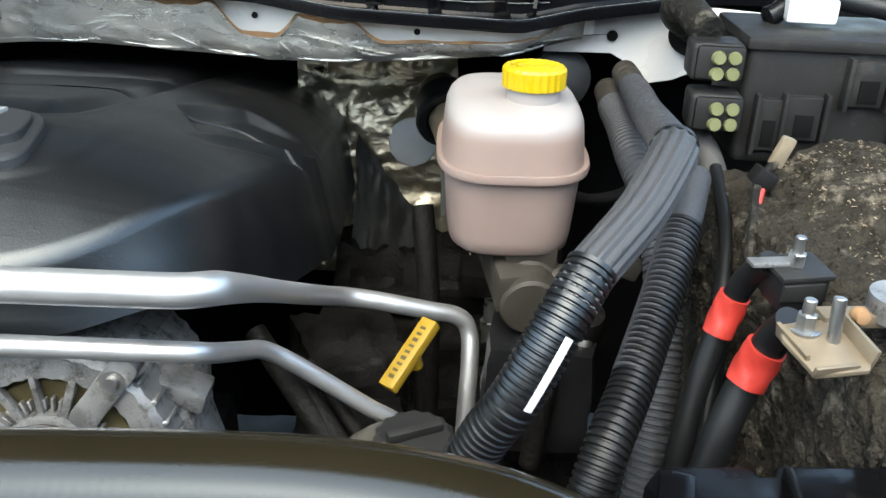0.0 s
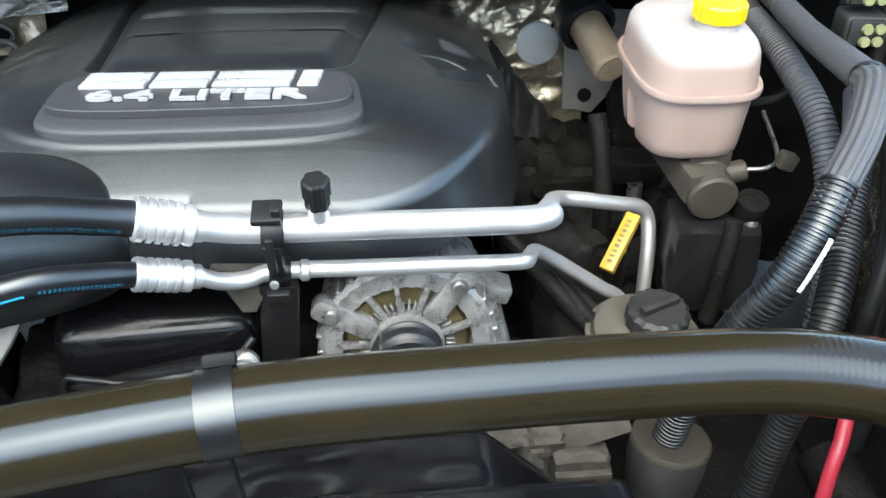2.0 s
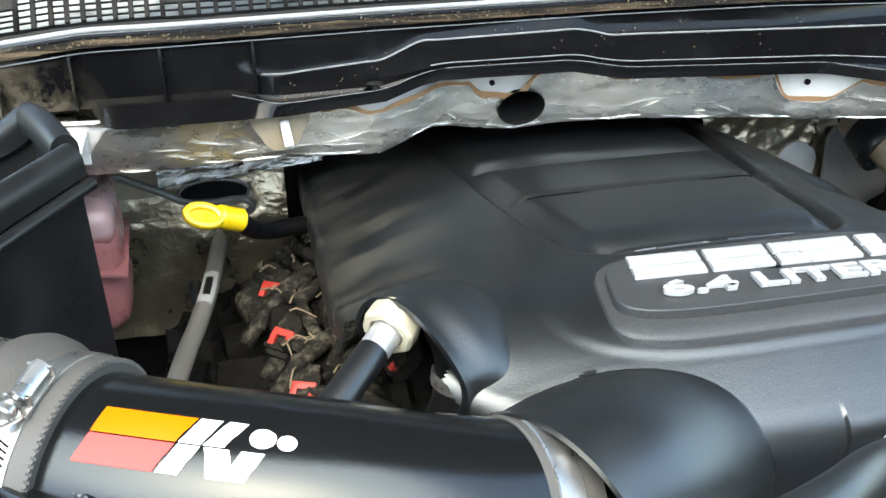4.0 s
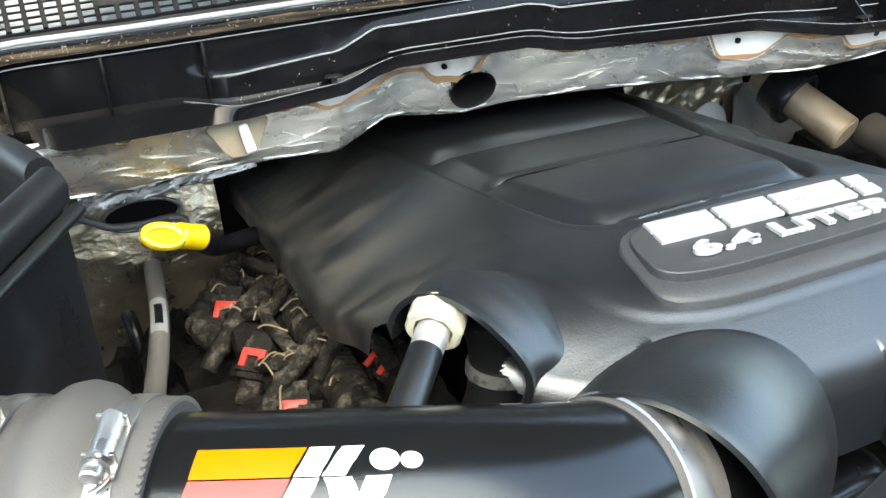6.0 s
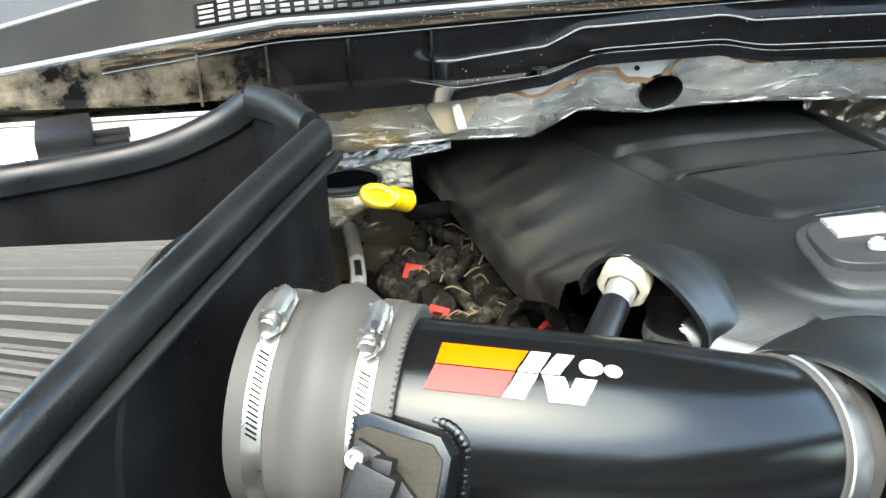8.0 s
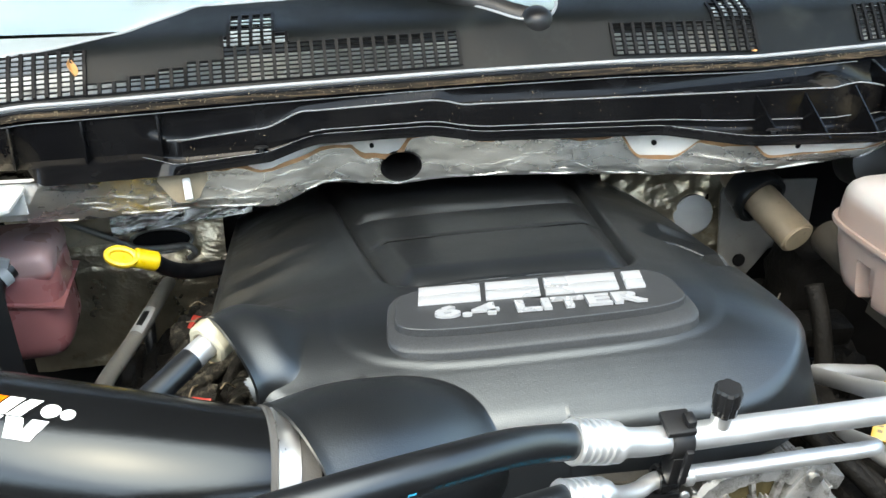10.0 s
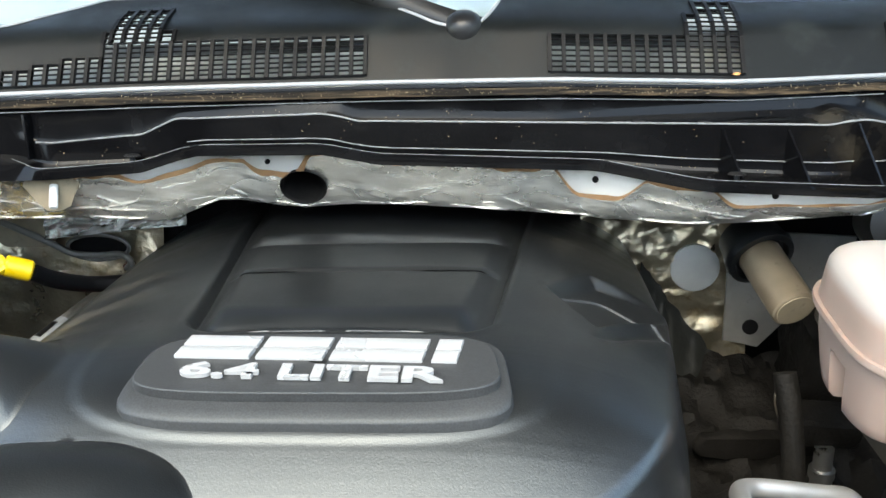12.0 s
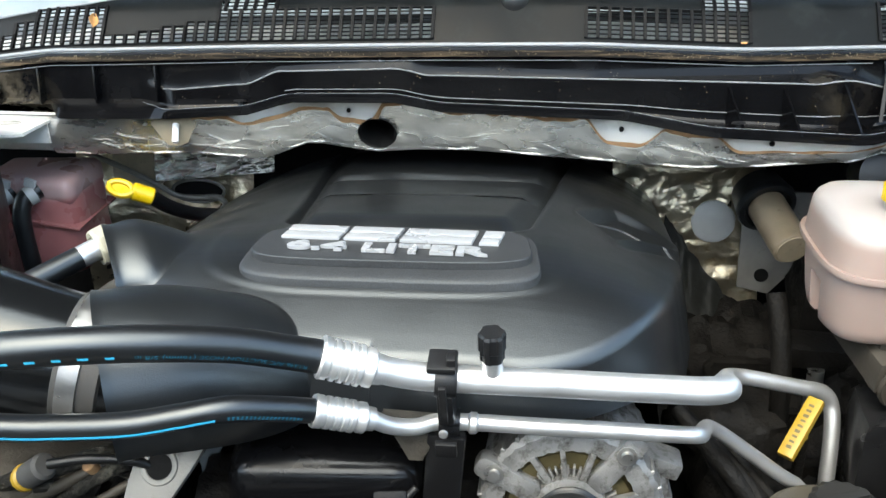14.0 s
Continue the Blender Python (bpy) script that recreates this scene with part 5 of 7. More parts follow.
def ferrule(a, b, r, parent):
    a, b = Vector(a), Vector(b)
    L = (b - a).length
    pr = [(r * 1.12, 0.0), (r * 1.2, 0.002)]
    for k in range(5):
        s = 0.004 + (L * 0.72 - 0.004) * k / 5
        w = L * 0.72 / 5
        pr += [(r * 1.16, s), (r * 1.16, s + w * 0.45), (r * 1.02, s + w * 0.62), (r * 1.02, s + w * 0.85)]
    pr += [(r * 1.1, L * 0.74), (r * 1.1, L * 0.84), (r * 0.86, L * 0.88), (r * 0.84, L)]
    return part("crimp_ferrule", lathe(pr, a, b - a, 30), M_ALU, parent, "ribbed aluminium crimp ferrule", sharp=45)


ferrule((-0.475, 0.447, 1.394), (-0.428, 0.460, 1.376), 0.0150, suction)
H1 = [(-0.470, 0.449, 1.392), (-0.495, 0.438, 1.402), (-0.53, 0.417, 1.419), (-0.57, 0.394, 1.432), (-0.62, 0.374, 1.440), (-0.68, 0.357, 1.442), (-0.76, 0.340, 1.438), (-0.85, 0.315, 1.420), (-0.95, 0.26, 1.36), (-1.0, 0.2, 1.25)]
hose1 = part("hose", sweep(H1, 0.0138, 24, 0.004), M_GLOSS, suction, "glossy black rubber hose")
part("print_dashes", strip_on(H1, 0.0138, -111, -101, 0.222, 0.95, 0.0012, dash=(0.0175, 0.0080)), M_CYAN, hose1, "cyan printed dashes")
words_on_tube("R134a A/C SUCTION HOSE (16mm) 5/8 in", 0.0058, H1, 0.0138, 0.016, -106, M_CYAND, hose1, "print_line")
valve = part("service_valve", cyl((-0.340, 0.4775, 1.366), (-0.340, 0.4735, 1.386), 0.0085, 20, 0.001), M_ALU, suction)
part("valve_cap", lathe([(0.0095, 0.0), (0.0102, 0.001), (0.0102, 0.010), (0.0114, 0.011), (0.0114, 0.025), (0.0098, 0.0275), (0.0, 0.0275)], (-0.340, 0.474, 1.382), (0, -0.15, 1), 48, 6, 0.10), M_PLASTIC, valve, "black ribbed screw cap", sharp=25)

A2 = [(-0.440, 0.4595, 1.329), (-0.425, 0.466, 1.318), (-0.405, 0.476, 1.311), (-0.380, 0.486, 1.311), (-0.30, 0.494, 1.305), (-0.22, 0.5015, 1.299), (-0.185, 0.505, 1.296), (-0.166, 0.511, 1.292), (-0.158, 0.530, 1.280), (-0.148, 0.572, 1.256), (-0.138, 0.594, 1.243), (-0.115, 0.606, 1.222), (-0.06, 0.622, 1.172), (-0.035, 0.630, 1.150), (-0.02, 0.634, 1.12), (-0.015, 0.64, 1.05)]
liquid = thing("ac_liquid_line", (-0.3, 0.49, 1.05), "thin aluminium air conditioning pipe with black rubber hose", "ac line")
part("pipe", sweep(A2, 0.0074, 18, 0.004), M_ALU, liquid)
ferrule((-0.483, 0.441, 1.347), (-0.438, 0.460, 1.328), 0.0118, liquid)
H2 = [(-0.478, 0.443, 1.345), (-0.50, 0.425, 1.358), (-0.535, 0.402, 1.372), (-0.57, 0.39, 1.371), (-0.61, 0.38, 1.368), (-0.67, 0.367, 1.371), (-0.76, 0.348, 1.377), (-0.86, 0.31, 1.36), (-0.95, 0.25, 1.29), (-1.0, 0.2, 1.2)]
hose2 = part("hose", sweep(H2, 0.0102, 22, 0.004), M_GLOSS, liquid, "glossy black rubber hose")
part("print_stripe", strip_on(H2, 0.0102, -119, -104, 0.13, 0.38, 0.003), M_CYAN, hose2, "solid cyan stripe")
part("print_line", strip_on(H2, 0.0102, -118, -98, 0.03, 0.12, 0.0008, dash=(0.0032, 0.0018)), M_CYAND, hose2, "tiny cyan print that cannot be read")
part("weld_collar", lathe([(0.0074, 0), (0.0095, 0.002), (0.0095, 0.007), (0.0074, 0.009)], (-0.362, 0.4875, 1.3098), (1, 0.09, -0.07), 20), M_ALU, liquid)
pc = thing("pipe_clamp", (-0.378, 0.48, 1.2), "black plastic clamp and bracket holding both pipes", "clamp")
for cx, cy, cz, cr in ((-0.378, 0.474, 1.362, 0.0155), (-0.378, 0.4865, 1.311, 0.0115)):
    part("saddle", lathe([(cr - 0.003, -0.009), (cr, -0.009), (cr + 0.001, -0.006), (cr + 0.001, 0.006), (cr, 0.009), (cr - 0.003, 0.009)], (cx, cy, cz), (1, 0.09, -0.08), 24, cap=False), M_PLASTIC, pc)
part("web", boxes(((-0.378, 0.474, 1.338), (0.014, 0.022, 0.034), (14, 0, 0), 0.003)), M_PLASTIC, pc)
part("top_tab", boxes(((-0.380, 0.470, 1.380), (0.024, 0.024, 0.006), (14, 0, 0), 0.002), ((-0.372, 0.466, 1.385), (0.008, 0.012, 0.008), (14, 0, 0), 0.002)), M_PLASTIC, pc)
part("latch", boxes(((-0.378, 0.452, 1.350), (0.006, 0.004, 0.04), (14, 0, 0), 0.001)), M_PLASTIC, pc)
part("latch_foot", boxes(((-0.378, 0.462, 1.300), (0.018, 0.006, 0.016), (14, 0, 0), 0.001)), M_PLASTIC, pc)
part("screw", lathe([(0.0, 0.002), (0.003, 0.002), (0.004, 0.0)], (-0.378, 0.448, 1.325), (0, -1, 0.2), 12), M_STEEL, pc)
part("bracket_arm", boxes(((-0.388, 0.50, 1.225), (0.034, 0.012, 0.15), (10, 6, 0), 0.004)), M_PLASTIC, pc)


# ---- upper radiator hose ----
rad = thing("radiator_hose", (-0.3, 0.26, 1.2), "thick brown-black ribbed rubber radiator hose", "hose")
RH = [(-0.85, 0.17, 1.335), (-0.70, 0.205, 1.352), (-0.55, 0.237, 1.366), (-0.38, 0.262, 1.374), (-0.25, 0.270, 1.375), (-0.12, 0.274, 1.375), (-0.04, 0.272, 1.374), (0.025, 0.259, 1.370), (0.070, 0.232, 1.360), (0.103, 0.188, 1.342), (0.124, 0.13, 1.315), (0.135, 0.05, 1.27)]
part("hose", sweep(RH, lambda u, s, a: 0.0268 + (0.000005 + 0.000010 * ease(0.42, 0.60, u) + 0.000030 * ease(0.66, 0.84, u)) * math.sin(s * 2 * math.pi / 0.0046 + 0.5 * math.sin(a)), 40, 0.0009), M_HOSE, rad, sharp=60)
part("band_clamp", sweep([(-0.399, 0.2595, 1.3735), (-0.388, 0.261, 1.374), (-0.377, 0.2625, 1.3745)], 0.0276, 40, 0.003), M_GLOSS, rad, "black band clamp")
part("clip_tab", boxes(((-0.388, 0.281, 1.398), (0.020, 0.012, 0.008), (-40, 0, 8), 0.002), ((-0.388, 0.286, 1.390), (0.016, 0.006, 0.010), (-40, 0, 8), 0.001)), M_BARS, rad)


# ---- alternator ----
alt = thing("alternator", (-0.272, 0.55, 1.10), "grey cast aluminium alternator with black pulley", "alternator")
AC_, AN = Vector((-0.272, 0.505, 1.207)), Vector((0, -1, 0.12))
am = Matrix.Translation(AC_) @ AN.normalized().to_track_quat("Z", "Y").to_matrix().to_4x4()
part("housing", lathe([(0.083, -0.12), (0.085, -0.03), (0.083, -0.004), (0.078, 0.0), (0.062, 0.001), (0.061, -0.012), (0.036, -0.012), (0.035, 0.004), (0.026, 0.006), (0.026, -0.002), (0.0, -0.002)], AC_, AN, 72, 36, 0.02), M_CAST, alt, sharp=30)
part("winding", lathe([(0.060, -0.011), (0.056, -0.006), (0.040, -0.006), (0.037, -0.011)], AC_, AN, 48, cap=False), M_COPPER, alt, "copper windings behind the slots")
for a, w in ((98, 0.0045), (124, 0.006), (72, 0.006), (18, 0.006), (345, 0.0045), (322, 0.006), (245, 0.006), (210, 0.0045), (180, 0.006)):
    b = bmesh.new()
    box(b, (0.0485, 0, -0.001), (0.030, w, 0.007), (0, 0, 0), 0.0012)
    b.transform(am @ Matrix.Rotation(radians(a), 4, "Z"))
    part("spoke", b, M_CAST, alt)
for k in range(48):
    b = bmesh.new()
    box(b, (0.0405, 0, -0.003), (0.010 if k % 2 else 0.0075, 0.0020, 0.006), (0, 0, 0), 0.0004, 1)
    b.transform(am @ Matrix.Rotation(2 * math.pi * (k + 0.5) / 48, 4, "Z"))
    part("fin", b, M_CAST, alt)
for k in range(30):
    b = bmesh.new()
    box(b, (0.0815, 0, -0.020), (0.008, 0.004, 0.034), (0, 0, 0), 0.001, 1)
    b.transform(am @ Matrix.Rotation(2 * math.pi * (k + 0.5) / 30, 4, "Z"))
    part("rim_fin", b, M_CAST, alt)
for a, L in ((52, 0.030), (152, 0.026), (272, 0.028)):
    b = prism(rounded(0.033, -0.010, 0.086 + L * 0.4, 0.010, 0.007), -0.012, 0.005, None, 0.001)
    b.transform(am @ Matrix.Rotation(radians(a), 4, "Z"))
    part("lug", b, M_CAST, alt)
    b = lathe([(0.0, 0.010), (0.005, 0.010), (0.0055, 0.006), (0.009, 0.006), (0.009, 0.003)], (0.078, 0, 0), (0, 0, 1), 12)
    b.transform(am @ Matrix.Rotation(radians(a), 4, "Z"))
    part("bolt", b, M_STEEL, alt)
part("pulley", lathe([(0.0, 0.030), (0.010, 0.030), (0.011, 0.034), (0.020, 0.034), (0.021, 0.040), (0.030, 0.040), (0.030, 0.036), (0.0275, 0.034), (0.030, 0.032), (0.0275, 0.030), (0.030, 0.028), (0.0275, 0.026), (0.030, 0.024), (0.0275, 0.022), (0.030, 0.020), (0.030, 0.008), (0.0, 0.008)], AC_, AN, 40), M_RUBBER, alt, "black grooved pulley")
part("pulley_nut", lathe([(0.0, 0.044), (0.006, 0.044), (0.007, 0.042), (0.007, 0.030)], AC_, AN, 6), M_COPPER, alt, "rusty hexagonal nut")
pc_ = AC_ + AN.normalized() * 0.024
loop_ = [(pc_.x + 0.0325 * math.cos(radians(a)), pc_.z + 0.0325 * math.sin(radians(a))) for a in range(-40, 151, 10)]
loop_ = [(-0.232, 1.06)] + loop_ + [(-0.325, 1.17), (-0.36, 1.11), (-0.40, 1.04)]
bp, _ = spline([(x, 0, z) for x, z in loop_], 0.003)
belt = sheet([[(p.x, pc_.y - 0.011 + 0.022 * v, p.z + 0.0008 * math.cos(v * 38)) for p in bp] for v in np.linspace(0, 1, 14)], 0.004)
single("drive_belt", belt, M_RUBBER, "black rubber drive belt over the alternator pulley", "belt")
single("engine_bracket", boxes(((-0.185, 0.56, 1.17), (0.03, 0.05, 0.14), (0, -14, 0), 0.006), ((-0.2, 0.55, 1.24), (0.06, 0.03, 0.018), (0, 20, 0), 0.004)), M_CAST, "grey cast alternator bracket on the engine", "bracket")
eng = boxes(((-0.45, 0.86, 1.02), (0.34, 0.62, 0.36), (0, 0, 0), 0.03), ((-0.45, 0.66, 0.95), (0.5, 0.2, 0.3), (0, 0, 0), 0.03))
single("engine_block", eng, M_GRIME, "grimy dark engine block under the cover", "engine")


# ---- cold air intake ----
intake = thing("intake_tube", (-0.85, 0.48, 1.25), "glossy black metal air intake tube with coloured decal", "intake tube")
IT = [(-1.03, 0.577, 1.390), (-0.984, 0.556, 1.389), (-0.900, 0.522, 1.386), (-0.830, 0.501, 1.379), (-0.765, 0.490, 1.367), (-0.712, 0.490, 1.354), (-0.662, 0.503, 1.338), (-0.60, 0.535, 1.325)]
IR = 0.063
part("tube", sweep(IT, lambda u, s, a: IR - 0.004 * ease(0.5, 0.8, u), 64, 0.006), M_TUBE, intake)


def on_tube(s, deg, lift):
    """A point on the intake tube: metres along from its start, degrees from its top towards the front."""
    path, length = IT_PATH
    k = min(len(path) - 2, max(0, int(s / length * (len(path) - 1))))
    f = s / length * (len(path) - 1) - k
    p = path[k].lerp(path[k + 1], f)
    t, N, B = IT_FR[k]
    a = radians(deg)
    return p + (N * math.cos(a) + B * math.sin(a)) * (IR + lift)


IT_PATH = spline(IT, 0.006)
IT_FR = frames_along(IT_PATH[0])


def decal(name, poly, mat, lift, parent):
    """A thin printed shape on the tube, from a four-sided outline in (along, degrees)."""
    rows = []
    n = 10
    for i in range(n + 1):
        v = i / n
        (ax, ay), (bx, by), (cx, cy), (dx, dy) = poly
        row = []
        for k in range(n + 1):
            u = k / n
            x = (ax * (1 - u) + bx * u) * (1 - v) + (dx * (1 - u) + cx * u) * v
            y = (ay * (1 - u) + by * u) * (1 - v) + (dy * (1 - u) + cy * u) * v
            row.append(on_tube(x, y, lift))
        rows.append(row)
    return part(name, sheet(rows), mat, parent)


S0, D0, D1, D2 = 0.112, 5, 20, 35
decal("orange_block", [(S0 + 0.002, D0), (S0 + 0.050, D0), (S0 + 0.043, D1 - 0.4), (S0, D1 - 0.4)], M_ORANGE, 0.0006, intake)
decal("red_block", [(S0, D1 + 0.4), (S0 + 0.043, D1 + 0.4), (S0 + 0.036, D2), (S0 - 0.004, D2)], M_DRED, 0.0006, intake)
# white slanted marks and a rounded one in place of the maker's letters
for a, w, y0, y1, sl in ((0.0515, 0.011, D0, D1 - 0.4, -0.007), (0.0655, 0.010, D0, D1 - 0.4, -0.009), (0.0445, 0.011, D1 + 0.4, D2, -0.007),
                         (0.0575, 0.012, D1 + 0.4, D2, 0.004), (0.0755, 0.011, D1 + 0.4, D2, -0.007)):
    decal("white_mark", [(S0 + a, y0), (S0 + a + w, y0), (S0 + a + w + sl, y1), (S0 + a + sl, y1)], M_DWHITE, 0.0006, intake)
for a, y0, ra, rd in ((0.0835, 12.5, 0.0065, 5.5), (0.0955, 13.5, 0.0050, 4.2)):
    disc_ = bmesh.new()
    hub_ = disc_.verts.new(on_tube(S0 + a, y0, 0.0007))
    rim_ = [disc_.verts.new(on_tube(S0 + a + ra * math.cos(k * math.pi / 14), y0 + rd * math.sin(k * math.pi / 14), 0.0006)) for k in range(28)]
    for k in range(28):
        disc_.faces.new((hub_, rim_[k], rim_[(k + 1) % 28]))
    part("white_mark", disc_, M_DWHITE, intake)
# coupler of grey rubber
cpl = thing("rubber_coupler", (-0.99, 0.555, 1.31), "humped grey rubber coupler with two steel band clamps", "coupler")
cax = (Vector(IT[1]) - Vector(IT[0])).normalized()
c0 = Vector((-1.036, 0.581, 1.391))
part("sleeve", lathe([(0.064, 0.006), (0.0705, 0.006), (0.0705, 0.036), (0.0715, 0.040), (0.0775, 0.049), (0.079, 0.056), (0.0775, 0.063), (0.0715, 0.072), (0.0705, 0.075), (0.0705, 0.101), (0.0685, 0.103), (0.0635, 0.102)], c0, cax, 72), M_COUPLER, cpl)
side = cax.cross(Vector((0, 0, 1))).normalized()
up = side.cross(cax)


def round_coupler(s_, deg, r):
    """A point round the coupler's axis, and its outward and tangent directions."""
    a = radians(deg)
    out, tan = up * math.cos(a) + side * math.sin(a), side * math.cos(a) - up * math.sin(a)
    return c0 + cax * s_ + out * r, out, tan


for s0, deg in ((0.017, 6), (0.078, 10)):
    part("band", lathe([(0.0700, s0), (0.0716, s0 + 0.0005), (0.0716, s0 + 0.0125), (0.0700, s0 + 0.013)], c0, cax, 72, cap=False), M_STEEL, cpl, "slotted steel clamp band")
    for k in range(16):
        p, out, tan = round_coupler(s0 + 0.0065, deg + 24 + 2.6 * k, 0.0717)
        b = bmesh.new()
        box(b, (0, 0, 0), (0.0075, 0.0011, 0.0007), (0, 0, 24), 0)
        b.transform(Matrix.Translation(p) @ Matrix((cax, tan, out)).transposed().to_4x4())
        # Each slot is a dark sliver that paints the shade in the band.
        part("slot", b, M_DARK, cpl)
    p, out, tan = round_coupler(s0 + 0.0065, deg, 0.0770)
    rot = Matrix((cax, tan, out)).transposed().to_4x4()
    b = boxes(((0, 0, -0.0045), (0.0155, 0.034, 0.002), (0, 0, 0), 0.0008))
    merge(b, sweep([(0, -0.013, 0.0008), (0, 0.0, 0.0012), (0, 0.011, 0.0008)], lambda u, s_, a: 0.0062 - 0.0008 * abs(math.sin(2 * a)), 16, 0.002))
    for sy in (-0.0125, 0.0095):
        merge(b, boxes(((0, sy, -0.001), (0.0150, 0.0022, 0.009), (0, 0, 0), 0.0008)))
    b.transform(Matrix.Translation(p) @ rot)
    part("screw_housing", b, M_STEEL, cpl, "stamped steel worm housing")
    b = lathe([(0.0030, 0.0), (0.0030, 0.004), (0.0068, 0.0042), (0.0072, 0.0052), (0.0050, 0.0058), (0.0050, 0.0105), (0.0042, 0.0115), (0.0, 0.0115)], (0, 0.0110, 0.001), (0, 1, 0.08), 24)
    b.transform(Matrix.Translation(p) @ rot)
    part("screw", b, M_STEEL, cpl, "flanged hexagon screw")
    b = sweep([(0.004, 0.016, -0.004), (0.002, 0.021, -0.003), (-0.002, 0.024, -0.0035)], 0.0022, 8, 0.002)
    b.transform(Matrix.Translation(p) @ rot)
    part("band_tail", b, M_STEEL, cpl)
edge_ = bmesh.new()
for k in range(110):
    p, out, tan = round_coupler(0.1015, k * 360 / 110, 0.0690)
    tmp = bmesh.new()
    box(tmp, (0, 0, 0), (0.0030, 0.0022, 0.0030), (0, 0, 20), 0)
    tmp.transform(Matrix.Translation(p) @ Matrix((cax, tan, out)).transposed().to_4x4())
    merge(edge_, tmp)
part("woven_edge", edge_, M_COUPLER, cpl, "frayed fabric edge", kind="stuff")
bandm = thing("horn_band", (-0.69, 0.485, 1.28), "plain steel band round the intake tube at the cover", "band clamp")
bc = Vector((-0.700, 0.4925, 1.3505))
bt = Vector((0.95, 0.16, -0.28)).normalized()
part("rubber_cuff", lathe([(0.058, -0.016), (0.0612, -0.014), (0.0612, 0.022), (0.058, 0.024)], bc, bt, 64, cap=False), M_COUPLER, bandm, "grey rubber cuff")
part("band", lathe([(0.0615, -0.010), (0.0632, -0.0095), (0.0632, 0.0065), (0.0615, 0.007)], bc, bt, 64, cap=False), M_STEEL, bandm)
# sensor on its welded boss
sens = thing("air_sensor", (-0.96, 0.46, 1.36), "black plastic air sensor on a welded boss with two bolts", "sensor")
sb = pose(-0.9625, 0.4740, 1.4050, 60, 0, -34)


def on_boss(b, name, mat, label=""):
    b.transform(sb)
    return part(name, b, mat, sens, label)


on_boss(prism([(-0.030, -0.034), (0.030, -0.034), (0.030, 0.016), (0.022, 0.026), (-0.020, 0.030), (-0.030, 0.026)], -0.030, 0.010, None, 0.0012), "boss", M_TUBE, "glossy black welded boss")
weld = sweep([(-0.032, 0.018, 0.004), (-0.030, 0.0285, -0.004), (-0.018, 0.0320, -0.010), (0.004, 0.0305, -0.011), (0.022, 0.0275, -0.011), (0.0315, 0.0175, -0.013), (0.0330, 0.004, -0.016), (0.0335, -0.010, -0.018)],
             lambda u, s_, a: 0.0036 + 0.00018 * math.sin(s_ * 2 * math.pi / 0.0036 + 0.8 * math.cos(a)) + 0.0005 * noise.noise(Vector((s_ * 160, math.cos(a), math.sin(a)))), 14, 0.0008)
on_boss(weld, "weld_bead", M_TUBE, "rippled black weld bead")
on_boss(prism([(-0.026, -0.030), (0.026, -0.030), (0.026, 0.014), (0.019, 0.021), (-0.019, 0.023), (-0.026, 0.019)], 0.0105, 0.0125, None, 0.0004), "face_plate", M_CASTD, "dull grey machined face")
on_boss(prism([(-0.028, 0.004), (-0.022, 0.016), (-0.008, 0.012), (0.016, -0.008), (0.026, -0.018), (0.020, -0.030), (0.004, -0.026), (-0.016, -0.012)], 0.013, 0.0175, None, 0.001), "flange", M_PLASTIC, "black mounting flange")
on_boss(boxes(((-0.008, -0.010, 0.022), (0.026, 0.030, 0.012), (0, 0, -12), 0.003), ((-0.014, -0.030, 0.024), (0.021, 0.026, 0.014), (0, 0, -14), 0.003), ((-0.019, -0.050, 0.025), (0.024, 0.022, 0.017), (0, 0, -16), 0.002)), "body", M_PLASTIC)
on_boss(boxes(((-0.003, 0.006, 0.021), (0.012, 0.010, 0.010), (0, 0, 0), 0.002), ((-0.015, -0.032, 0.032), (0.009, 0.018, 0.004), (0, 0, -14), 0.001), ((-0.019, -0.046, 0.035), (0.014, 0.006, 0.004), (0, 0, -14), 0.001)), "latch", M_PLASTIC)
for qx, qy in ((-0.019, 0.007), (0.017, -0.020)):
    on_boss(lathe([(0.0055, 0.0), (0.0058, 0.001), (0.0058, 0.008), (0.0052, 0.009), (0.003, 0.009), (0.003, 0.005), (0.0, 0.005)], (qx, qy, 0.0175), (0, 0, 1), 20), "bolt", M_STEEL, "steel socket-head bolt")
for dx, mt in ((-0.008, M_CYAN), (-0.003, M_RUST), (0.002, M_NUT), (0.006, M_RED)):
    p0 = sb @ Vector((dx - 0.020, -0.058, 0.025))
    part("wire", sweep([p0, p0 + Vector((-0.004, -0.006, -0.006)), p0 + Vector((-0.006, -0.006, -0.026)), p0 + Vector((-0.006, 0.0, -0.08))], 0.0016, 8), mt, sens)

# heat shield box with rubber trim, and the cone filter inside
shield = thing("heat_shield", (-1.05, 0.65, 1.2), "black sheet metal filter box with thick rubber edge trim", "heat shield")
CR = [(-0.966, 0.765, 1.495), (-1.021, 0.672, 1.492), (-1.086, 0.562, 1.486), (-1.131, 0.487, 1.480), (-1.166, 0.44, 1.470), (-1.216, 0.405, 1.455), (-1.296, 0.385, 1.44)]
wall = bmesh.new()
path, _ = spline(CR, 0.01)
rows = [[(p.x, p.y, p.z - 0.004 - v * 0.24) for p in path] for v in np.linspace(0, 1, 5)]
part("side_panel", sheet(rows, 0.003), M_PLASTIC, shield, "matt black panel")
RB = [(-0.966, 0.768, 1.495), (-1.014, 0.874, 1.490), (-1.046, 0.878, 1.470), (-1.106, 0.872, 1.452), (-1.196, 0.86, 1.446), (-1.336, 0.84, 1.445)]
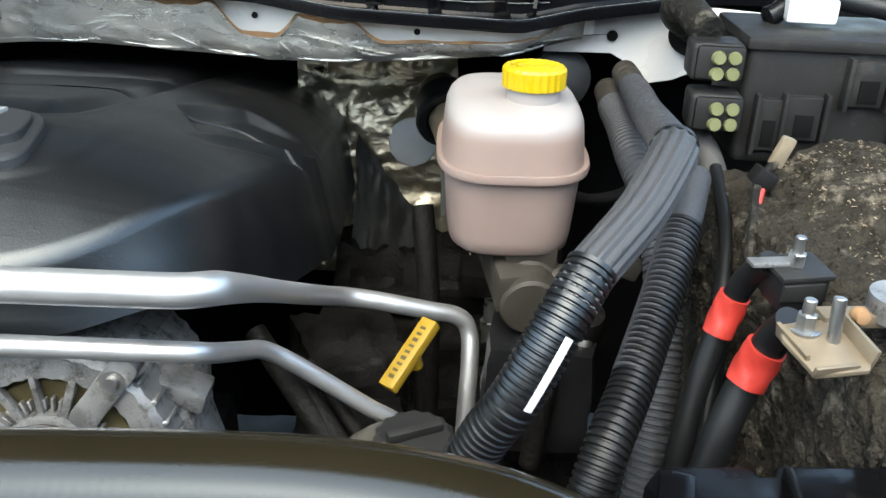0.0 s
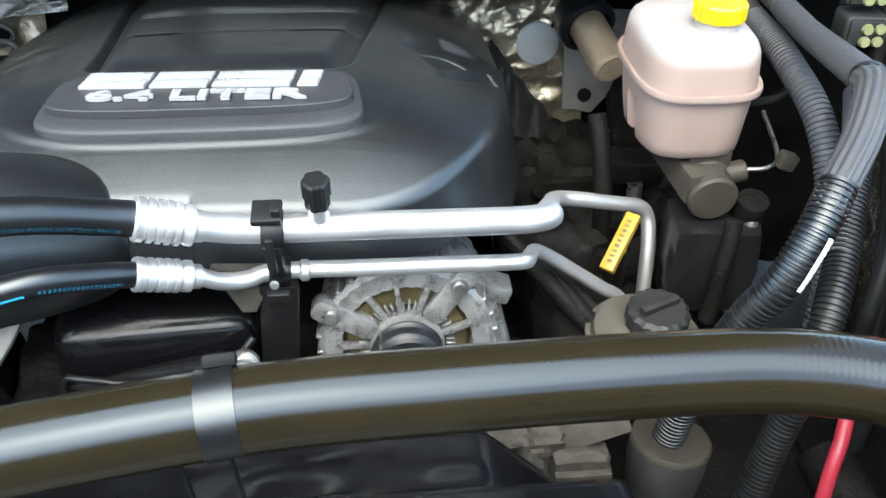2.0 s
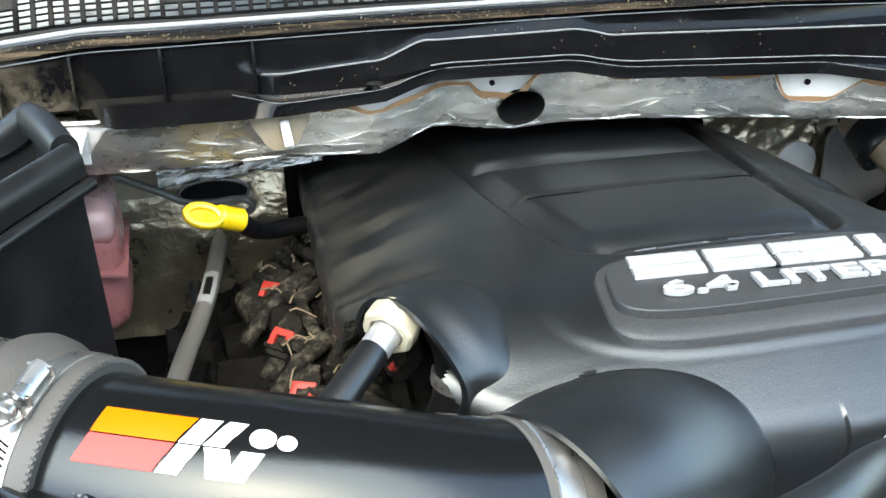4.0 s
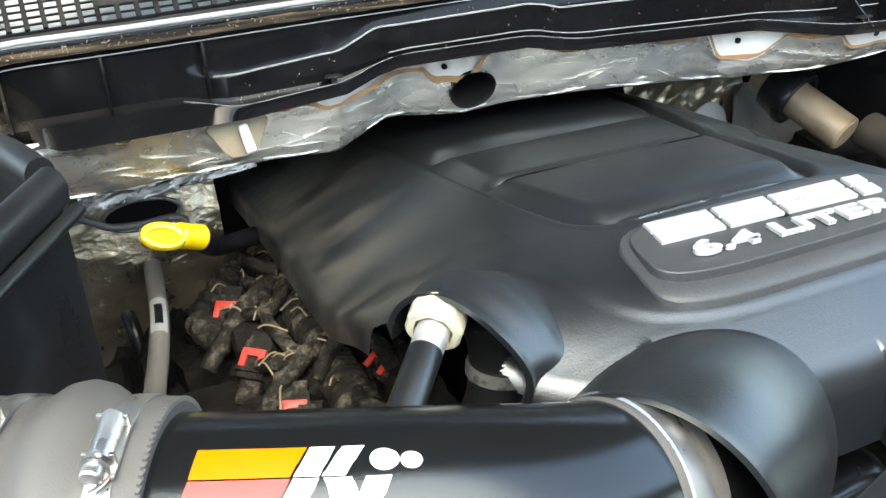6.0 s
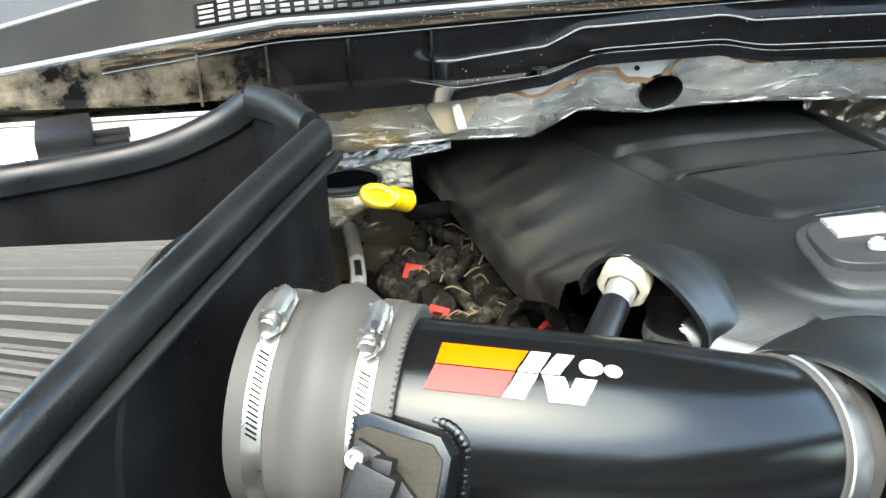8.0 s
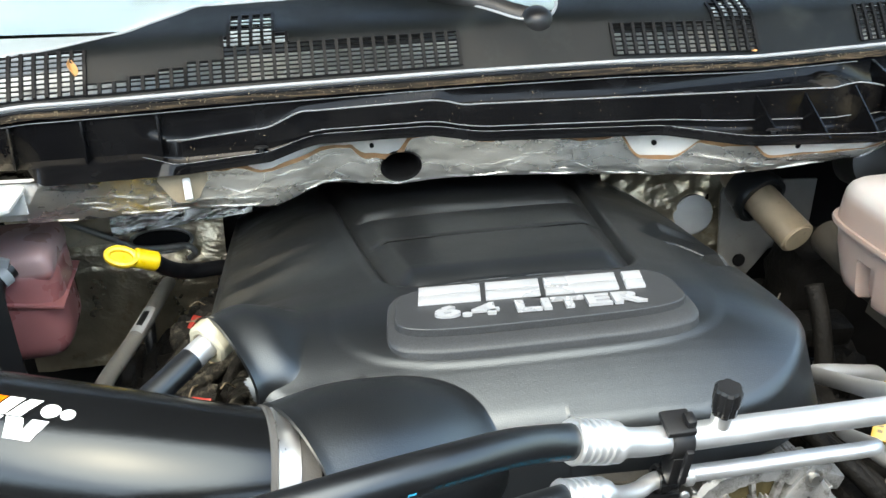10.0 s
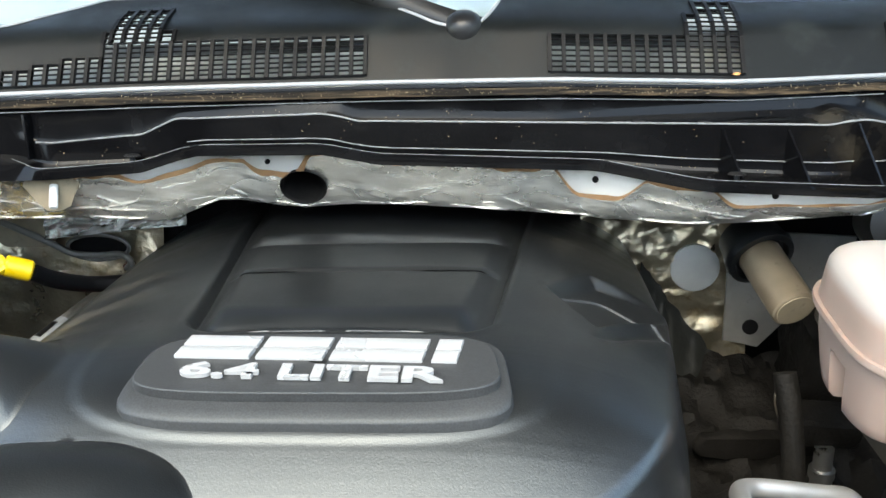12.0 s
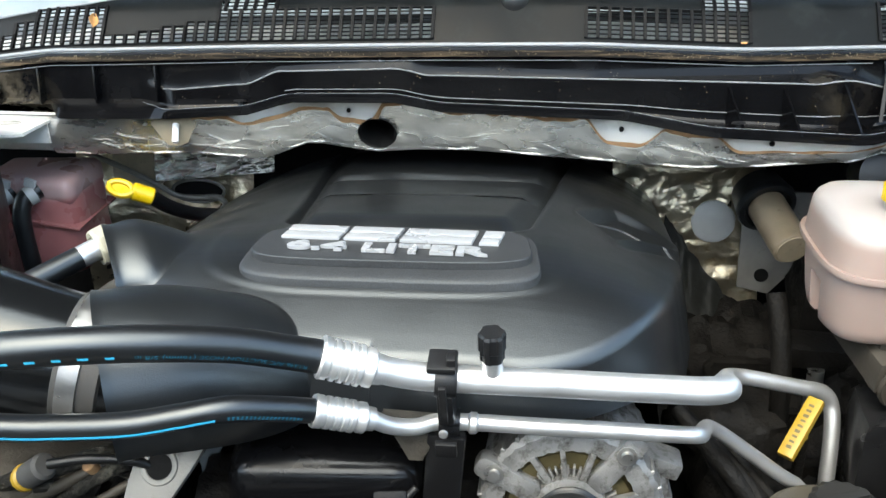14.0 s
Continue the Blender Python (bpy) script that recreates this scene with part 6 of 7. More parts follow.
path2 = [Vector(RB[0])] + spline(RB[1:], 0.01)[0]
rows = [[(p.x, p.y, p.z - 0.004 - v * 0.24) for p in path2] for v in np.linspace(0, 1, 5)]
part("rear_panel", sheet(rows, 0.003), M_PLASTIC, shield, "matt black panel with dust")


def trim_r(u, s, a):
    return 0.0105 + 0.003 * math.cos(a) ** 2 + (0.0025 if math.cos(a) < -0.6 else 0)


part("side_trim", sweep(CR, trim_r, 18, 0.006), M_RUBBER, shield, "black rubber bulb trim")
part("side_trim_lip", sweep([(p[0] + 0.012, p[1] - 0.008, p[2] - 0.016) for p in CR], 0.005, 10, 0.008), M_RUBBER, shield)
part("corner_trim", sweep([(-0.972, 0.778, 1.497), (-0.992, 0.822, 1.500), (-1.012, 0.866, 1.494)], trim_r, 18, 0.006), M_RUBBER, shield, "black rubber bulb trim")
part("rear_trim", sweep(RB[1:], trim_r, 18, 0.006), M_RUBBER, shield, "black rubber bulb trim")
filt = thing("air_filter", (-1.12, 0.63, 1.3), "grey pleated cone air filter", "air filter")
NP = 56
fa = Vector((-1.072, 0.597, 1.388))
fd = (-cax).normalized()
part("pleats", lathe([(0.098, 0.015), (0.098, 0.03), (0.074, 0.20), (0.066, 0.21), (0.0, 0.21)], fa, fd, NP * 4, NP, 0.085), M_FILTER, filt, sharp=20)
part("base_ring", lathe([(0.07, -0.005), (0.104, -0.002), (0.106, 0.012), (0.098, 0.022)], fa, fd, 60), M_RUBBER, filt, "black rubber base")

# breather pipe with cream nut
br = thing("breather_pipe", (-0.79, 0.59, 1.33), "black breather pipe with a cream plastic nut", "pipe")
n0, n1 = Vector((-0.748, 0.645, 1.400)), Vector((-0.835, 0.540, 1.372))
nd = (n1 - n0).normalized()
part("nut", lathe([(0.015, -0.006), (0.0195, -0.004), (0.0205, 0.0), (0.0205, 0.012), (0.0185, 0.015), (0.014, 0.015), (0.013, 0.008)], n0, nd, 32, 8, 0.05), M_NUT, br, "ribbed cream nylon nut", sharp=30)
part("sleeve", cyl(n0 + nd * 0.010, n0 + nd * 0.034, 0.0115, 24, 0.001), M_ALU, br, "bright metal sleeve")
part("pipe", cyl(n0 + nd * 0.032, n1 + nd * 0.02, 0.0118, 28, 0.001), M_GLOSS, br)
part("inlet_hose", sweep([(-0.70, 0.66, 1.385), (-0.69, 0.66, 1.35), (-0.695, 0.655, 1.30), (-0.72, 0.66, 1.24)], 0.026, 24), M_RUBBER, br, "black hose inside the horn")
part("hose_clip", sweep([(-0.692, 0.657, 1.335), (-0.693, 0.656, 1.326)], 0.0268, 24), M_CAST, br, "dull slotted hose clip")

# coolant tank
tank = thing("coolant_tank", (-1.05, 1.04, 1.18), "translucent pink coolant tank, half full, with a rubber hose", "coolant tank")
b = boxes(((-1.065, 1.035, 1.265), (0.155, 0.13, 0.15), (0, 0, 4), 0.04, 5))
part("body", b, M_PINK, tank)
part("upper_body", boxes(((-1.065, 1.035, 1.325), (0.150, 0.125, 0.045), (0, 0, 4), 0.02, 4)), M_PINK, tank)
part("seam", boxes(((-1.064, 1.033, 1.288), (0.163, 0.137, 0.004), (0, 10, 4), 0.001)), M_PINK, tank)
part("hose", sweep([(-1.030, 0.972, 1.335), (-1.045, 0.955, 1.325), (-1.050, 0.945, 1.29), (-1.048, 0.945, 1.22), (-1.046, 0.95, 1.12)], 0.0125, 18), M_RUBBER, tank, "black rubber hose")
for cx, cy, cz in ((-1.034, 0.966, 1.332), (-1.075, 0.968, 1.330)):
    part("hose_clamp", sweep([(cx, cy, cz), (cx - 0.008, cy - 0.008, cz - 0.004)], 0.0142, 18, 0.003), M_DISC, tank, "pale spring clamp")
    part("clamp_ear", boxes(((cx, cy - 0.006, cz + 0.017), (0.016, 0.006, 0.012), (0, 20, 0), 0.001)), M_DISC, tank)
part("hose_stub", sweep([(-1.075, 0.975, 1.332), (-1.09, 0.955, 1.318), (-1.10, 0.94, 1.28)], 0.012, 16), M_RUBBER, tank)

# engine oil dipstick with yellow ring handle
dip = thing("oil_dipstick", (-0.86, 0.96, 1.2), "yellow ring-handled dipstick in a black tube", "dipstick")
ring = []
for k in range(25):
    a = 2 * math.pi * k / 24
    ring.append((-0.892 + 0.0165 * math.cos(a), 0.949 + 0.008 * math.sin(a), 1.3475 + 0.011 * math.sin(a) * 0.6 - 0.004 * math.cos(a)))
part("ring_handle", sweep(ring, lambda u, s, a: 0.0042 + 0.0012 * abs(math.cos(a)), 10), M_YELLOW, dip)
part("finger_plate", lathe([(0.0, 0.001), (0.0145, 0.001), (0.0145, -0.001), (0.0, -0.001)], (-0.892, 0.949, 1.3475), (0.2, -0.55, 0.8), 20), M_YELLOW, dip, "dirty yellow plate")
part("plug", cyl((-0.879, 0.954, 1.343), (-0.855, 0.966, 1.329), 0.0125, 24, 0.002), M_YELLOW, dip)
part("tube", sweep([(-0.858, 0.965, 1.330), (-0.848, 0.998, 1.302), (-0.828, 1.04, 1.275), (-0.79, 1.07, 1.262), (-0.74, 1.09, 1.25)], 0.0105, 18), M_BARS, dip)

# transmission filler tube and wire hoops at the firewall
fill = thing("filler_tube", (-0.905, 1.1, 1.0), "dull steel filler tube with a small printed sticker", "tube")
FT = [(-0.945, 1.268, 1.206), (-0.922, 1.262, 1.198), (-0.903, 1.250, 1.186), (-0.894, 1.225, 1.178), (-0.897, 1.16, 1.186), (-0.905, 1.06, 1.194), (-0.918, 0.98, 1.196), (-0.932, 0.915, 1.195), (-0.955, 0.80, 1.185)]
part("tube", sweep(FT, 0.0108, 20), M_BRACKET, fill, "dull grey steel")
part("sticker", strip_on(FT, 0.0109, -50, 50, 0.43, 0.58, toward=(-0.1, -1, 0.5)), M_DISC, fill, "pale sticker with tiny print")
part("sticker_print", strip_on(FT, 0.0114, -22, 22, 0.46, 0.55, 0.003, dash=(0.006, 0.004), toward=(-0.1, -1, 0.5)), M_PLASTIC, fill, "dark print that cannot be read")
part("stem", lathe([(0.016, 0.0), (0.018, 0.004), (0.018, 0.012), (0.013, 0.016)], (-0.934, 1.266, 1.203), (0.9, -0.2, -0.3), 20), M_STEEL, fill)
hoop = [(-1.13, 1.175, 1.350), (-1.043, 1.190, 1.309), (-0.994, 1.195, 1.283), (-0.952, 1.197, 1.259), (-0.930, 1.199, 1.245), (-0.895, 1.200, 1.241), (-0.862, 1.197, 1.244), (-0.848, 1.197, 1.238), (-0.846, 1.199, 1.228), (-0.856, 1.205, 1.218)]
single("wire_hoop", sweep(hoop, 0.0048, 12), M_BRACKET, "bent metal pipe with a hoop at the firewall", "pipe")
single("firewall_grommet", lathe([(0.009, 0.0), (0.010, 0.004), (0.026, 0.005), (0.029, 0.002), (0.029, -0.004)], (-0.937, 1.222, 1.112), (0.1, -1, 0.35), 36), M_BRACKET, "pale grey grommet ring in the firewall", "grommet")
single("grommet_lead", sweep([(-0.937, 1.235, 1.112), (-0.935, 1.205, 1.114), (-0.932, 1.18, 1.100), (-0.93, 1.16, 1.05)], 0.0095, 14), M_RUBBER, "black lead through the firewall grommet", "cable")
opening = thing("firewall_opening", (-0.893, 1.205, 1.25), "dark oval opening with a pale rim in the foil firewall", "opening", kind="structure")
# Dark oval plate paints the shade inside the opening.
part("inside_shade", prism([(0.043 * math.cos(a), 0.017 * math.sin(a)) for a in np.linspace(0, 2 * math.pi, 30)[:-1]], 0, 0.004, pose(-0.893, 1.209, 1.252, 84, 0, 0)), M_DARK, opening)
part("rim", sweep([(-0.893 + 0.046 * math.cos(a), 1.204, 1.252 + 0.020 * math.sin(a)) for a in np.linspace(-0.3, 2 * math.pi - 0.3, 40)], 0.0028, 8), M_BRACKET, opening, "pale stamped rim")
rows = []
for v in np.linspace(0, 1, 34):
    row = []
    for u in np.linspace(0, 1, 70):
        x, z = -0.960 + 0.21 * u, 1.345 - (0.072 - 0.020 * u) * v
        ridge = 0.007 * (0.35 - abs(noise.noise(Vector((u * 6 + v, v * 4, 2))))) + 0.0035 * (0.3 - abs(noise.noise(Vector((u * 15, v * 11, 5)))))
        row.append((x, 1.212 - 0.022 * v - ridge, z))
    rows.append(row)
single("foil_flap", sheet(rows, 0.001), M_FOIL, "crinkled silver foil hanging above the firewall opening", "foil", sharp=25)
single("bulkhead_pad", prism(rounded(-0.045, -0.035, 0.045, 0.035, 0.02), 0, 0.004, pose(-0.995, 1.208, 1.290, 80, 0, 0)), M_GASKET, "pale tan rounded panel on the bulkhead", "panel")

# clutter on the engine's flank: injectors, wiring and looms
flank = thing("engine_flank", (-0.83, 0.93, 1.05), "dark grimy flank of the engine below the cover", "engine")
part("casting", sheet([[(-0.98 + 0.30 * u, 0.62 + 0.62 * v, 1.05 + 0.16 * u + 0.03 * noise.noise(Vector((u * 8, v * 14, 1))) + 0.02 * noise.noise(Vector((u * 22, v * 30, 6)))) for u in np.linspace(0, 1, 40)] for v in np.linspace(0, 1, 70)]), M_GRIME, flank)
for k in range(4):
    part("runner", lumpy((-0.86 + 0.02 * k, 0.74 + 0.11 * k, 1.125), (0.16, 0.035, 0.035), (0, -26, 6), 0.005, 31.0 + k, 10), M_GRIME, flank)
loom = thing("engine_loom", (-0.76, 0.9, 1.15), "dirty taped wiring loom along the engine", "wiring loom")
part("main_run", sweep([(-0.772, 1.17, 1.19), (-0.760, 1.06, 1.19), (-0.7563, 0.95, 1.19), (-0.7568, 0.873, 1.19), (-0.7555, 0.825, 1.188), (-0.75, 0.74, 1.17)], lambda u, s, a: 0.0215 + 0.0015 * (1 if (s % 0.009) < 0.0055 else -1) + 0.0022 * noise.noise(Vector((s * 60, math.cos(a) * 2, math.sin(a) * 2))), 28, 0.0012), M_LOOM, loom, "dusty corrugated conduit", sharp=60)
part("strap", sweep([(-0.778, 0.868, 1.198), (-0.762, 0.880, 1.222), (-0.738, 0.888, 1.228), (-0.715, 0.872, 1.218), (-0.706, 0.855, 1.198)], lambda u, s, a: 0.006 + 0.004 * abs(math.cos(a)) + 0.001 * noise.noise(Vector((s * 200, a, 1))), 14, 0.002), M_LOOM, loom, "frayed cloth strap", sharp=70)
for k, pts in enumerate(([(-0.80, 1.10, 1.19), (-0.792, 1.04, 1.205), (-0.800, 0.98, 1.20), (-0.785, 0.92, 1.195)], [(-0.835, 1.06, 1.17), (-0.82, 1.02, 1.195), (-0.795, 1.00, 1.205), (-0.770, 1.02, 1.215)], [(-0.83, 0.96, 1.165), (-0.815, 0.925, 1.19), (-0.79, 0.90, 1.205), (-0.765, 0.915, 1.217)], [(-0.86, 0.93, 1.12), (-0.84, 0.90, 1.165), (-0.815, 0.86, 1.18), (-0.785, 0.84, 1.185)], [(-0.79, 1.16, 1.20), (-0.80, 1.12, 1.215), (-0.785, 1.08, 1.218), (-0.765, 1.06, 1.215)])):
    part("branch", sweep(pts, lambda u, s, a: 0.0075 + 0.0022 * noise.noise(Vector((s * 140, math.cos(a) * 2 + k, math.sin(a) * 2))), 14, 0.002), M_LOOM, loom, sharp=70)
straw = random.Random(3)
for k in range(26):
    y0, dx = straw.uniform(0.84, 1.12), straw.uniform(-0.055, 0.02)
    p = Vector((-0.775 + dx, y0, 1.206 + 0.6 * max(0.0, dx) - 0.25 * max(0.0, -dx)))
    q = p + Vector((straw.uniform(-0.03, 0.03), straw.uniform(-0.035, 0.035), straw.uniform(0.0, 0.012)))
    part("loose_thread", sweep([p, (p + q) / 2 + Vector((straw.uniform(-0.006, 0.006), 0, 0.008)), q], 0.0011, 5, 0.004), M_STRAW, loom)
part("branch", sweep([(-0.75, 1.08, 1.2), (-0.79, 1.05, 1.205), (-0.83, 1.02, 1.19), (-0.87, 1.0, 1.15)], lambda u, s, a: 0.010 + 0.003 * noise.noise(Vector((s * 120, math.cos(a) * 2, 3))), 14, 0.002), M_LOOM, loom, sharp=70)
part("branch", sweep([(-0.745, 0.92, 1.2), (-0.78, 0.90, 1.21), (-0.82, 0.88, 1.19), (-0.86, 0.86, 1.14)], lambda u, s, a: 0.010 + 0.003 * noise.noise(Vector((s * 120, math.cos(a) * 2, 7))), 14, 0.002), M_LOOM, loom, sharp=70)
part("branch", sweep([(-0.74, 0.86, 1.19), (-0.76, 0.80, 1.215), (-0.735, 0.75, 1.225), (-0.71, 0.74, 1.20)], 0.007, 12), M_LOOM, loom)
part("branch", sweep([(-0.78, 1.17, 1.19), (-0.83, 1.12, 1.17), (-0.86, 1.08, 1.16), (-0.85, 1.02, 1.17)], lambda u, s, a: 0.016 + 0.003 * math.sin(s * 300), 14), M_LOOM, loom)


def injector(at, rz):
    ob = thing("injector_connector", at, "dirty wiring connector with a red locking clip", "connector", "injector connectors")
    m = pose(*at, -35, 0, rz)
    b = boxes(((0, 0, 0.0), (0.032, 0.044, 0.030), (0, 0, 0), 0.005), ((0, 0.032, -0.004), (0.024, 0.034, 0.024), (0, 0, 0), 0.005), ((0, -0.026, 0.002), (0.026, 0.012, 0.022), (0, 0, 0), 0.003), ((0, 0.012, 0.016), (0.034, 0.006, 0.006), (0, 0, 0), 0.001))
    b.transform(m)
    part("housing", b, M_LOOM, ob)
    b = boxes(((0, -0.006, 0.017), (0.026, 0.008, 0.007), (0, 0, 0), 0.001), ((-0.010, 0.002, 0.017), (0.007, 0.018, 0.007), (0, 0, 0), 0.001), ((0.010, 0.002, 0.017), (0.007, 0.018, 0.007), (0, 0, 0), 0.001))
    b.transform(m)
    part("locking_clip", b, M_RED, ob, "red plastic locking clip")
    return ob


for q, rz in (((-0.828, 1.064, 1.17), 150), ((-0.821, 0.959, 1.17), 140), ((-0.705, 0.878, 1.18), 110), ((-0.809, 0.860, 1.17), 160)):
    injector(q, rz)
coils = []
for q in ((-0.80, 1.00, 1.165), (-0.79, 1.11, 1.155), (-0.785, 0.90, 1.165), (-0.87, 0.95, 1.12), (-0.86, 1.05, 1.11), (-0.78, 0.81, 1.16)):
    coils.append(single("ignition_coil", lumpy(q, (0.078, 0.055, 0.048), (random.uniform(-20, 20), random.uniform(-30, 10), random.uniform(-30, 30)), 0.006, q[1] * 40, 8, 40.0), M_GRIME, "grimy dark ignition coil on the engine flank", "ignition coil", group="ignition coils"))


# ---- front of the engine ----
shroud = thing("fan_shroud", (-0.4, 0.3, 1.0), "glossy black plastic fan shroud with dusty marks", "fan shroud")
rows = []
for v in np.linspace(0, 1, 40):
    row = []
    for x in np.linspace(-0.95, -0.126, 90):
        edge = table([(-0.95, 0.412), (-0.26, 0.412), (-0.215, 0.404), (-0.171, 0.386), (-0.14, 0.367), (-0.126, 0.352)], x)
        crest = table([(-0.95, 1.205), (-0.215, 1.200), (-0.171, 1.172), (-0.126, 1.148)], x)
        y = 0.10 + (edge - 0.10) * v
        wave = 0.010 * noise.noise(Vector((x * 7 + 4 * y, y * 16, 2))) + 0.004 * noise.noise(Vector((x * 17, y * 34, 7)))
        row.append((x, y, crest + 0.020 * (1 - v) + wave * math.sin(math.pi * min(1, v)) - 0.004 * ease(0.97, 1.0, v)))
    rows.append(row)
    if v == 1:
        rows.append([(x, y - 0.002, z - 0.05) for x, y, z in row])
part("top_shell", sheet(rows, 0.003), M_SHROUD, shroud)
part("front_rail", boxes(((-0.54, 0.26, 1.212), (0.86, 0.12, 0.04), (-4, 0, 0), 0.012, 3)), M_SHROUD, shroud, "glossy black rail")
for rx in (-0.43, -0.395):
    part("strap", sweep([(rx, 0.290, 1.352), (rx - 0.003, 0.296, 1.31), (rx, 0.305, 1.225)], lambda u, s, a: 0.0011 + 0.0011 * abs(math.cos(a)), 8), M_RUBBER, shroud, "dusty hanging strap")

duct = thing("water_outlet", (-0.5, 0.52, 1.15), "glossy black plastic water outlet below the hoses", "water outlet")
part("body", boxes(((-0.505, 0.545, 1.205), (0.19, 0.10, 0.085), (0, 4, 8), 0.034, 5)), M_SHROUD, duct)
part("rim", sweep([(-0.585, 0.475, 1.16), (-0.58, 0.478, 1.205), (-0.56, 0.476, 1.207), (-0.50, 0.474, 1.198), (-0.44, 0.474, 1.21), (-0.41, 0.49, 1.235)], 0.0035, 10), M_PLASTIC, duct)
part("cover_plate", boxes(((-0.51, 0.49, 1.165), (0.15, 0.02, 0.07), (-12, -4, 4), 0.008)), M_PLASTIC, duct)
hb = thing("hose_bracket", (-0.63, 0.46, 1.2), "pale cast bracket with a round hole", "bracket")
bm_ = pose(-0.6413, 0.474, 1.2549, 52, 0, 4)
part("plate", prism([(-0.024, 0.004), (-0.018, 0.012), (0.043, 0.022), (0.030, -0.002), (0.012, -0.030), (0.004, -0.055), (-0.030, -0.055), (-0.031, -0.030), (-0.028, -0.012)], -0.003, 0.003, bm_, 0.0015), M_BRACKET, hb, "scuffed pale metal plate")
b = lathe([(0.0115, 0.003), (0.0125, 0.0045), (0.0165, 0.0045), (0.0175, 0.003)], (0, 0, 0), (0, 0, 1), 28, cap=False)
b.transform(bm_)
part("eye", b, M_BRACKET, hb)
# Dark disc inside the eye paints the shade of its hole.
b = lathe([(0.0, 0.0034), (0.0118, 0.0036), (0.0118, 0.003)], (0, 0, 0), (0, 0, 1), 24)
b.transform(bm_)
part("hole", b, M_DARK, hb)
for k, (a0, a1, r_, mt) in enumerate((((-0.787, 1.2326), (-0.7025, 1.2627), 0.008, M_LOOM), ((-0.7716, 1.2126), (-0.6993, 1.2515), 0.006, M_IRON), ((-0.7428, 1.2148), (-0.6861, 1.2493), 0.007, M_LOOM), ((-0.73, 1.20), (-0.67, 1.235), 0.005, M_IRON))):
    single("wiring_stick", sweep([(a0[0] - 0.02, 0.475, a0[1] - 0.012), (a0[0], 0.47, a0[1]), ((a0[0] + a1[0]) / 2, 0.462, (a0[1] + a1[1]) / 2 + 0.004), (a1[0], 0.475, a1[1]), (a1[0] + 0.015, 0.50, a1[1] - 0.012)], r_, 12), mt, "dirty wiring run crossing the front of the engine", "wire", group="front wiring")
single("front_casting", prism([(-0.030, 0.012), (0.028, 0.010), (0.006, -0.030), (-0.006, -0.030)], -0.01, 0.004, pose(-0.408, 0.490, 1.300, 80, 0, 0), 0.002), M_DUSTC, "dusty tan casting under the pipes", "casting")
idl = thing("idler_pulley", (-0.42, 0.47, 1.2), "steel idler bolt with a drive belt running past", "pulley")
part("bolt_head", lathe([(0.0, 0.010), (0.008, 0.010), (0.009, 0.007), (0.009, 0.0), (0.014, 0.0), (0.014, -0.006)], (-0.418, 0.468, 1.222), (0, -1, 0.4), 18), M_STEEL, idl)
part("belt_run", sheet([[(-0.63 + 0.20 * u, 0.412 + 0.028 * v, 1.165 + 0.055 * u ** 1.3 + 0.004 * v) for u in np.linspace(0, 1, 14)] for v in np.linspace(0, 1, 3)], 0.005), M_RUBBER, idl, "black ribbed rubber belt")
clut = thing("sensor_plug", (-0.75, 0.47, 1.2), "pale grey wiring plug with a yellow seal", "connector")
part("plug", cyl((-0.738, 0.453, 1.266), (-0.765, 0.462, 1.245), 0.0125, 16, 0.003), M_COUPLER, clut)
part("seal", cyl((-0.765, 0.462, 1.245), (-0.772, 0.465, 1.240), 0.0132, 16, 0.002), M_OCHRE, clut)
part("lead", sweep([(-0.735, 0.452, 1.268), (-0.70, 0.46, 1.27), (-0.66, 0.47, 1.262), (-0.64, 0.48, 1.24)], 0.0045, 10), M_RUBBER, clut)
part("lead", sweep([(-0.76, 0.46, 1.235), (-0.72, 0.47, 1.235), (-0.69, 0.48, 1.245), (-0.67, 0.49, 1.22)], 0.006, 10), M_LOOM, clut)
part("copper_tip", cyl((-0.702, 0.470, 1.250), (-0.704, 0.462, 1.262), 0.006, 12, 0.001), M_RUST, clut)
for q, s3, mt, nm in (((-0.79, 0.52, 1.19), (0.12, 0.1, 0.08), M_DUSTC, "a"), ((-0.70, 0.53, 1.17), (0.10, 0.08, 0.08), M_GRIME, "b"), ((-0.60, 0.52, 1.16), (0.08, 0.08, 0.09), M_GRIME, "c")):
    single("engine_casting", lumpy(q, s3, (10, random.uniform(-20, 20), random.uniform(-20, 20)), 0.008, q[0] * 50, 10), mt, "grimy casting at the front of the engine", "casting", group="front castings")

# power steering reservoir beside the alternator
ps = thing("steering_reservoir", (-0.026, 0.56, 1.08), "dusty cream steering fluid reservoir with black cap", "reservoir")
part("bowl", lathe([(0.0, -0.07), (0.048, -0.065), (0.055, -0.03), (0.056, 0.0), (0.052, 0.012), (0.036, 0.022), (0.0, 0.024)], (-0.026, 0.560, 1.152), (0.0, -0.1, 1), 40), M_OLDRES, ps)
part("rim", lathe([(0.055, -0.004), (0.060, -0.002), (0.060, 0.003), (0.055, 0.005)], (-0.026, 0.560, 1.152), (0.0, -0.1, 1), 40, cap=False), M_OLDRES, ps)
part("cap", lathe([(0.030, 0.0), (0.032, 0.003), (0.032, 0.020), (0.027, 0.024), (0.0, 0.025)], (-0.018, 0.552, 1.175), (0, -0.1, 1), 64, 16, 0.05), M_FUSE, ps, "dusty black screw cap", sharp=25)
part("cap_grip", boxes(((-0.018, 0.5495, 1.202), (0.046, 0.010, 0.010), (6, 0, 24), 0.003)), M_FUSE, ps, "raised grip bar")
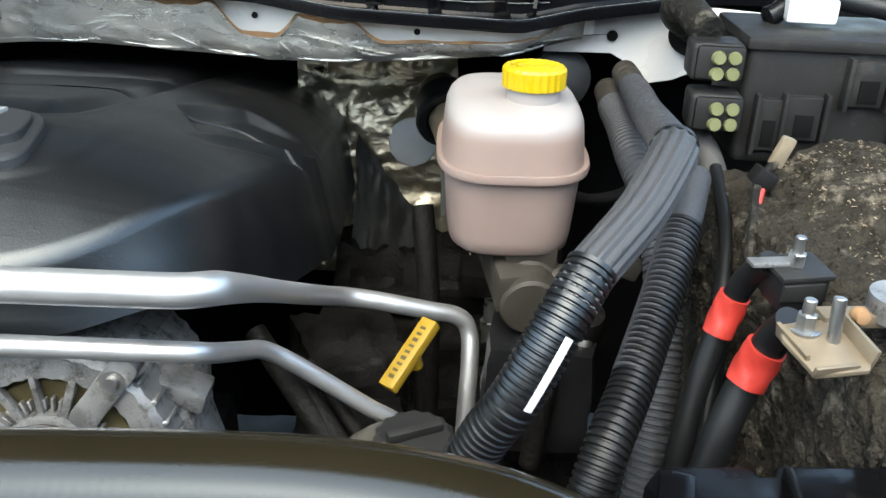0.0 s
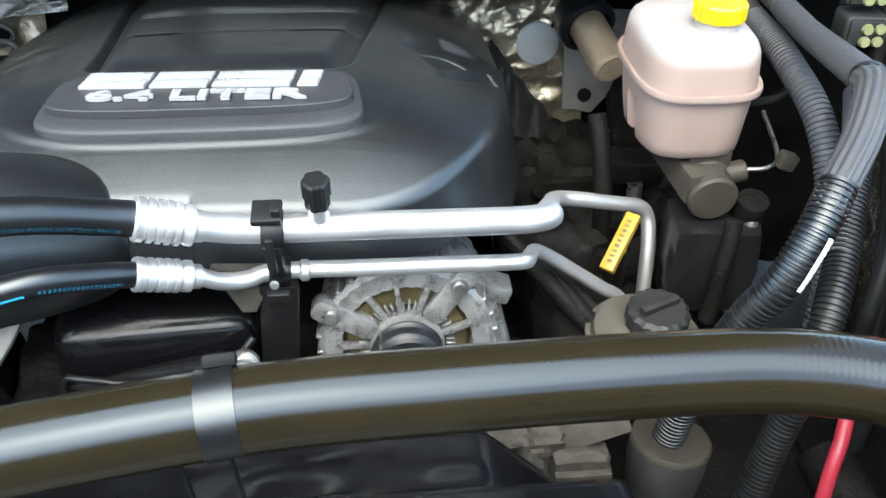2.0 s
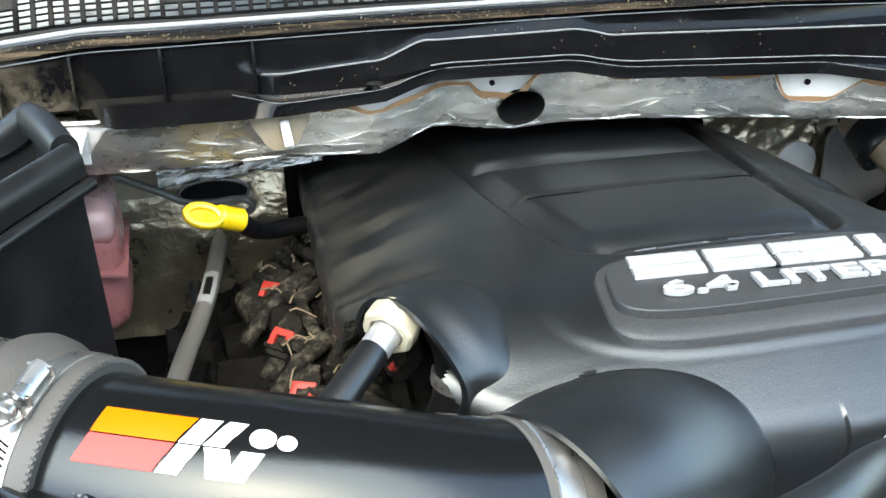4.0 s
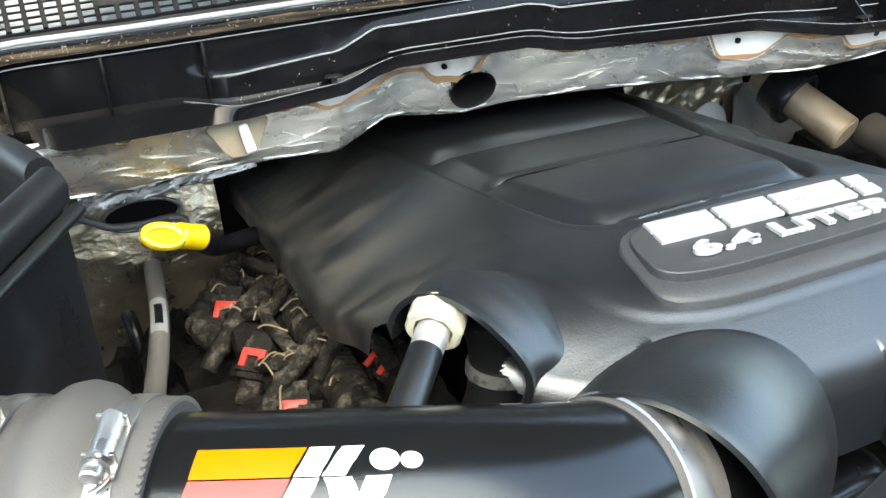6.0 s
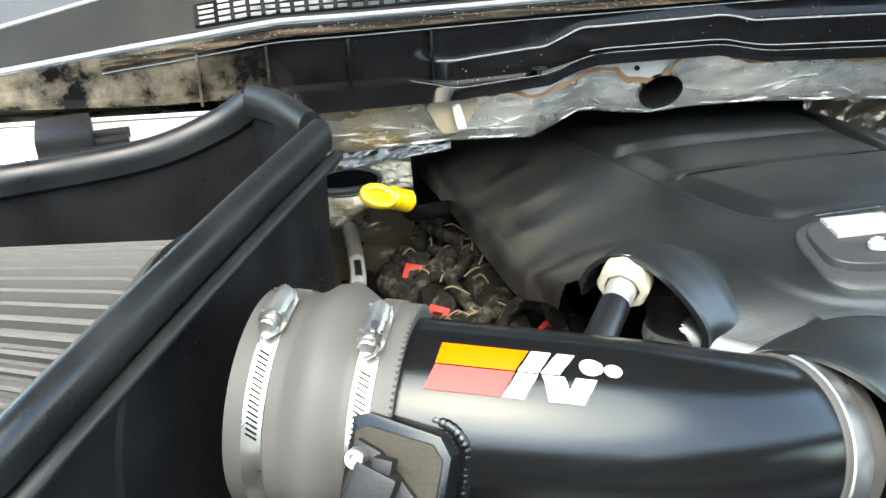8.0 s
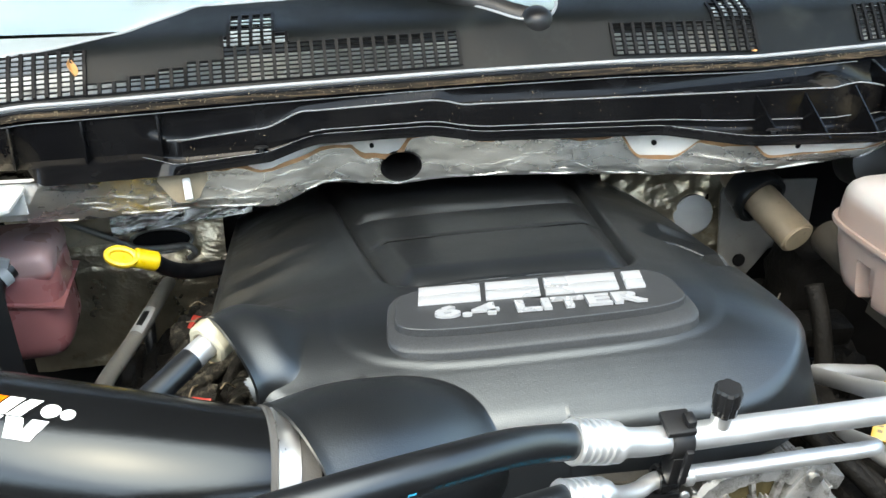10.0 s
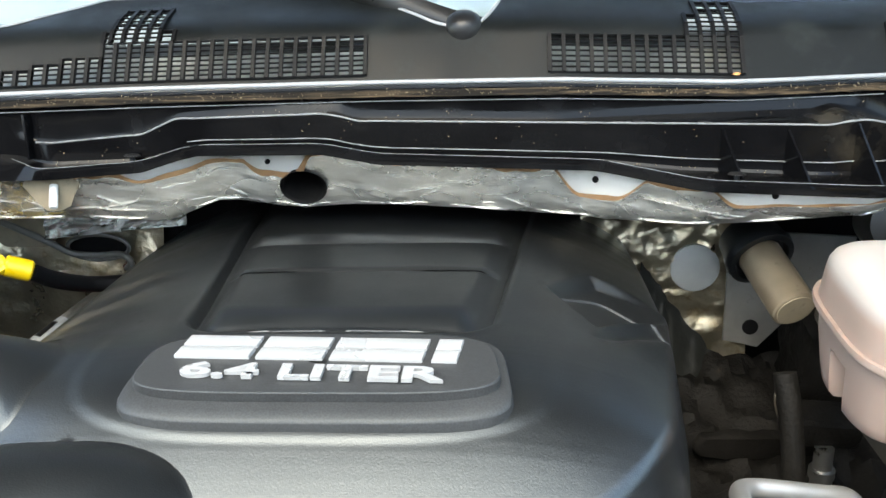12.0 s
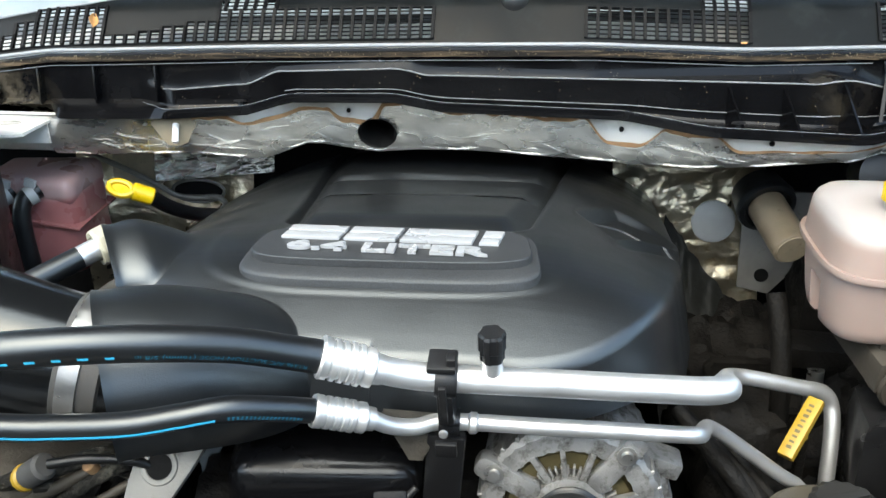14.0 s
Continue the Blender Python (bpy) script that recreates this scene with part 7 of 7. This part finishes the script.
dg = thing("gearbox_dipstick", (-0.03, 0.68, 1.05), "yellow flat-topped dipstick handle with worn print", "dipstick")
d0, d1 = Vector((-0.044, 0.655, 1.170)), Vector((-0.008, 0.698, 1.211))
dm = (d1 - d0).normalized()
b = bmesh.new()
box(b, (0, 0, 0), ((d1 - d0).length + 0.004, 0.017, 0.011), (0, 0, 0), 0.002)
b.transform(Matrix.Translation((d0 + d1) / 2) @ dm.to_track_quat("X", "Z").to_matrix().to_4x4())
part("grip", b, M_OCHRE, dg)
for k in range(9):
    b = bmesh.new()
    box(b, (-0.026 + 0.0065 * k, 0, 0.0058), (0.0026 if k % 3 else 0.0036, 0.0055, 0.0004), (0, 0, 0), 0)
    b.transform(Matrix.Translation((d0 + d1) / 2) @ dm.to_track_quat("X", "Z").to_matrix().to_4x4())
    part("print_bar", b, M_COPPER, dg, "dark print that cannot be read")
part("stem", sweep([(-0.024, 0.682, 1.186), (-0.022, 0.685, 1.180), (-0.020, 0.688, 1.172)], 0.0065, 12), M_OCHRE, dg)
part("tube", sweep([(-0.020, 0.688, 1.173), (-0.018, 0.69, 1.16), (-0.015, 0.70, 1.10), (-0.012, 0.71, 1.0)], 0.006, 12), M_GRIME, dg, "dark steel tube")
bx = thing("module_box", (0.098, 0.725, 1.09), "dusty black plastic box below the master cylinder", "box")
part("case", lumpy((0.098, 0.725, 1.135), (0.105, 0.09, 0.12), (0, 0, -6), 0.004, 12.0, 14, 18.0), M_PLASTIC, bx)
part("hose", sweep([(0.105, 0.685, 1.21), (0.100, 0.675, 1.18), (0.095, 0.668, 1.14), (0.088, 0.665, 1.08)], lambda u, s, a: 0.010 + 0.0003 * math.sin(s * 700), 14, 0.002), M_GRIME, bx)
valve2 = thing("vacuum_valve", (0.14, 0.72, 1.18), "dirty black valve with metal spigot", "valve")
part("body", lathe([(0.0, -0.016), (0.018, -0.016), (0.021, 0.0), (0.018, 0.014), (0.0, 0.016)], (0.135, 0.715, 1.205), (0, -0.3, 1), 24), M_GRIME, valve2)
part("spigot", cyl((0.135, 0.705, 1.20), (0.125, 0.69, 1.15), 0.009, 14, 0.001), M_STEEL, valve2)
part("fitting", boxes(((0.175, 0.735, 1.255), (0.02, 0.018, 0.02), (0, 20, 0), 0.004)), M_IRON, valve2, "tan metal fitting")
single("vacuum_tube", sweep([(0.10, 0.85, 1.30), (0.14, 0.83, 1.285), (0.17, 0.80, 1.30), (0.19, 0.79, 1.32)], 0.006, 12), M_RUBBER, "thin black rubber vacuum tube", "tube")
single("heater_pipe", sweep([(-0.02, 0.86, 1.26), (-0.015, 0.84, 1.22), (-0.01, 0.82, 1.15), (-0.01, 0.8, 1.02)], 0.012, 16), M_GRIME, "dirty black heater pipe", "pipe")
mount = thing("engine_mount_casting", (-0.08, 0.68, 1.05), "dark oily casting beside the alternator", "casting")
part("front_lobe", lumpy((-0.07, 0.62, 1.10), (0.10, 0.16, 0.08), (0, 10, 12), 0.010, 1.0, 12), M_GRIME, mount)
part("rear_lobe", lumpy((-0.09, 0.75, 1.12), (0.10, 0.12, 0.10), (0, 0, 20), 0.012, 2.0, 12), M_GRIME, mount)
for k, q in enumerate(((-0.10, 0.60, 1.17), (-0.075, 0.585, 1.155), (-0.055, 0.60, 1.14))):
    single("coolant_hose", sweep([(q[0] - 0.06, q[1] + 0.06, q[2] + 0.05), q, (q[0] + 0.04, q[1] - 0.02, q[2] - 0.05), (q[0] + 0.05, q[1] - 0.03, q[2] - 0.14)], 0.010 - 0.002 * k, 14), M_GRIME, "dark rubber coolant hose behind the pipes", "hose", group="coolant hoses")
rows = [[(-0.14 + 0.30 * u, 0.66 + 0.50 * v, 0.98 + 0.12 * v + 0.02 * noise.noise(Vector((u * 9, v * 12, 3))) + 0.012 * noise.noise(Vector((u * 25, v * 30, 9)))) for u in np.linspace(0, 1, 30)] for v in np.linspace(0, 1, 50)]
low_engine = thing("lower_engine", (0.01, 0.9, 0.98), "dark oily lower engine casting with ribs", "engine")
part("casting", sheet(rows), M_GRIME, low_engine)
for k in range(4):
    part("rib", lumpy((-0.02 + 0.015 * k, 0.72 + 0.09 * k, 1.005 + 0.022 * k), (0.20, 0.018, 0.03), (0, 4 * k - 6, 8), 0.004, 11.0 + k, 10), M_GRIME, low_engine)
strut = thing("valve_stub", (0.067, 0.94, 1.05), "rusty threaded stub under a dirty bracket", "pipe stub")
part("stub", lathe([(0.013, -0.03), (0.013, 0.0), (0.015, 0.001), (0.015, 0.012), (0.011, 0.013), (0.011, 0.04)], (0.067, 0.93, 1.07), (0, 0.1, 1), 18), M_STEEL, strut)
part("bracket", boxes(((0.068, 0.96, 1.125), (0.085, 0.05, 0.035), (8, 4, 0), 0.008)), M_GRIME, strut)
part("wire_arc", sweep([(0.054, 1.05, 1.136), (0.042, 1.04, 1.12), (0.038, 1.03, 1.107), (0.043, 1.025, 1.09), (0.053, 1.02, 1.078)], 0.0016, 8), M_IRON, strut)

# ---- below the radiator hose ----
comp = thing("compressor", (-0.15, 0.45, 0.98), "pale dusty compressor casting low on the engine", "compressor")
part("casting", lumpy((-0.165, 0.50, 1.045), (0.085, 0.06, 0.10), (0, 8, 10), 0.010, 5.0, 16, 45.0), M_DUSTC, comp)
part("ribbed_face", lumpy((-0.10, 0.48, 1.02), (0.06, 0.03, 0.11), (0, 0, 0), 0.006, 8.0, 12, 50.0), M_DUSTC, comp)
for k in range(4):
    part("rib", boxes(((-0.10, 0.462, 0.985 + 0.024 * k), (0.058, 0.008, 0.006), (0, 0, 0), 0.001)), M_DUSTC, comp)
part("stay", boxes(((-0.098, 0.495, 1.085), (0.10, 0.012, 0.03), (-30, -22, 0), 0.003)), M_DUSTC, comp, "tan stained metal stay")
can = thing("drier_canister", (-0.02, 0.45, 0.95), "scuffed black canister with a corrugated hose", "canister")
part("can", lathe([(0.0, -0.12), (0.014, -0.12), (0.016, -0.09), (0.034, -0.07), (0.040, -0.02), (0.040, 0.0), (0.038, 0.006), (0.0, 0.008)], (-0.012, 0.474, 1.082), (0.08, 0.12, 1), 32), M_FUSE, can)
part("top_disc", lathe([(0.0, 0.004), (0.039, 0.003), (0.041, 0.0), (0.041, -0.004)], (-0.011, 0.475, 1.088), (0.08, 0.12, 1), 32), M_CASTD, can, "dusty grey top")
single("red_wire", sweep([(0.150, 0.46, 1.16), (0.135, 0.43, 1.13), (0.122, 0.41, 1.09), (0.115, 0.39, 1.0)], 0.0072, 14), M_WIRE, "thick red battery wire", "wire")
low_tray = thing("lower_tray", (0.06, 0.55, 0.93), "dark grimy lower frame with raised flanges", "frame")
part("panel", boxes(((0.06, 0.55, 0.93), (0.5, 0.45, 0.03), (0, 0, 0), 0.01)), M_GRIME, low_tray)
for k in range(3):
    part("flange", boxes(((-0.10 + 0.15 * k, 0.55, 0.951), (0.012, 0.40, 0.018), (0, 0, 0), 0.003)), M_GRIME, low_tray)
single("frame_rail", sweep([(0.17, 0.50, 1.03), (0.19, 0.42, 1.0), (0.2, 0.3, 0.98)], 0.03, 18), M_GRIME, "dark rounded frame rail", "frame")


# ---- wiring conduits at the right-hand side ----
def ribs(pitch, depth, r):
    return lambda u, s, a: r + depth * (1 if (s % pitch) < pitch * 0.62 else -1)


cond = thing("main_conduit", (0.09, 0.47, 1.0), "thick wiring conduit, ribbed plastic below a woven grey sleeve", "conduit")
W1 = [(0.163, 0.605, 1.4125), (0.1548, 0.578, 1.4145), (0.126, 0.530, 1.394), (0.088, 0.484, 1.372), (0.077, 0.470, 1.359)]
W0 = [(0.1875, 0.866, 1.393), (0.184, 0.815, 1.394), (0.1795, 0.765, 1.396), (0.172, 0.69, 1.404), (0.164, 0.615, 1.412), (0.1548, 0.578, 1.4145)]
part("smooth_sleeve", sweep(W0, lambda u, s, a: 0.0145 + 0.0012 * ease(0.3, 0.9, u) - 0.002 * ease(0.08, 0.0, u), 32, 0.004), M_BRAID, cond, "smooth grey sleeve", sharp=60)
part("woven_sleeve", sweep(W1, lambda u, s, a: (0.0168 - 0.0014 * u) * (1 + 0.040 * math.sin(a * 13)) + 0.00035 * math.sin(26 * a + 1500 * s) * math.sin(26 * a - 1500 * s), 168, 0.001), M_BRAID, cond, "woven grey sleeve", sharp=60)
W2 = [(0.090, 0.486, 1.376), (0.080, 0.474, 1.364), (0.065, 0.459, 1.342), (0.044, 0.448, 1.304), (0.0265, 0.452, 1.271), (0.008, 0.458, 1.22), (-0.008, 0.466, 1.16), (-0.015, 0.474, 1.09)]
part("ribbed_tube", sweep(W2, ribs(0.0052, 0.0008, 0.0158), 28, 0.0008), M_GLOSS, cond, "ribbed black plastic conduit", sharp=50)
part("tape_mark", strip_on(W2, 0.0166, -10, 10, 0.14, 0.29, 0.002, 0.0006, toward=(0.5, -0.7, 0.5)), M_DWHITE, cond, "white paint stripe")
part("tie", sweep([(0.1655, 0.612, 1.4128), (0.1635, 0.606, 1.4126)], 0.0176, 28, 0.002), M_PLASTIC, cond)
part("metal_end", sweep([(0.193, 0.935, 1.390), (0.190, 0.895, 1.392), (0.1868, 0.858, 1.3935)], lambda u, s, a: 0.0115 + 0.0022 * math.sin(s * 330), 20, 0.002), M_IRON, cond, "grey metal end fitting")
cond2 = thing("second_conduit", (0.12, 0.5, 1.0), "ribbed black plastic conduit running down the bay", "conduit")
W3 = [(0.205, 0.68, 1.362), (0.186, 0.63, 1.342), (0.160, 0.57, 1.308), (0.132, 0.512, 1.275), (0.106, 0.466, 1.243), (0.09, 0.445, 1.19), (0.075, 0.44, 1.11), (0.06, 0.43, 1.02)]
part("smooth_sleeve", sweep([Vector(p) + Vector((0.0, 0.003, 0.001)) for p in W3[:4]], 0.0150, 24), M_BRAID, cond2, "grey sleeve")
part("ribbed_tube", sweep(W3[1:], ribs(0.0052, 0.0008, 0.0150), 28, 0.0008), M_RUBBER, cond2, sharp=50)
cond3 = thing("side_conduit", (0.18, 0.8, 1.1), "dull corrugated hose behind the conduits", "hose")
part("hose", sweep([(0.180, 0.91, 1.358), (0.177, 0.84, 1.358), (0.174, 0.775, 1.352), (0.182, 0.71, 1.326), (0.186, 0.66, 1.28), (0.18, 0.60, 1.2), (0.16, 0.55, 1.1)], ribs(0.006, 0.0008, 0.0155), 24, 0.001), M_BRAID, cond3, sharp=50)
part("metal_end", cyl((0.183, 0.965, 1.362), (0.180, 0.90, 1.358), 0.015, 20, 0.002), M_IRON, cond3)
for k, pts in enumerate(([(0.235, 0.72, 1.36), (0.225, 0.64, 1.33), (0.205, 0.57, 1.29), (0.19, 0.52, 1.23), (0.18, 0.48, 1.12)], [(0.245, 0.70, 1.34), (0.225, 0.62, 1.30), (0.20, 0.55, 1.24), (0.17, 0.50, 1.14)])):
    single("thin_cable", sweep(pts, 0.0055 + 0.002 * k, 12), M_RUBBER, "thin black cable beside the conduits", "cable", group="thin cables")


def battery_cable(pts, r, t0, t1, label):
    ob = thing("battery_cable", pts[-1], label, "battery cable", "battery cables")
    part("cable", sweep(pts, r, 20), M_RUBBER, ob)
    path, _ = spline(pts, 0.002)
    band = path[int(t0 * len(path)):int(t1 * len(path))]
    part("red_tape", sweep(band, lambda u, s, a: r + 0.0020 + 0.0004 * math.sin(5 * a + s * 320) + 0.0004 * math.sin(2 * a - s * 200), 32, 0.002), M_RED, ob, "wrinkled red tape band", sharp=60)
    return ob


battery_cable([(0.207, 0.506, 1.372), (0.201, 0.522, 1.354), (0.193, 0.526, 1.325), (0.178, 0.515, 1.275), (0.168, 0.50, 1.22), (0.16, 0.49, 1.1)], 0.0088, 0.15, 0.26, "black battery cable with red tape")
battery_cable([(0.205, 0.455, 1.358), (0.200, 0.466, 1.338), (0.190, 0.467, 1.308), (0.176, 0.458, 1.27), (0.165, 0.45, 1.21), (0.158, 0.445, 1.1)], 0.0108, 0.11, 0.22, "thick black battery cable with red tape")

# ---- battery under its felt jacket, terminals ----
bat = thing("battery", (0.34, 0.52, 1.0), "battery wrapped in a dirty worn felt jacket", "battery")
bm = bmesh.new()
rows = []
prof = [(0.0, -0.24), (0.0, -0.10), (0.002, -0.03), (0.010, -0.008), (0.028, 0.0), (0.07, 0.004), (0.12, 0.012), (0.17, 0.006), (0.30, 0.0)]
pp, _ = spline([(a, 0, b) for a, b in prof], 0.0028)
for y in np.linspace(0.375, 0.72, 160):
    row = []
    for p in pp:
        n3 = 0.007 * noise.noise(Vector((p.x * 22, y * 22, p.z * 22))) + 0.004 * noise.noise(Vector((p.x * 70, y * 70, p.z * 70))) + 0.0035 * noise.noise(Vector((p.x * 190, y * 190, p.z * 190)))
        bulge = 0.02 * ease(0.50, 0.60, y) * ease(0.03, 0.10, p.x)
        row.append((0.226 + p.x - n3, y + 0.05 * p.x, 1.356 + p.z + n3 + bulge))
    rows.append(row)
rng = random.Random(5)
bits = bmesh.new()
for _ in range(2600):
    row = rows[rng.randrange(4, 156)]
    x, y, z = row[int(len(row) * (0.52 + 0.46 * rng.random() ** 0.8))]
    L, w = rng.uniform(0.0005, 0.0021), rng.uniform(0.0003, 0.0007)
    b_ = pose(x, y + rng.uniform(-0.001, 0.001), z + 0.0012, rng.uniform(-25, 25), rng.uniform(-25, 25), rng.uniform(0, 180))
    bits.faces.new([bits.verts.new(b_ @ Vector(c)) for c in ((-L, -w, 0), (L, -w, 0.0003), (L * 0.8, w, 0), (-L * 0.9, w, 0.0003))])
part("felt_jacket", sheet(rows, 0.004), M_FELT, bat, "shaggy grey-brown felt", sharp=80)
part("straw_bits", bits, M_STRAW, bat, "scattered straw and chaff", kind="stuff")
part("felt_end", sheet([[(0.230 + 0.3 * u, 0.377, 1.11 + 0.246 * v) for u in np.linspace(0, 1, 6)] for v in np.linspace(0, 1, 6)], 0.004), M_FELT, bat)
trm = thing("battery_terminal", (0.225, 0.47, 1.36), "corroded steel battery terminal plate with bolts", "terminal")
part("plate", prism([(-0.017, -0.019), (0.012, -0.023), (0.018, -0.016), (0.016, 0.019), (-0.014, 0.022), (-0.019, 0.010)], 0, 0.0026, pose(0.205, 0.413, 1.366, 10, -6, 12), 0.0008), M_TAN, trm, "stained metal plate")
part("plate_edge", boxes(((0.2215, 0.414, 1.371), (0.0026, 0.036, 0.014), (8, 10, 12), 0.001), ((0.1890, 0.416, 1.3665), (0.0026, 0.030, 0.010), (8, -14, 12), 0.001), ((0.2040, 0.3935, 1.3650), (0.026, 0.0026, 0.007), (16, 0, 12), 0.001)), M_TAN, trm, "bent-up plate edges")
part("washer", lathe([(0.0036, 0.0), (0.0085, 0.0), (0.0085, 0.0016), (0.0036, 0.0016)], (0.199, 0.426, 1.3690), (0, 0.05, 1), 20), M_STEEL, trm)
part("stud_bolt", cyl((0.211, 0.416, 1.366), (0.211, 0.420, 1.394), 0.0036, 14, 0.0006), M_STEEL, trm)
part("nut", cyl((0.199, 0.426, 1.368), (0.199, 0.427, 1.380), 0.0058, 6, 0.0006), M_STEEL, trm)
part("nut_bolt", cyl((0.199, 0.427, 1.378), (0.199, 0.427, 1.389), 0.0035, 12, 0.0006), M_STEEL, trm)
part("strap", boxes(((0.250, 0.440, 1.372), (0.08, 0.014, 0.008), (0, 0, 4), 0.002)), M_TAN, trm)
part("copper_lug", lathe([(0.0, 0.006), (0.004, 0.005), (0.0055, 0.0), (0.004, -0.004), (0.0, -0.005)], (0.231, 0.433, 1.376), (0, -1, 0.2), 16), M_RUST, trm, "copper lug")
part("post_clamp", lathe([(0.010, -0.006), (0.019, -0.006), (0.019, 0.008), (0.010, 0.008), (0.010, -0.006)], (0.258, 0.440, 1.378), (0, 0, 1), 24, cap=False), M_CAST, trm)
fus = thing("fuse_link", (0.235, 0.53, 1.355), "black fuse block with a bolted terminal", "fuse")
part("block", boxes(((0.222, 0.500, 1.360), (0.032, 0.026, 0.022), (6, 0, 10), 0.003)), M_PLASTIC, fus)
part("lug", boxes(((0.208, 0.502, 1.375), (0.034, 0.011, 0.003), (0, 0, 6), 0.001)), M_CAST, fus)
part("lid", boxes(((0.222, 0.500, 1.3725), (0.036, 0.030, 0.004), (6, 0, 10), 0.0015), ((0.222, 0.486, 1.362), (0.028, 0.003, 0.012), (6, 0, 10), 0.001)), M_FUSE, fus)
part("nut", cyl((0.220, 0.500, 1.374), (0.220, 0.500, 1.383), 0.0058, 6, 0.0006), M_STEEL, fus)
part("bolt", cyl((0.220, 0.500, 1.382), (0.220, 0.500, 1.394), 0.0034, 12, 0.0006), M_STEEL, fus)
single("spade_terminal", boxes(((0.269, 0.671, 1.392), (0.012, 0.008, 0.026), (0, 20, 0), 0.003)), M_GASKET, "pale orange wire terminal above the felt", "terminal")
lead = thing("terminal_lead", (0.25, 0.65, 1.3), "thin wires running to the battery", "wire")
part("wire", sweep([(0.265, 0.670, 1.384), (0.250, 0.66, 1.366), (0.236, 0.62, 1.352), (0.224, 0.58, 1.33)], 0.004, 8), M_LOOM, lead)
part("connector", boxes(((0.255, 0.665, 1.372), (0.018, 0.016, 0.014), (0, 30, 0), 0.002)), M_PLASTIC, lead)
part("red_wire", sweep([(0.262, 0.672, 1.376), (0.252, 0.655, 1.360), (0.246, 0.64, 1.345)], 0.0028, 8), M_RED, lead)
apron = thing("battery_apron", (0.3, 0.25, 1.3), "dusty flat black plastic panel in front of the battery", "panel")
part("panel", prism([(0.100, 0.350), (0.110, 0.364), (0.156, 0.365), (0.160, 0.358), (0.167, 0.358), (0.171, 0.366), (0.50, 0.372), (0.50, 0.06), (0.19, 0.06), (0.168, 0.20), (0.140, 0.27)], 1.298, 1.325, None, 0.003), M_TRAY, apron)
part("raised_tab", boxes(((0.113, 0.340, 1.323), (0.018, 0.036, 0.010), (0, 0, -16), 0.003)), M_TRAY, apron)
part("rib", boxes(((0.1640, 0.305, 1.329), (0.005, 0.10, 0.010), (0, 0, -8), 0.002)), M_TRAY, apron)

# fuse box and plugs
fb = thing("fuse_box", (0.36, 0.80, 1.3), "black plastic fuse box with moulded clips", "fuse box")
part("case", boxes(((0.365, 0.83, 1.402), (0.19, 0.12, 0.115), (0, 0, -4), 0.010, 3)), M_FUSE, fb)
part("lid", boxes(((0.365, 0.828, 1.457), (0.196, 0.126, 0.012), (0, 0, -4), 0.004)), M_FUSE, fb)
for cx, cz, w, h in ((0.292, 1.385, 0.020, 0.048), (0.322, 1.392, 0.030, 0.040), (0.372, 1.425, 0.030, 0.040), (0.42, 1.385, 0.03, 0.045)):
    cl = part("clip", boxes(((cx, 0.767 - 0.07 * (cx - 0.365), cz), (w, 0.010, h), (0, 0, -4), 0.002)), M_FUSE, fb)
    for sx in (-1, 1):
        part("clip_rail", boxes(((cx + sx * w * 0.62, 0.764 - 0.07 * (cx - 0.365), cz), (0.004, 0.012, h * 1.15), (0, 0, -4), 0.001)), M_FUSE, cl)
    # Thin dark plate paints the shade in the clip's window.
    part("clip_window", boxes(((cx, 0.761 - 0.07 * (cx - 0.365), cz - h * 0.15), (w * 0.55, 0.002, h * 0.5), (0, 0, -4), 0.0005)), M_DARK, cl)
part("white_plug", boxes(((0.335, 0.83, 1.478), (0.045, 0.03, 0.022), (0, 0, -10), 0.004)), M_DWHITE, fb, "white plug on the lid")
part("lid_cable", sweep([(0.30, 0.84, 1.468), (0.34, 0.85, 1.485), (0.40, 0.84, 1.480), (0.46, 0.80, 1.47)], 0.010, 12), M_RUBBER, fb)


def plug(at):
    ob = thing("wire_plug", at, "grey multi-pin plug with pale green seals", "connector", "wire plugs")
    x, y, z = at
    part("shell", boxes(((x, y + 0.012, z + 0.018), (0.046, 0.04, 0.034), (0, 0, -6), 0.006, 3)), M_FUSE, ob)
    part("collar", boxes(((x, y - 0.008, z + 0.018), (0.042, 0.006, 0.030), (0, 0, -6), 0.004)), M_FUSE, ob)
    for i in (-1, 1):
        for j in (-1, 1):
            part("seal", lathe([(0.0, 0.005), (0.0055, 0.005), (0.0065, 0.0)], (x + 0.004 + 0.007 * i, y - 0.010, z + 0.016 + 0.007 * j), (0, -1, 0.1), 12), M_GREEN, ob, "pale green wire seal")
    return ob


plug((0.241, 0.780, 1.421))
plug((0.243, 0.770, 1.378))
single("plug_loom", sweep([(0.235, 0.80, 1.46), (0.225, 0.86, 1.475), (0.235, 0.92, 1.455), (0.27, 0.965, 1.43)], 0.015, 16), M_LOOM, "dark wiring loom entering the wing", "wiring loom")
single("purge_hose", sweep([(0.235, 0.80, 1.37), (0.245, 0.77, 1.35), (0.250, 0.74, 1.32), (0.246, 0.72, 1.28)], 0.012, 16), M_COUPLER, "pale grey bent hose beside the plugs", "hose")
single("vacuum_can", lathe([(0.0, -0.03), (0.034, -0.028), (0.037, 0.0), (0.034, 0.022), (0.0, 0.028)], (0.135, 1.02, 1.36), (0, -1, 0.3), 30), M_RUBBER, "round black vacuum can behind the reservoir", "vacuum can")
